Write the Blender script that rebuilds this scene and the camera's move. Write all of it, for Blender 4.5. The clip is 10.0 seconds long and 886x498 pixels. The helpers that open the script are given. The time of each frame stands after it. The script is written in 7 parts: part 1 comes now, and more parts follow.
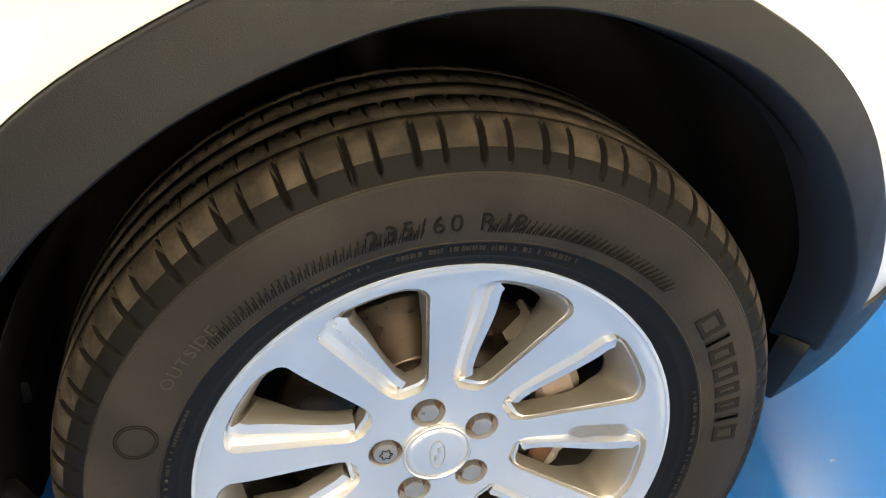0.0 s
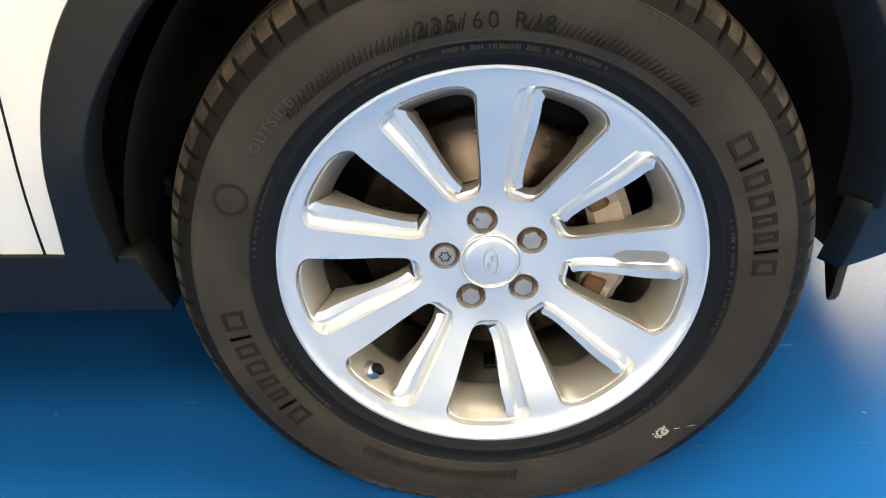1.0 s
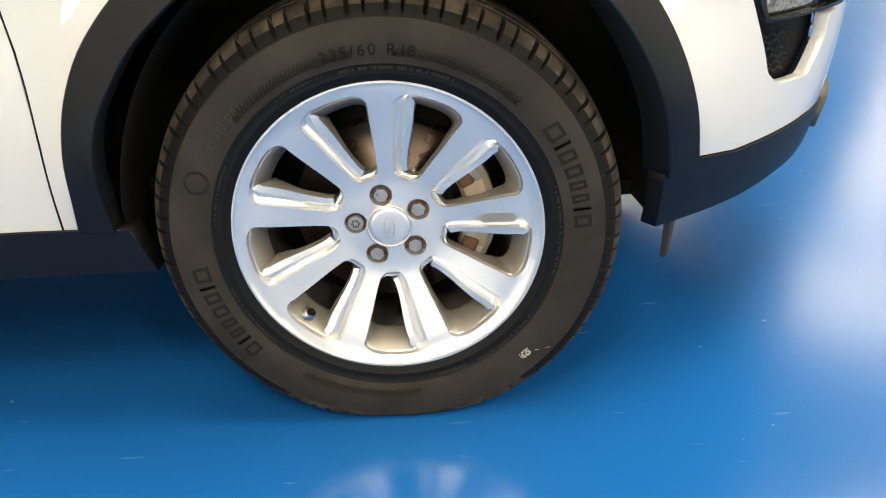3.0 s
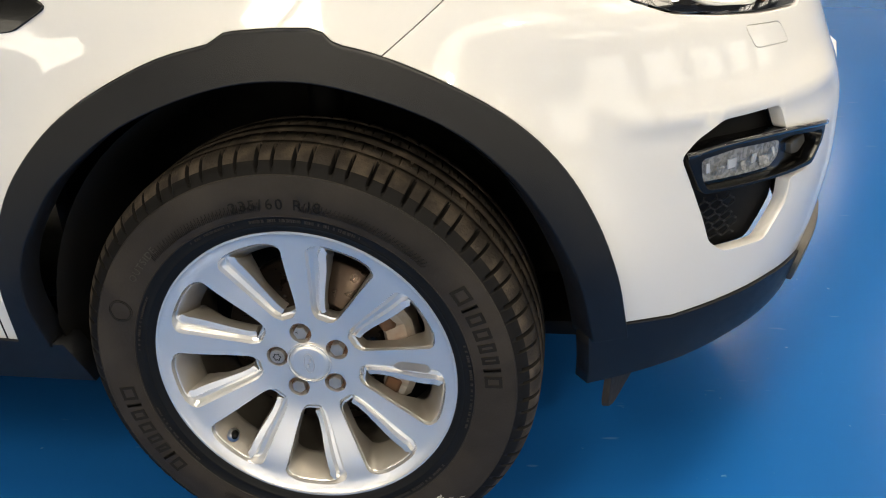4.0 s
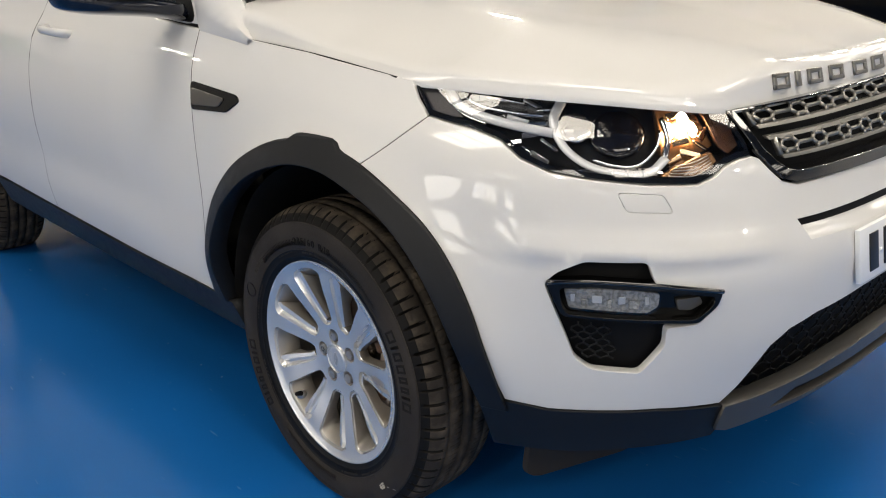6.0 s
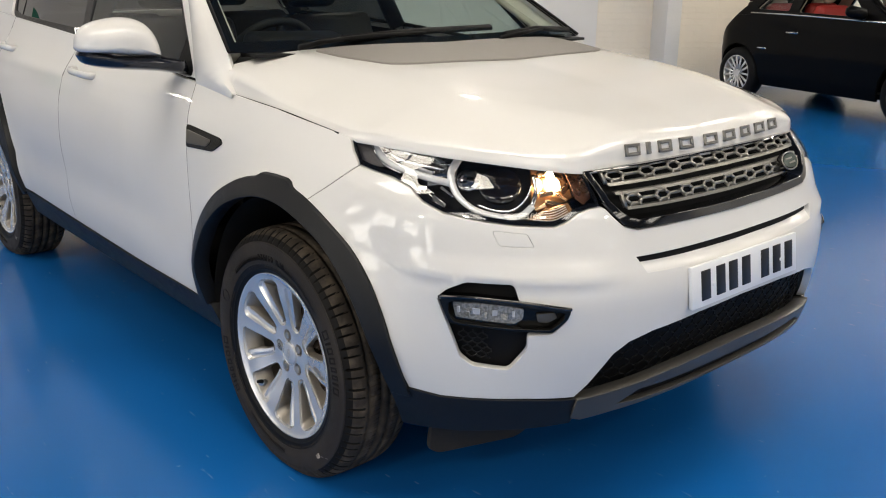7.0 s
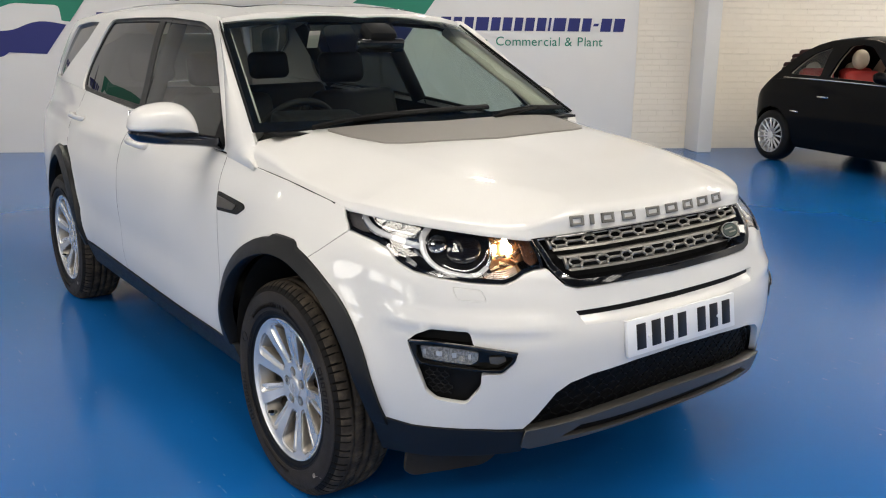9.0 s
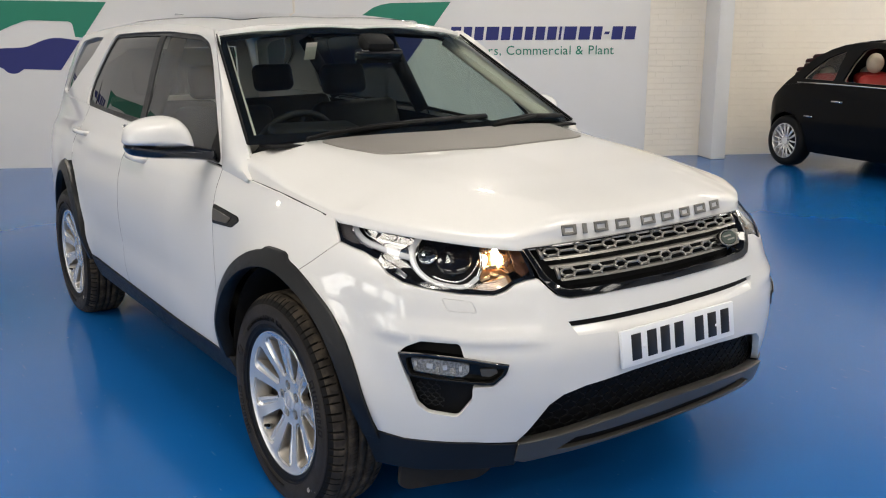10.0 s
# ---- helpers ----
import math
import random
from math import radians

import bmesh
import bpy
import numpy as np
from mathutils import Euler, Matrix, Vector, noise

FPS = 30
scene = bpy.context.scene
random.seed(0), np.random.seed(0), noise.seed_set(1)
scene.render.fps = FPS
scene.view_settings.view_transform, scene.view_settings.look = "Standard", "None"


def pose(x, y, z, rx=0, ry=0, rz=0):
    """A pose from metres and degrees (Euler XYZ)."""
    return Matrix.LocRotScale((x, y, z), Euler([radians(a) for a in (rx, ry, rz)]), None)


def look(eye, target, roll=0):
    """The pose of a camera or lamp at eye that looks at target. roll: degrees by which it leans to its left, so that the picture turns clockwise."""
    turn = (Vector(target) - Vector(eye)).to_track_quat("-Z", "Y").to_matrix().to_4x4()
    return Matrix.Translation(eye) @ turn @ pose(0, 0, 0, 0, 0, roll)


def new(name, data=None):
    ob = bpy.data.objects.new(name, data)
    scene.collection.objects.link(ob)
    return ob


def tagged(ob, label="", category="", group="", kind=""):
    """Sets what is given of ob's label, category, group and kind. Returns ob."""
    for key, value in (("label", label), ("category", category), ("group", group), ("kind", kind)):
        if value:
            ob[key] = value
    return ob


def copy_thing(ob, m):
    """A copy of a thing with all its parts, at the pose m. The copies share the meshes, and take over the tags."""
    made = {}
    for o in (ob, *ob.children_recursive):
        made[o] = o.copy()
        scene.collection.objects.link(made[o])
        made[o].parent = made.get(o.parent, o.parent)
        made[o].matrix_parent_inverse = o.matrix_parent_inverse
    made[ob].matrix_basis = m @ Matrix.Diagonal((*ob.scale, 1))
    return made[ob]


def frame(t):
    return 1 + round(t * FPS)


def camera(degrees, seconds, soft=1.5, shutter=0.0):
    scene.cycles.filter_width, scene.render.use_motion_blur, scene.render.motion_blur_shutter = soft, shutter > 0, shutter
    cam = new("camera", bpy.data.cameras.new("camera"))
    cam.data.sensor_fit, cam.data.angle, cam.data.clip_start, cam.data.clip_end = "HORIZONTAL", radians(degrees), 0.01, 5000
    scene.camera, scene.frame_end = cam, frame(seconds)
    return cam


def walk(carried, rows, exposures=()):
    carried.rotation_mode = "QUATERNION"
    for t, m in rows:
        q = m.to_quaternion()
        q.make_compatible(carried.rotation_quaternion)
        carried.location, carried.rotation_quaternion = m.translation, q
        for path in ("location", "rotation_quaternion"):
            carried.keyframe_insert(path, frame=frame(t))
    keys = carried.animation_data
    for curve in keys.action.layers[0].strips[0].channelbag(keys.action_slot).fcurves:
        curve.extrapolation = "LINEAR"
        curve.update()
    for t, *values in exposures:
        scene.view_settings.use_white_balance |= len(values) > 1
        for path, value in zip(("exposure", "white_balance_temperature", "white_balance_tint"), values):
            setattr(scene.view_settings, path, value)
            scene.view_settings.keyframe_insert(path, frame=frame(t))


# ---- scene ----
from mathutils import geometry
cam = camera(53.7, 10.0, 1.1)
PATH = [
    (0, (-0.150, -1.551, 1.003), (0.087, -0.541, 0.400), 0.4),
    (0.5, (-0.027, -1.666, 0.946), (-0.037, -0.627, 0.344), -4.7),
    (1, (-0.019, -1.776, 0.875), (-0.061, -0.728, 0.293), -2.8),
    (1.5, (0.009, -1.874, 0.862), (-0.035, -0.809, 0.311), -1.7),
    (2, (0.051, -1.974, 0.853), (-0.001, -0.900, 0.319), -1.0),
    (2.2, (0.045, -1.992, 0.886), (0.008, -0.930, 0.329), -0.9),
    (3.3, (0.193, -2.190, 0.985), (0.150, -1.109, 0.468), -5.7),
    (3.5, (0.249, -2.178, 1.058), (0.200, -1.110, 0.513), -6.2),
    (4, (0.449, -2.025, 1.115), (0.244, -0.959, 0.604), -3.7),
    (4.5, (0.712, -1.868, 1.163), (0.219, -0.859, 0.739), -3.2),
    (5, (0.977, -1.842, 1.202), (0.319, -0.926, 0.792), -3.8),
    (5.2, (1.066, -1.880, 1.224), (0.360, -1.004, 0.808), -5.2),
    (6.5, (1.833, -1.981, 1.302), (0.378, -0.762, 0.671), 0.6),
    (7, (2.045, -2.088, 1.407), (0.607, -0.832, 0.815), 0.6),
    (7.5, (2.225, -2.159, 1.509), (0.770, -0.908, 0.944), 1.2),
    (8, (2.367, -2.158, 1.530), (0.909, -0.898, 0.994), 1.7),
    (8.5, (2.473, -2.166, 1.544), (0.959, -0.955, 1.052), 1.2),
    (9, (2.511, -2.163, 1.540), (0.964, -0.991, 1.059), 0.6),
    (9.5, (2.520, -2.144, 1.539), (0.960, -0.984, 1.071), 0.2),
    (10, (2.538, -2.080, 1.536), (0.960, -0.939, 1.077), -0.3),
]
walk(cam, [(t, look(eye, target, roll)) for t, eye, target, roll in PATH], [(0.0, 1.03, 8800, 6), (0.5, 1.12, 8300, 6), (1.0, 0.98, 7700, 4), (2.0, 0.76, 7600, 4), (3.5, 0.66, 7750, 5), (4.0, 0.2, 7500, 7), (4.5, -0.22, 7400, 10), (5.0, -0.42, 7200, 9), (6.5, -0.18, 6750, 9), (7.0, -0.16, 6800, 9), (8.0, -0.18, 6750, 9), (9.0, -0.14, 6600, 9), (10.0, -0.18, 6600, 9)])

# ---- light
world = bpy.data.worlds.new("hall_sky")
scene.world = world
world.use_nodes = True
sky = world.node_tree.nodes.new("ShaderNodeTexSky")
sky.sky_type, sky.sun_disc = "NISHITA", False
sky.sun_elevation, sky.sun_rotation = radians(38), radians(120)
world.node_tree.links.new(sky.outputs[0], world.node_tree.nodes["Background"].inputs[0])
world.node_tree.nodes["Background"].inputs[1].default_value = 0.08
scene.view_settings.exposure = 0.0


# ---- materials
def mat(name, color, rough=0.5, metal=0.0, noise_scale=0.0, amount=0.1, bump=0.0, bump_scale=200.0, coat=0.0, stain=0.0, stain_color=(0.1, 0.08, 0.06), stain_scale=3.0, spec=0.5):
    m = bpy.data.materials.new(name)
    m.use_nodes = True
    t = m.node_tree
    b = t.nodes["Principled BSDF"]
    b.inputs["Base Color"].default_value = (*color, 1)
    b.inputs["Roughness"].default_value, b.inputs["Metallic"].default_value = rough, metal
    b.inputs["Coat Weight"].default_value, b.inputs["Coat Roughness"].default_value = coat, 0.03
    b.inputs["Specular IOR Level"].default_value = spec
    co = t.nodes.new("ShaderNodeTexCoord")
    last = None
    if noise_scale:
        n = t.nodes.new("ShaderNodeTexNoise")
        n.inputs["Scale"].default_value, n.inputs["Detail"].default_value = noise_scale, 6
        t.links.new(co.outputs["Object"], n.inputs["Vector"])
        r = t.nodes.new("ShaderNodeMix")
        r.data_type = "RGBA"
        r.inputs["A"].default_value = (*[c * (1 - amount) for c in color], 1)
        r.inputs["B"].default_value = (*[min(1, c * (1 + amount)) for c in color], 1)
        t.links.new(n.outputs["Fac"], r.inputs["Factor"])
        last = r.outputs["Result"]
        q = t.nodes.new("ShaderNodeMapRange")
        q.inputs["To Min"].default_value, q.inputs["To Max"].default_value = max(0, rough - 0.5 * amount), min(1, rough + 0.5 * amount)
        t.links.new(n.outputs["Fac"], q.inputs["Value"])
        t.links.new(q.outputs["Result"], b.inputs["Roughness"])
    if stain:
        n = t.nodes.new("ShaderNodeTexNoise")
        n.inputs["Scale"].default_value, n.inputs["Detail"].default_value = stain_scale, 8
        t.links.new(co.outputs["Object"], n.inputs["Vector"])
        q = t.nodes.new("ShaderNodeMapRange")
        q.inputs["From Min"].default_value, q.inputs["From Max"].default_value = 0.45, 0.75
        q.inputs["To Max"].default_value = stain
        t.links.new(n.outputs["Fac"], q.inputs["Value"])
        r = t.nodes.new("ShaderNodeMix")
        r.data_type = "RGBA"
        r.inputs["A"].default_value = (*color, 1)
        if last:
            t.links.new(last, r.inputs["A"])
        r.inputs["B"].default_value = (*stain_color, 1)
        t.links.new(q.outputs["Result"], r.inputs["Factor"])
        last = r.outputs["Result"]
    if last:
        t.links.new(last, b.inputs["Base Color"])
    if bump:
        n = t.nodes.new("ShaderNodeTexNoise")
        n.inputs["Scale"].default_value, n.inputs["Detail"].default_value = bump_scale, 4
        t.links.new(co.outputs["Object"], n.inputs["Vector"])
        u = t.nodes.new("ShaderNodeBump")
        u.inputs["Strength"].default_value, u.inputs["Distance"].default_value = bump, 0.002
        t.links.new(n.outputs["Fac"], u.inputs["Height"])
        t.links.new(u.outputs["Normal"], b.inputs["Normal"])
    return m


def glass(name, tint, ior=1.5, rough=0.0):
    """A thin pane: clear with a tint, mirroring by its angle."""
    m = bpy.data.materials.new(name)
    m.use_nodes = True
    t = m.node_tree
    t.nodes.remove(t.nodes["Principled BSDF"])
    clear, gloss, mix, edge, steep, span = (t.nodes.new("ShaderNode" + k) for k in ("BsdfTransparent", "BsdfGlossy", "MixShader", "LayerWeight", "Math", "MapRange"))
    clear.inputs["Color"].default_value = (*tint, 1)
    gloss.inputs["Roughness"].default_value = rough
    edge.inputs["Blend"].default_value = 0.5
    steep.operation = "POWER"
    steep.inputs[1].default_value = 5.0
    span.inputs["To Min"].default_value = 2 * ((ior - 1) / (ior + 1)) ** 2
    t.links.new(edge.outputs["Facing"], steep.inputs[0])
    t.links.new(steep.outputs[0], span.inputs["Value"])
    t.links.new(span.outputs[0], mix.inputs[0])
    t.links.new(clear.outputs[0], mix.inputs[1])
    t.links.new(gloss.outputs[0], mix.inputs[2])
    t.links.new(mix.outputs[0], t.nodes["Material Output"].inputs[0])
    return m


def glow(name, color, strength):
    m = mat(name, color, 0.4)
    b = m.node_tree.nodes["Principled BSDF"]
    b.inputs["Emission Color"].default_value = (*color, 1)
    b.inputs["Emission Strength"].default_value = strength
    return m


PAINT = mat("white_paint", (0.71, 0.70, 0.68), 0.3, 0, 3, 0.03, coat=1.0, spec=0.05)
CLAD = mat("textured_black_plastic", (0.0075, 0.0082, 0.0098), 0.42, 0, 40, 0.2, 0.25, 900, stain=0.25, stain_color=(0.016, 0.015, 0.014), stain_scale=5, spec=0.28)
LINER = mat("arch_liner_felt", (0.020, 0.019, 0.0175), 0.9, 0, 30, 0.4, 0.4, 300, stain=0.3, stain_color=(0.016, 0.014, 0.012), stain_scale=14, spec=0.05)
GLOSSBLACK = mat("gloss_black", (0.004, 0.004, 0.0045), 0.06, 0, 20, 0.05, coat=1.0, spec=0.4)
TRIMBLACK = mat("low_gloss_black_trim", (0.004, 0.004, 0.004), 0.22, 0, 20, 0.1, coat=0.15, spec=0.25)
VENTGREY = mat("dark_satin_blade", (0.13, 0.12, 0.105), 0.4, 0.6, 200, 0.1)
MATBLACK = mat("matt_black_plastic", (0.004, 0.004, 0.0045), 0.6, 0, 30, 0.2, 0.2, 500, spec=0.18)
RUBBER = mat("tyre_rubber", (0.040, 0.033, 0.026), 0.72, 0, 60, 0.4, 0.5, 260, stain=0.9, stain_color=(0.135, 0.105, 0.076), stain_scale=22, spec=0.15)
WALLRUBBER = mat("tyre_sidewall", (0.0275, 0.0230, 0.0186), 0.55, 0, 25, 0.4, 0.3, 320, stain=0.75, stain_color=(0.056, 0.047, 0.038), stain_scale=6, spec=0.2)
BEADRUBBER = mat("tyre_bead_rubber", (0.007, 0.0075, 0.0085), 0.5, 0, 30, 0.2, 0.15, 300, spec=0.15)
WORNPRINT = mat("worn_raised_rubber", (0.030, 0.026, 0.022), 0.6, 0, 60, 0.3, spec=0.2)
MAKERBLOCK = mat("moulded_blocks", (0.0145, 0.0125, 0.0105), 0.6, 0, 60, 0.3, spec=0.14)
LETTER_GROOVE = mat("moulded_letters", (0.009, 0.0082, 0.0075), 0.6, 0, 60, 0.2, spec=0.12)
ALLOY = mat("silver_alloy", (0.80, 0.79, 0.775), 0.26, 0.66, 30, 0.02, coat=0.5)
NUTSTEEL = mat("nut_steel", (0.40, 0.385, 0.365), 0.3, 0.6, 80, 0.12)
# barrel tone set darker than the spoke sides', as shade inside the wheel
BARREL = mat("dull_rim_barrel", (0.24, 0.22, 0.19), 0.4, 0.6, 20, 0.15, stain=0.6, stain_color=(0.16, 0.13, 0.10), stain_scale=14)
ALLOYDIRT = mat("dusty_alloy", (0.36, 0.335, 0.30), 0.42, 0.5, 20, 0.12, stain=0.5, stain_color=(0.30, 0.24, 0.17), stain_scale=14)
STEEL = mat("bright_steel", (0.55, 0.56, 0.58), 0.3, 1.0, 60, 0.1)
RUST = mat("rusty_iron", (0.16, 0.095, 0.06), 0.7, 0.4, 40, 0.4, 0.3, 200, stain=0.8, stain_color=(0.22, 0.085, 0.035), stain_scale=18)
DISC = mat("worn_brake_disc", (0.095, 0.073, 0.058), 0.3, 0.8, 50, 0.3, stain=0.8, stain_color=(0.062, 0.031, 0.018), stain_scale=9)
CALIPER = mat("grey_caliper", (0.42, 0.38, 0.33), 0.6, 0.2, 30, 0.2, 0.3, 200, stain=0.7, stain_color=(0.33, 0.13, 0.06), stain_scale=16)
CHROME = mat("chrome", (0.82, 0.82, 0.83), 0.08, 1.0)
SATIN = mat("satin_grey_metal", (0.30, 0.286, 0.26), 0.36, 0.8, 300, 0.08)
SKID = mat("silver_grey_skid_paint", (0.085, 0.079, 0.071), 0.42, 0.4, 200, 0.08, 0.1, 400)
COVER = mat("grey_grained_cover", (0.20, 0.185, 0.17), 0.5, 0, 200, 0.12, 0.3, 1200)
PLATE = mat("white_reflective_plate", (0.82, 0.83, 0.84), 0.3, 0, 900, 0.02, coat=0.4)
INK = mat("black_plate_ink", (0.01, 0.01, 0.011), 0.4)
SCREEN = glass("green_tinted_glass", (0.76, 0.84, 0.79))
SIDEGLASS = glass("side_glass", (0.66, 0.74, 0.69), 1.55)
DARKGLASS = glass("privacy_glass", (0.055, 0.06, 0.06), 1.7)
LENS = glass("clear_lamp_lens", (0.93, 0.94, 0.95), 1.45)
CREAM = mat("cream_trim", (0.55, 0.53, 0.46), 0.8, 0, 60, 0.06)
CABIN = mat("dark_cabin_plastic", (0.0065, 0.007, 0.0077), 0.6, 0, 40, 0.2, 0.2, 600, spec=0.2)
SEATCLOTH = mat("black_leather", (0.0055, 0.0055, 0.006), 0.5, 0, 40, 0.2, 0.3, 300, spec=0.2)
AMBER = mat("amber_reflector", (0.30, 0.16, 0.075), 0.22, 0.7, 30, 0.15)
HALOGEN = glow("lit_indicator_bulb", (1.0, 0.78, 0.52), 45)
REDLENS = mat("red_lamp_lens", (0.35, 0.01, 0.01), 0.1, coat=1.0)
BLACKCAR = mat("black_metallic_paint", (0.003, 0.003, 0.0035), 0.3, 0, 40, 0.1, coat=0.12, spec=0.05)
NAVYBLACK = mat("navy_black_gloss", (0.006, 0.008, 0.016), 0.2, 0, 20, 0.1, coat=0.5, spec=0.3)
REDSEAT = mat("red_leather", (0.42, 0.035, 0.03), 0.5, 0, 60, 0.12, 0.2, 300)
IVORY = mat("ivory_leather", (0.62, 0.52, 0.40), 0.5, 0, 60, 0.08)


# ---- mesh helpers
def part(name, bm, material, parent=None, label="", sharp=38):
    me = bpy.data.meshes.new(name)
    for f in bm.faces:
        f.smooth = True
    for e in bm.edges:
        if len(e.link_faces) == 2 and e.calc_face_angle(0) > radians(sharp):
            e.smooth = False
    layer = bm.verts.layers.float_vector.get("n")
    normals = [v[layer].copy() for v in bm.verts] if layer else None
    if layer:
        bm.verts.layers.float_vector.remove(layer)
    bm.to_mesh(me)
    bm.free()
    if normals:
        me.normals_split_custom_set_from_vertices(normals)
    me.materials.append(material)
    ob = new(name, me)
    if parent is not None:
        ob.parent = parent
    if label:
        ob["label"] = label
    return ob


def thing(name, label, category, group="", kind="", at=None):
    ob = new(name)
    ob.empty_display_size = 0.1
    if at is not None:
        ob.matrix_world = at
    return tagged(ob, label, category, group, kind)


def add_box(bm, sx, sy, sz, m=None, bevel=0.0, seg=2):
    made = bmesh.ops.create_cube(bm, size=1.0, matrix=(m or Matrix()) @ Matrix.Diagonal((sx, sy, sz, 1)))["verts"]
    if bevel:
        es = list({e for v in made for e in v.link_edges})
        bmesh.ops.bevel(bm, geom=es, offset=bevel, segments=seg, affect="EDGES", profile=0.5)
    return bm


def box(sx, sy, sz, m=None, bevel=0.0, seg=2):
    return add_box(bmesh.new(), sx, sy, sz, m, bevel, seg)


def add_tube(bm, pts, r, n=8, closed=False, flat=1.0):
    """A round bar along points; flat squeezes it along its second axis."""
    pts = [Vector(p) for p in pts]
    rings, up = [], None
    for i, p in enumerate(pts):
        a = pts[(i - 1) % len(pts)] if (closed or i > 0) else p
        b = pts[(i + 1) % len(pts)] if (closed or i < len(pts) - 1) else p
        d = (b - a).normalized()
        if up is None:
            up = d.orthogonal().normalized()
        up = (up - d * up.dot(d)).normalized()
        side = d.cross(up)
        rr = r(i / max(1, len(pts) - 1)) if callable(r) else r
        rings.append([bm.verts.new(p + up * rr * math.cos(t) + side * rr * flat * math.sin(t)) for t in (2 * math.pi * k / n for k in range(n))])
    for i in range(len(rings) - (0 if closed else 1)):
        a, b = rings[i], rings[(i + 1) % len(rings)]
        for k in range(n):
            bm.faces.new((a[k], a[(k + 1) % n], b[(k + 1) % n], b[k]))
    if not closed:
        bm.faces.new(rings[0][::-1])
        bm.faces.new(rings[-1])
    return bm


def tube(pts, r, n=8, closed=False, flat=1.0):
    return add_tube(bmesh.new(), pts, r, n, closed, flat)


def bridge(bm, a, b, closed=True):
    n = len(a)
    for k in range(n if closed else n - 1):
        q = (a[k], a[(k + 1) % n], b[(k + 1) % n], b[k])
        if len(set(q)) > 2:
            bm.faces.new([v for i, v in enumerate(q) if v not in q[:i]])


def lathe(profile, n=96, push=None):
    """Round the y axis: profile of (radius, outward); push gives (radius, outward) of a turned point."""
    bm = bmesh.new()
    rings = []
    for r, d in profile:
        ring = []
        for k in range(n):
            t = 2 * math.pi * k / n
            rr, dd = push(r, d, t) if push else (r, d)
            ring.append(bm.verts.new((rr * math.cos(t), -dd, rr * math.sin(t))))
        rings.append(ring)
    for a, b in zip(rings, rings[1:]):
        bridge(bm, a, b)
    return bm


def in_poly(x, y, poly):
    c, j = False, len(poly) - 1
    for i in range(len(poly)):
        (xi, yi), (xj, yj) = poly[i], poly[j]
        if (yi > y) != (yj > y) and x < (xj - xi) * (y - yi) / (yj - yi) + xi:
            c = not c
        j = i
    return c


def area2(poly):
    return sum(a[0] * b[1] - b[0] * a[1] for a, b in zip(poly, poly[1:] + poly[:1]))


def ccw(poly):
    poly = [tuple(p) for p in poly]
    return poly if area2(poly) > 0 else poly[::-1]


def offset(poly, d):
    """A counter-clockwise outline moved outwards by d."""
    out, n = [], len(poly)
    for i in range(n):
        a, p, b = Vector(poly[i - 1]), Vector(poly[i]), Vector(poly[(i + 1) % n])
        e1, e2 = (p - a).normalized(), (b - p).normalized()
        n1, n2 = Vector((e1.y, -e1.x)), Vector((e2.y, -e2.x))
        m = n1 + n2
        m = m / max(0.6, m.dot(n1)) if m.length > 1e-6 else n1
        out.append(tuple(p + m * d))
    return out


def resample(poly, step):
    out = []
    for a, b in zip(poly, poly[1:] + poly[:1]):
        k = max(1, math.ceil(math.hypot(b[0] - a[0], b[1] - a[1]) / step))
        out += [(a[0] + (b[0] - a[0]) * i / k, a[1] + (b[1] - a[1]) * i / k) for i in range(k)]
    return out


def rounded(poly, r, n=4):
    """An outline with its corners rounded."""
    out, m = [], len(poly)
    for i in range(m):
        a, p, b = Vector(poly[i - 1]), Vector(poly[i]), Vector(poly[(i + 1) % m])
        ra = min(r, 0.45 * (a - p).length)
        rb = min(r, 0.45 * (b - p).length)
        s, e = p + (a - p).normalized() * ra, p + (b - p).normalized() * rb
        out += [tuple(s * (1 - t) ** 2 + p * 2 * t * (1 - t) + e * t * t) for t in (k / n for k in range(n + 1))]
    return out


def fill(loops, step, more=()):
    """Triangles that fill the first loop less the others: points, triangles, and the loops' point numbers."""
    pts, edges, rings = [], [], []
    for lp in loops:
        s = len(pts)
        pts += lp
        ring = list(range(s, s + len(lp)))
        rings.append(ring)
        edges += list(zip(ring, ring[1:] + ring[:1]))
    pts += list(more)
    flat = [Vector(p) for p in pts]
    x0, x1 = min(p[0] for p in loops[0]), max(p[0] for p in loops[0])
    y0, y1 = min(p[1] for p in loops[0]), max(p[1] for p in loops[0])
    edge = np.array([p for lp in loops for p in lp])
    row, y = 0, y0 + step * 0.5
    while y < y1:
        x = x0 + step * (0.5 if row % 2 else 0.0)
        while x < x1:
            if in_poly(x, y, loops[0]) and not any(in_poly(x, y, h) for h in loops[1:]) and np.min((edge[:, 0] - x) ** 2 + (edge[:, 1] - y) ** 2) > (0.45 * step) ** 2:
                flat.append(Vector((x, y)))
            x += step
        y += step * 0.87
        row += 1
    from_cdt = geometry.delaunay_2d_cdt(flat, edges, [], 0, 1e-6)
    vs, tris, orig = from_cdt[0], from_cdt[2], from_cdt[3]
    where = {}
    for i, o in enumerate(orig):
        for k in o:
            where[k] = i
    keep = []
    for t in tris:
        cx, cy = sum(vs[i][0] for i in t) / len(t), sum(vs[i][1] for i in t) / len(t)
        if in_poly(cx, cy, loops[0]) and not any(in_poly(cx, cy, h) for h in loops[1:]):
            keep.append(t)
    return vs, keep, [[where[k] for k in ring] for ring in rings]


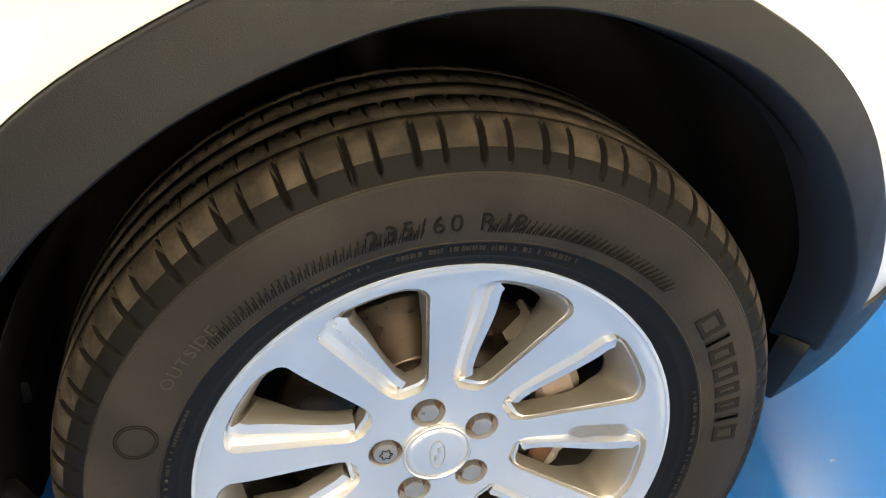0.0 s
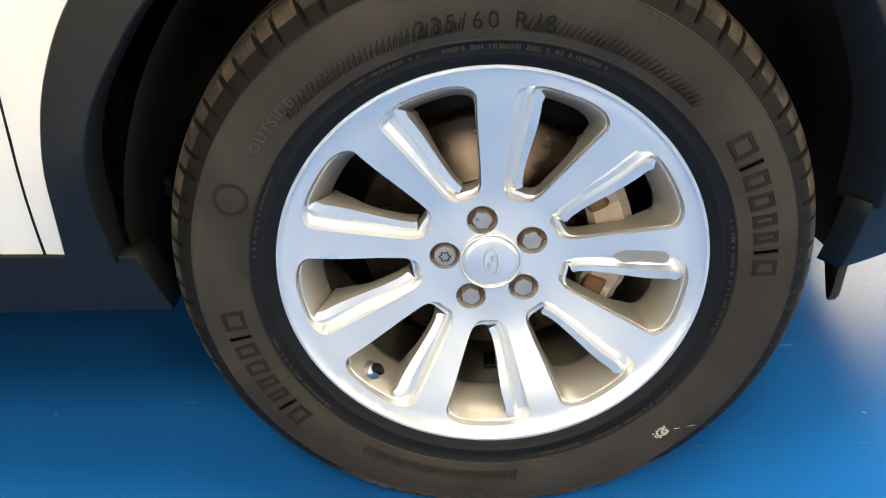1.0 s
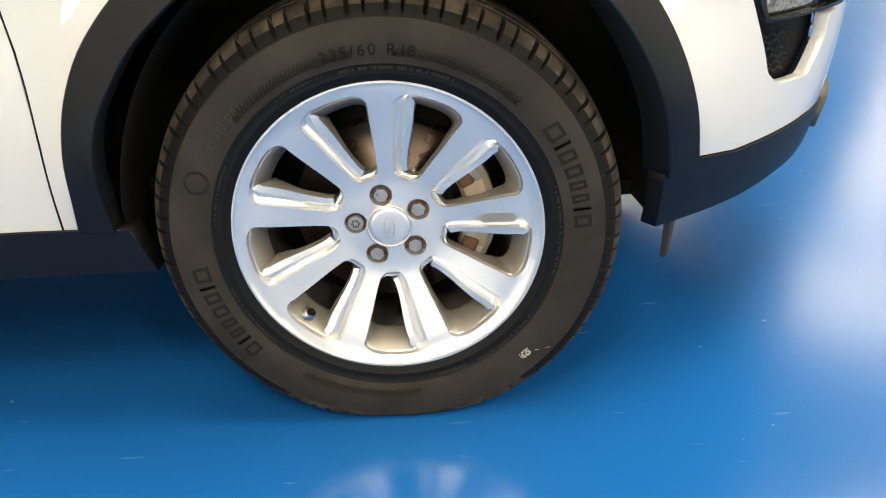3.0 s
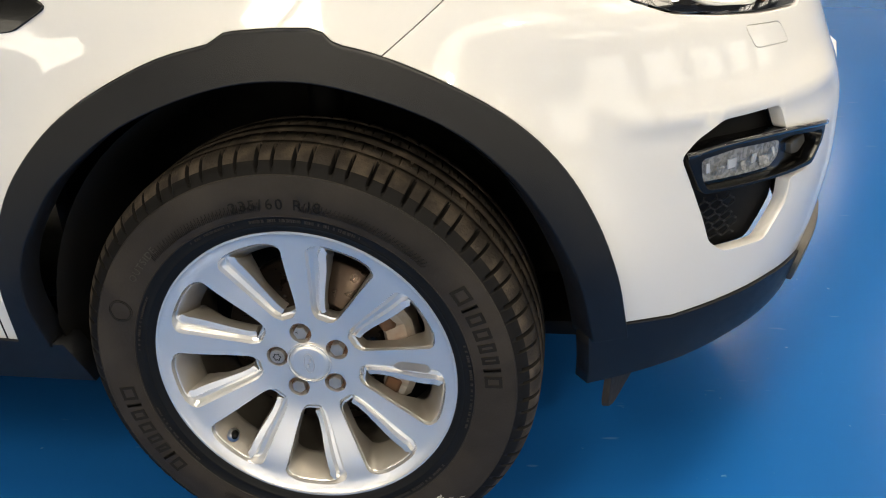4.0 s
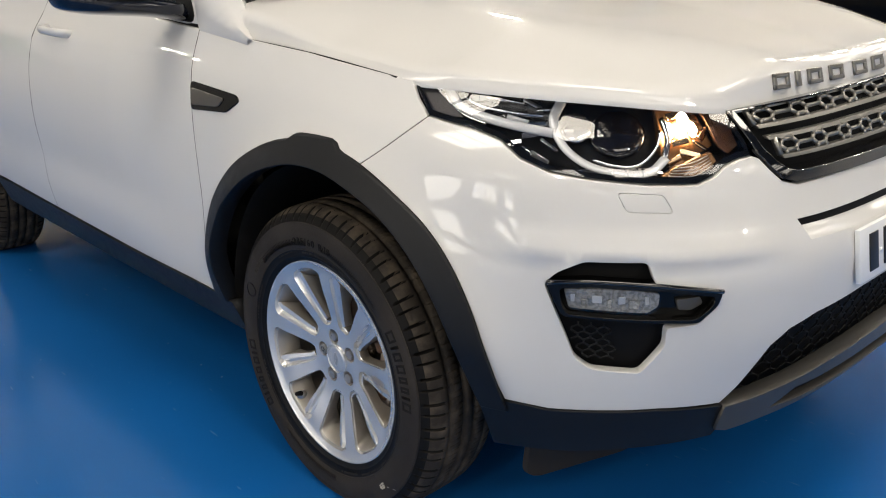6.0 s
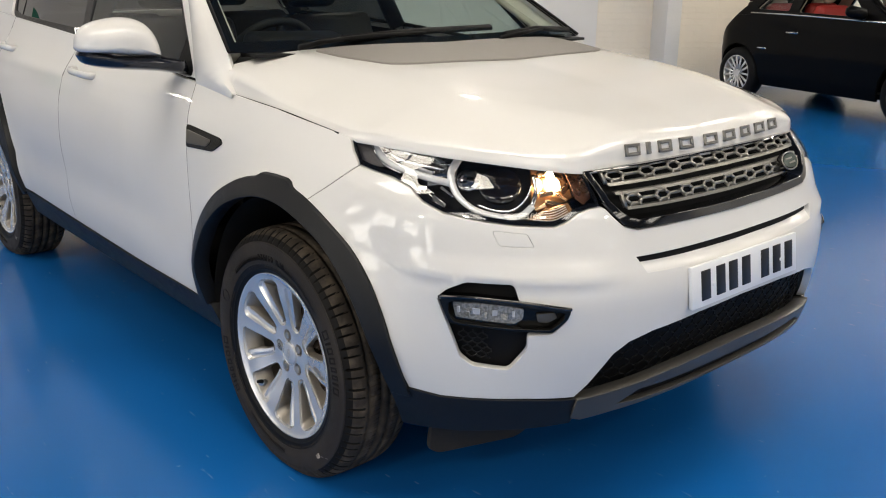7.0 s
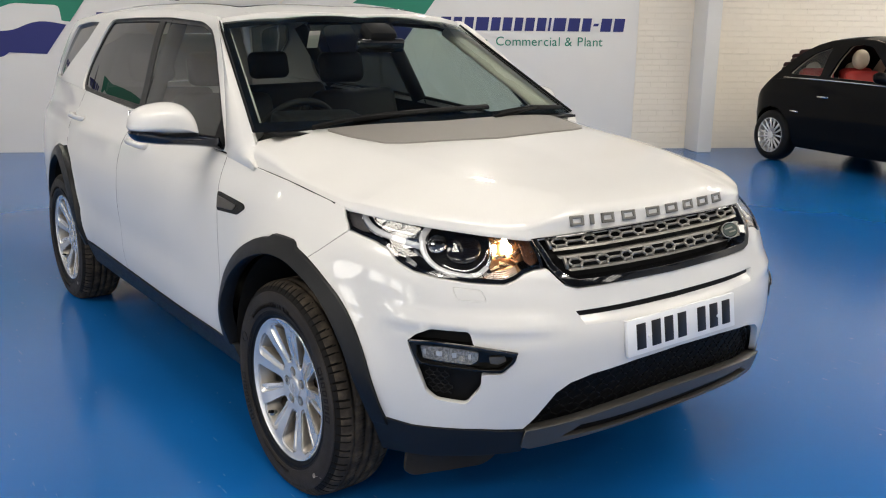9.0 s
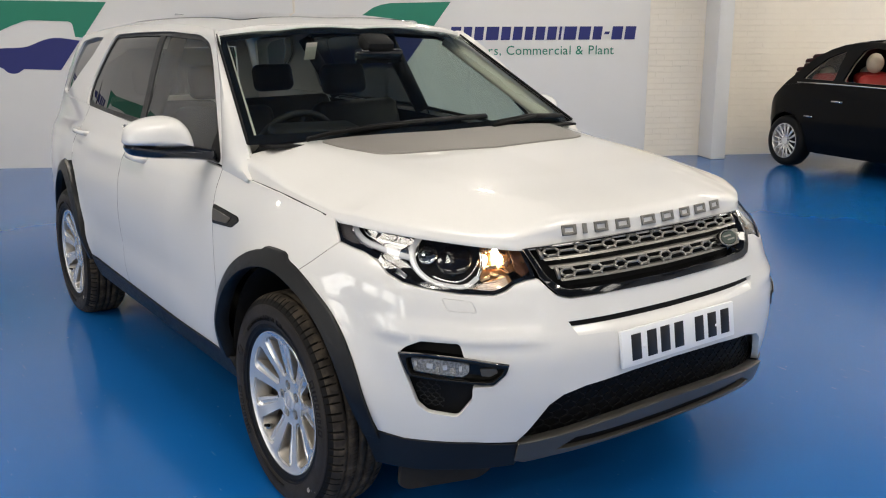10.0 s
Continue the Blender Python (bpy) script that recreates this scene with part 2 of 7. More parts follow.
def facing(surf, a, b, e=0.008):
    """The surface's own normal."""
    da = Vector(surf(a + e, b, 0.0)) - Vector(surf(a - e, b, 0.0))
    db = Vector(surf(a, b + e, 0.0)) - Vector(surf(a, b - e, 0.0))
    n = da.cross(db).normalized()
    return n if n.dot(Vector(surf(a, b, 0.01)) - Vector(surf(a, b, 0.0))) >= 0 else -n


def skin(poly, surf, step=0.03, holes=(), depth=0.012, gap=0.0009, edge=0.0011, edgestep=None):
    """A sheet cut to an outline on a surface surf(a, b, out), with rolled edges turned in by depth."""
    es = edgestep or step
    outer = resample(offset(ccw(poly), -gap - edge), es)
    inner = [resample(offset(ccw(h), gap + edge), es) for h in holes]
    vs, tris, rings = fill([outer] + inner, step)
    bm = bmesh.new()
    layer = bm.verts.layers.float_vector.new("n")
    at = [Vector(surf(v[0], v[1], 0.0)) for v in vs]
    made = [bm.verts.new(p) for p in at]
    for v, b in zip(vs, made):
        b[layer] = facing(surf, v[0], v[1])
    turn = 0.0
    for t in tris:
        a, b, c = (at[i] for i in t[:3])
        g = (vs[t[0]] + vs[t[1]] + vs[t[2]]) / 3
        turn += (b - a).cross(c - a).dot(facing(surf, g[0], g[1]))
    flip = turn < 0
    for t in tris:
        try:
            bm.faces.new([made[i] for i in (t[::-1] if flip else t)])
        except ValueError:
            pass
    if depth:
        for ring, lp, sign in [(rings[0], outer, 1)] + [(r, l, -1) for r, l in zip(rings[1:], inner)]:
            wide = offset(lp, sign * edge)
            one = [bm.verts.new(surf(p[0], p[1], -edge)) for p in wide]
            two = [bm.verts.new(surf(p[0], p[1], -depth)) for p in wide]
            base = [made[i] for i in ring]
            up = (sign > 0) != flip
            for a, b in ((base, one), (one, two)):
                bridge(bm, *((b, a) if up else (a, b)))
    return bm


def plate(poly, place, thick, bevel=0.0):
    """A flat outline given thickness: place(a, b, out)."""
    return skin(poly, place, step=10, depth=thick, gap=0.0, edge=bevel or 0.0004, edgestep=10)


def glyphs(text, size, extrude=0.001):
    """Each letter's mesh data with its advance: (mesh, width)."""
    out = []
    for ch in text:
        c = bpy.data.curves.new("letter", "FONT")
        c.body, c.size, c.extrude, c.resolution_u = ch, size, extrude, 3
        o = new("letter", c)
        bpy.context.view_layer.update()
        me = bpy.data.meshes.new_from_object(o.evaluated_get(bpy.context.evaluated_depsgraph_get()))
        xs = [v.co.x for v in me.vertices]
        out.append((me, (max(xs) if xs else size * 0.25)))
        bpy.data.objects.remove(o)
        bpy.data.curves.remove(c)
    return out
# ---- body shape
X0, PW = -0.30, 3.3


def lerp_table(table):
    """A smooth curve through (key, value) pairs: monotone cubic."""
    xs = [a for a, _ in table]
    ys = [b for _, b in table]
    n = len(xs)
    d = [(ys[i + 1] - ys[i]) / (xs[i + 1] - xs[i]) for i in range(n - 1)]
    m = [d[0]] + [0 if d[i - 1] * d[i] <= 0 else 2 * d[i - 1] * d[i] / (d[i - 1] + d[i]) for i in range(1, n - 1)] + [d[-1]]

    def f(x):
        if x <= xs[0]:
            return ys[0] + (x - xs[0]) * m[0]
        if x >= xs[-1]:
            return ys[-1] + (x - xs[-1]) * m[-1]
        i = 0
        while x > xs[i + 1]:
            i += 1
        h = xs[i + 1] - xs[i]
        t = (x - xs[i]) / h
        return ((1 + 2 * t) * (1 - t) ** 2 * ys[i] + t * (1 - t) ** 2 * h * m[i] + t * t * (3 - 2 * t) * ys[i + 1] + t * t * (t - 1) * h * m[i + 1])
    return f


def soften(f, lo, hi, wide):
    """The curve averaged over a width, tabled."""
    xs = np.linspace(lo, hi, 700)
    k = max(1, int(wide / (xs[1] - xs[0])))
    ys = np.array([f(x) for x in np.linspace(lo - wide, hi + wide, 700 + 2 * k)])
    for _ in range(2):
        ys = np.convolve(ys, np.ones(k) / k, "valid")
    ys = np.interp(np.linspace(0, 1, 700), np.linspace(0, 1, len(ys)), ys)
    return lambda x: float(np.interp(x, xs, ys)) if lo < x < hi else f(x)


def smooth(a, b, x):
    t = min(1, max(0, (x - a) / (b - a)))
    return t * t * (3 - 2 * t)


nose_x = lerp_table([(0.20, 0.77), (0.30, 0.825), (0.40, 0.858), (0.50, 0.88), (0.60, 0.893), (0.68, 0.893), (0.74, 0.880), (0.78, 0.862), (0.84, 0.842), (0.90, 0.820), (0.96, 0.785), (1.00, 0.75), (1.03, 0.72), (1.06, 0.665)])
half_w = lerp_table([(0.20, 0.82), (0.30, 0.868), (0.40, 0.896), (0.55, 0.907), (0.70, 0.910), (0.80, 0.907), (0.90, 0.899), (0.95, 0.890), (1.00, 0.877), (1.05, 0.852), (1.09, 0.830), (1.15, 0.808), (1.30, 0.754), (1.45, 0.693), (1.55, 0.646), (1.60, 0.616), (1.64, 0.568), (1.67, 0.50)])
fender_top = lerp_table([(-4.0, 1.115), (-1.2, 1.105), (-0.55, 1.09), (-0.36, 1.077), (0.0, 1.048), (0.218, 1.018), (0.45, 0.985), (0.7, 0.96)])
tail_w = lerp_table([(-3.75, 0.80), (-3.6, 0.875), (-3.3, 0.925), (-2.8, 0.965), (-2.2, 0.995), (-1.2, 1.0), (-0.5, 1.0), (1, 1.0)])

nose_x, half_w, fender_top = soften(nose_x, 0.15, 1.1, 0.05), soften(half_w, 0.15, 1.72, 0.05), soften(fender_top, -4.2, 1.0, 0.2)


def side_w(x, z):
    """Half the body's width at a place along it and a height."""
    k = 1.09 - fender_top(x)
    w = half_w(z + max(0, k) * smooth(0.78, 1.0, z)) * tail_w(x)
    w += 0.028 * smooth(-0.45, -1.0, x) * smooth(-3.2, -2.4, x) * smooth(1.35, 0.95, z) * smooth(0.3, 0.6, z)
    w += 0.007 * smooth(-0.50, -0.75, x) * smooth(0.985, 1.035, z) * smooth(1.13, 1.045, z) - 0.010 * smooth(-0.55, -0.9, x) * smooth(-2.35, -2.0, x) * math.exp(-((z - 0.62) / 0.09) ** 2)
    for cx, far in ((0.01, 0.037), (-2.741, 0.02)):
        r = math.hypot(x - cx, z - 0.37)
        w += far * math.exp(-((r - 0.44) / 0.08) ** 2) * smooth(0.34, 0.57, z)
    return w


# the rounded nose in plan: a superellipse by its length along the curve
ARC = []
_last, _s = None, 0.0
for _i in range(401):
    _t = math.pi / 2 * _i / 400
    _q = (math.sin(_t) ** (2 / PW) * 1.2, math.cos(_t) ** (2 / PW) * 0.89)
    if _last:
        _s += math.hypot(_q[0] - _last[0], _q[1] - _last[1])
    ARC.append((_s, _q[0] / 1.2, _q[1] / 0.89))
    _last = _q
U_END = X0 + ARC[-1][0]


def arc_at(u):
    s = max(0, min(ARC[-1][0], u - X0))
    lo, hi = 0, 400
    while hi - lo > 1:
        mid = (lo + hi) // 2
        if ARC[mid][0] <= s:
            lo = mid
        else:
            hi = mid
    a, b = ARC[lo], ARC[hi]
    f = (s - a[0]) / max(1e-9, b[0] - a[0])
    return a[1] + f * (b[1] - a[1]), a[2] + f * (b[2] - a[2])


def body(u, z, out=0.0):
    """The right side's surface: u runs along the flank, round the nose to its centre."""
    if u <= X0:
        return (u, -side_w(u, z) - out, z)
    ex, ey = arc_at(u)
    out += 0.006 * smooth(0.733, 0.741, z) * smooth(0.80, 0.745, z) * smooth(0.62, 0.72, ex) * smooth(0.45, 0.62, ey)
    a = nose_x(z) - X0 + out
    x = X0 + a * ex
    return (x, -(side_w(x, z) + out) * ey, z)


def u_of(x, y, z):
    """The u whose plan angle from the nose's pole is that of (x, y)."""
    if x <= X0:
        return x
    goal = math.atan2(x - X0, -y)
    lo, hi = X0, U_END
    for _ in range(40):
        mid = (lo + hi) / 2
        p = body(mid, z)
        if math.atan2(p[0] - X0, -p[1]) < goal:
            lo = mid
        else:
            hi = mid
    return (lo + hi) / 2


# ---- the white car
def ux(x, z):
    """u at a place along the flank."""
    if x <= X0:
        return x
    lo, hi = X0, U_END
    for _ in range(34):
        mid = (lo + hi) / 2
        lo, hi = (mid, hi) if body(mid, z)[0] < x else (lo, mid)
    return lo


def uy(y, z):
    """u at a distance from the middle, on the nose."""
    lo, hi = X0, U_END
    for _ in range(34):
        mid = (lo + hi) / 2
        lo, hi = (mid, hi) if -body(mid, z)[1] > abs(y) else (lo, mid)
    return lo if y <= 0 else 2 * U_END - lo


def whole(u, z, out=0.0):
    """The body's surface right round the nose, both flanks."""
    if u <= U_END:
        return body(u, z, out)
    x, y, z = body(2 * U_END - u, z, out)
    return (x, -y, z)


def left(u, z, out=0.0):
    x, y, z = body(u, z, out)
    return (x, -y, z)


def on(dx):
    """The same surface moved outwards by dx."""
    return (lambda u, z, out=0.0: body(u, z, out + dx)), (lambda u, z, out=0.0: left(u, z, out + dx)), (lambda u, z, out=0.0: whole(u, z, out + dx))


def sides(points):
    return [(ux(x, z), z) for x, z in points]


def lamps(points, dx=0.0, ky=1.0, dz=0.0):
    return [(u_of(x + dx, y * ky, z + dz), z + dz) for x, y, z in points]


def mirror_u(points):
    return [(2 * U_END - u, z) for u, z in points][::-1]


HUB_Z, TRACK, REAR_X = 0.364, 0.822, -2.741
suv = thing("white_suv", "white five-door SUV with black plastic arch trims, parked on the floor", "car")

ARCH_OUT = [(-0.478, 0.405), (-0.468, 0.47), (-0.459, 0.54), (-0.437, 0.62), (-0.388, 0.704), (-0.293, 0.792), (-0.162, 0.859), (-0.067, 0.884), (-0.045, 0.897), (0.082, 0.897), (0.104, 0.879), (0.165, 0.861), (0.245, 0.824), (0.332, 0.768), (0.395, 0.700), (0.440, 0.616), (0.468, 0.530), (0.480, 0.46), (0.487, 0.405)]
ARCH_IN = [(-0.42, 0.40), (-0.416, 0.50), (-0.395, 0.58), (-0.355, 0.645), (-0.30, 0.708), (-0.192, 0.784), (-0.056, 0.832), (0.058, 0.838), (0.16, 0.812), (0.25, 0.768), (0.32, 0.706), (0.366, 0.64), (0.397, 0.575), (0.418, 0.51), (0.434, 0.405)]


def curve(pts, step=0.02):
    """A rounded line through points."""
    p = [pts[0]] + list(pts) + [pts[-1]]
    out = []
    for a, b, d, e in zip(p, p[1:], p[2:], p[3:]):
        n = max(1, math.ceil(math.hypot(d[0] - b[0], d[1] - b[1]) / step))
        for k in range(n):
            t = k / n
            out.append(tuple(0.5 * (2 * b[i] + (d[i] - a[i]) * t + (2 * a[i] - 5 * b[i] + 4 * d[i] - e[i]) * t * t + (3 * b[i] - a[i] - 3 * d[i] + e[i]) * t ** 3) for i in range(2)))
    return out + [tuple(pts[-1])]


ARCH_RAW = ARCH_OUT
ARCH_OUT = curve(ARCH_RAW[:8]) + [(-0.045, 0.897)] + curve([(-0.03, 0.899), (0.02, 0.9005), (0.07, 0.899)]) + [(0.088, 0.893), (0.100, 0.882)] + curve(ARCH_RAW[10:])[1:]
ARCH_IN = curve(ARCH_IN)
SEAM = (0.165, 0.861)
DOOR_EDGE = [(-0.506, 0.405), (-0.498, 0.55), (-0.498, 0.69), (-0.518, 0.87), (-0.535, 0.97), (-0.563, 1.088)]
LAMP_LOW = [(0.285, -0.825, 0.961), (0.332, -0.817, 0.953), (0.39, -0.805, 0.945), (0.448, -0.795, 0.930), (0.492, -0.793, 0.903), (0.547, -0.775, 0.883), (0.614, -0.736, 0.873), (0.684, -0.676, 0.865), (0.735, -0.597, 0.862), (0.747, -0.566, 0.873), (0.753, -0.54, 0.889), (0.761, -0.508, 0.898), (0.772, -0.476, 0.901)]
LAMP_TOP = [(0.755, -0.474, 0.927), (0.732, -0.476, 0.956), (0.710, -0.480, 0.984), (0.655, -0.575, 0.994), (0.60, -0.635, 1.002), (0.50, -0.71, 1.011), (0.40, -0.758, 1.017), (0.305, -0.786, 1.021), (0.216, -0.803, 1.023)]


def panel(name, poly, material=None, parent=None, out=0.0, label="", **kw):
    """The same panel on both flanks."""
    r, l, _ = on(out)
    a = part(name, skin(poly, r, **kw), material or PAINT, parent or suv, label)
    b = part(name, skin(poly, l, **kw), material or PAINT, parent or suv, label)
    return a, b


# front wing
wing = sides(DOOR_EDGE) + sides([(-0.367, 1.076), (-0.1, 1.058), (0.1, 1.036)]) + lamps([LAMP_TOP[-1], (0.245, -0.813, 0.99), LAMP_LOW[0]]) + sides([SEAM] + [p for p in ARCH_OUT[::-1] if p[0] < 0.160])
panel("front_wing", wing, step=0.028)

# front bumper in one piece round the nose
SLOT = [(-0.41, 0.781), (-0.24, 0.781), (0.0, 0.782), (0.24, 0.781), (0.418, 0.781), (0.412, 0.768), (0.24, 0.764), (0.0, 0.764), (-0.24, 0.764), (-0.404, 0.767)]
GRILLE_SIDE = [(-0.466, 0.897), (-0.450, 0.876), (-0.427, 0.853), (-0.388, 0.842), (-0.18, 0.845)]
LOWER_TOP = [(-0.555, 0.435), (-0.53, 0.468), (-0.48, 0.548), (-0.44, 0.575), (-0.37, 0.592), (-0.2, 0.606)]
VAL_TOP = [(0.486, 0.43), (0.56, 0.422), (0.65, 0.430), (0.72, 0.436)]
half_bumper = sides([p for p in ARCH_OUT[::-1] if p[0] > 0.170 and p[1] > 0.44] + [SEAM]) + lamps(LAMP_LOW) + [(uy(y, z), z) for y, z in GRILLE_SIDE]
under = [(uy(y, z), z) for y, z in LOWER_TOP[::-1]] + sides(VAL_TOP[::-1])
bumper_poly = half_bumper + [(U_END, 0.849)] + mirror_u(half_bumper) + mirror_u(under) + [(U_END, 0.612)] + under
fog_u = rounded([(0.580, 0.686), (0.607, 0.709), (0.657, 0.731), (0.768, 0.733), (0.776, 0.693), (0.898, 0.676), (0.888, 0.648), (0.854, 0.616), (0.797, 0.612), (0.797, 0.573), (0.760, 0.518), (0.672, 0.522), (0.640, 0.544), (0.607, 0.620)], 0.010, 3)
slot_u = [(uy(y, z), z) for y, z in SLOT]
LIP = [(-0.404, 0.767), (-0.24, 0.764), (0.0, 0.764), (0.24, 0.764), (0.412, 0.768), (0.396, 0.744), (0.24, 0.741), (0.0, 0.740), (-0.24, 0.741), (-0.388, 0.744)]
open_u = [(uy(y, z), z) for y, z in SLOT[:5] + LIP[5:]]
flap_u = rounded(lamps([(0.645, -0.709, 0.853), (0.703, -0.653, 0.848), (0.719, -0.645, 0.818), (0.664, -0.705, 0.821)]), 0.008, 3)
part("front_bumper", skin(bumper_poly, whole, 0.028, [fog_u, mirror_u(fog_u), open_u, flap_u, mirror_u(flap_u)], depth=0.02), PAINT, suv)
part("slot_lip", skin([(uy(y, z), z) for y, z in LIP], lambda u, z, o=0.0: whole(u, z, o - 0.0006 - 0.014 * smooth(0.742, 0.768, z)), 0.012, depth=0, gap=-0.001, edge=0), PAINT, suv)
part("bumper_slot", skin(offset(ccw(slot_u), 0.004), on(-0.013)[2], 0.03, depth=0), MATBLACK, suv, "black slot across the bumper")

SATINCHROME = mat("brushed_chrome", (0.72, 0.72, 0.73), 0.2, 1.0, 90, 0.25, 0.6, 120)
FOGCHROME = mat("fog_reflector", (0.34, 0.335, 0.32), 0.25, 0.15, 160, 0.6, 0.8, 90)
WHITEGUIDE = mat("white_light_guide", (0.60, 0.61, 0.63), 0.25, 0.1, coat=0.6)
# dark lower lip, mesh insert and silver skid plate
val = sides([(0.43, 0.41)] + VAL_TOP) + [(uy(y, z), z) for y, z in [(-0.55, 0.432), (-0.535, 0.415), (-0.535, 0.385), (-0.545, 0.355)]] + sides([(0.66, 0.335), (0.58, 0.318), (0.43, 0.30)])
panel("bumper_lip", val, CLAD, depth=0.03, step=0.03, out=0.004, label="dark grey plastic lower bumper lip")
lowmesh_half = [(uy(y, z), z) for y, z in LOWER_TOP]
lowmesh = lowmesh_half + [(U_END, 0.612)] + mirror_u(lowmesh_half) + [(uy(0.5, 0.425), 0.425), (uy(0.3, 0.445), 0.445), (U_END, 0.45), (uy(-0.3, 0.445), 0.445), (uy(-0.5, 0.425), 0.425)]
insert = part("lower_grille", skin(lowmesh, on(-0.045)[2], 0.04, depth=0.0, gap=-0.01), MATBLACK, suv, "black honeycomb lower grille")
bm = bmesh.new()


def hex_net(bm, surf, inside, du, dv, u0, u1, v0, v1, r):
    """Walls of a stretched honeycomb, as thin ribs on a surface."""
    row, v = 0, v0
    segs = set()
    while v < v1 + dv:
        u = u0 + (du / 2 if row % 2 else 0)
        while u < u1 + du:
            ring = [(u - du / 2, v - dv * 0.17), (u - du / 2, v + dv * 0.17), (u, v + dv * 0.5), (u + du / 2, v + dv * 0.17), (u + du / 2, v - dv * 0.17), (u, v - dv * 0.5)]
            for a, b in zip(ring, ring[1:] + ring[:1]):
                key = tuple(sorted((tuple(round(c, 4) for c in a), tuple(round(c, 4) for c in b))))
                if inside(*a) and inside(*b):
                    segs.add(key)
            u += du
        v += dv * 0.67
        row += 1
    for a, b in sorted(segs):
        add_tube(bm, [surf(a[0], a[1], 0), surf(b[0], b[1], 0)], r, 4)


hex_net(bm, on(-0.03)[2], lambda u, z: in_poly(u, z, lowmesh), 0.05, 0.034, uy(-0.55, 0.5), uy(0.55, 0.5), 0.43, 0.60, 0.0022)
part("honeycomb", bm, MATBLACK, insert)
skid_half = [(uy(y, z), z) for y, z in [(-0.55, 0.434), (-0.45, 0.448), (-0.3, 0.464), (-0.15, 0.472)]]
skid_low = [(uy(y, z), z) for y, z in [(-0.15, 0.388), (-0.3, 0.386), (-0.45, 0.378), (-0.525, 0.368), (-0.55, 0.375), (-0.552, 0.405)]]
skid_poly = skid_half + [(U_END, 0.476)] + mirror_u(skid_half) + [(2 * U_END - u, z) for u, z in skid_low[::-1]] + [(U_END, 0.39)] + skid_low
skid_slot = [(uy(y, z), z) for y, z in [(-0.44, 0.400), (-0.38, 0.430), (0.38, 0.430), (0.44, 0.400), (0.38, 0.399), (-0.38, 0.399)]]
skid = part("skid_plate", skin(skid_poly, on(0.012)[2], 0.03, [skid_slot], depth=0.04), SKID, suv, "silver-grey skid plate under the bumper")
part("skid_recess", skin(offset(ccw(skid_slot), 0.006), on(-0.01)[2], 0.04, depth=0), MATBLACK, skid)
# underside behind the bumper
part("undertray", box(0.85, 1.0, 0.02, pose(0.15, 0, 0.29), 0.005), MATBLACK, suv)

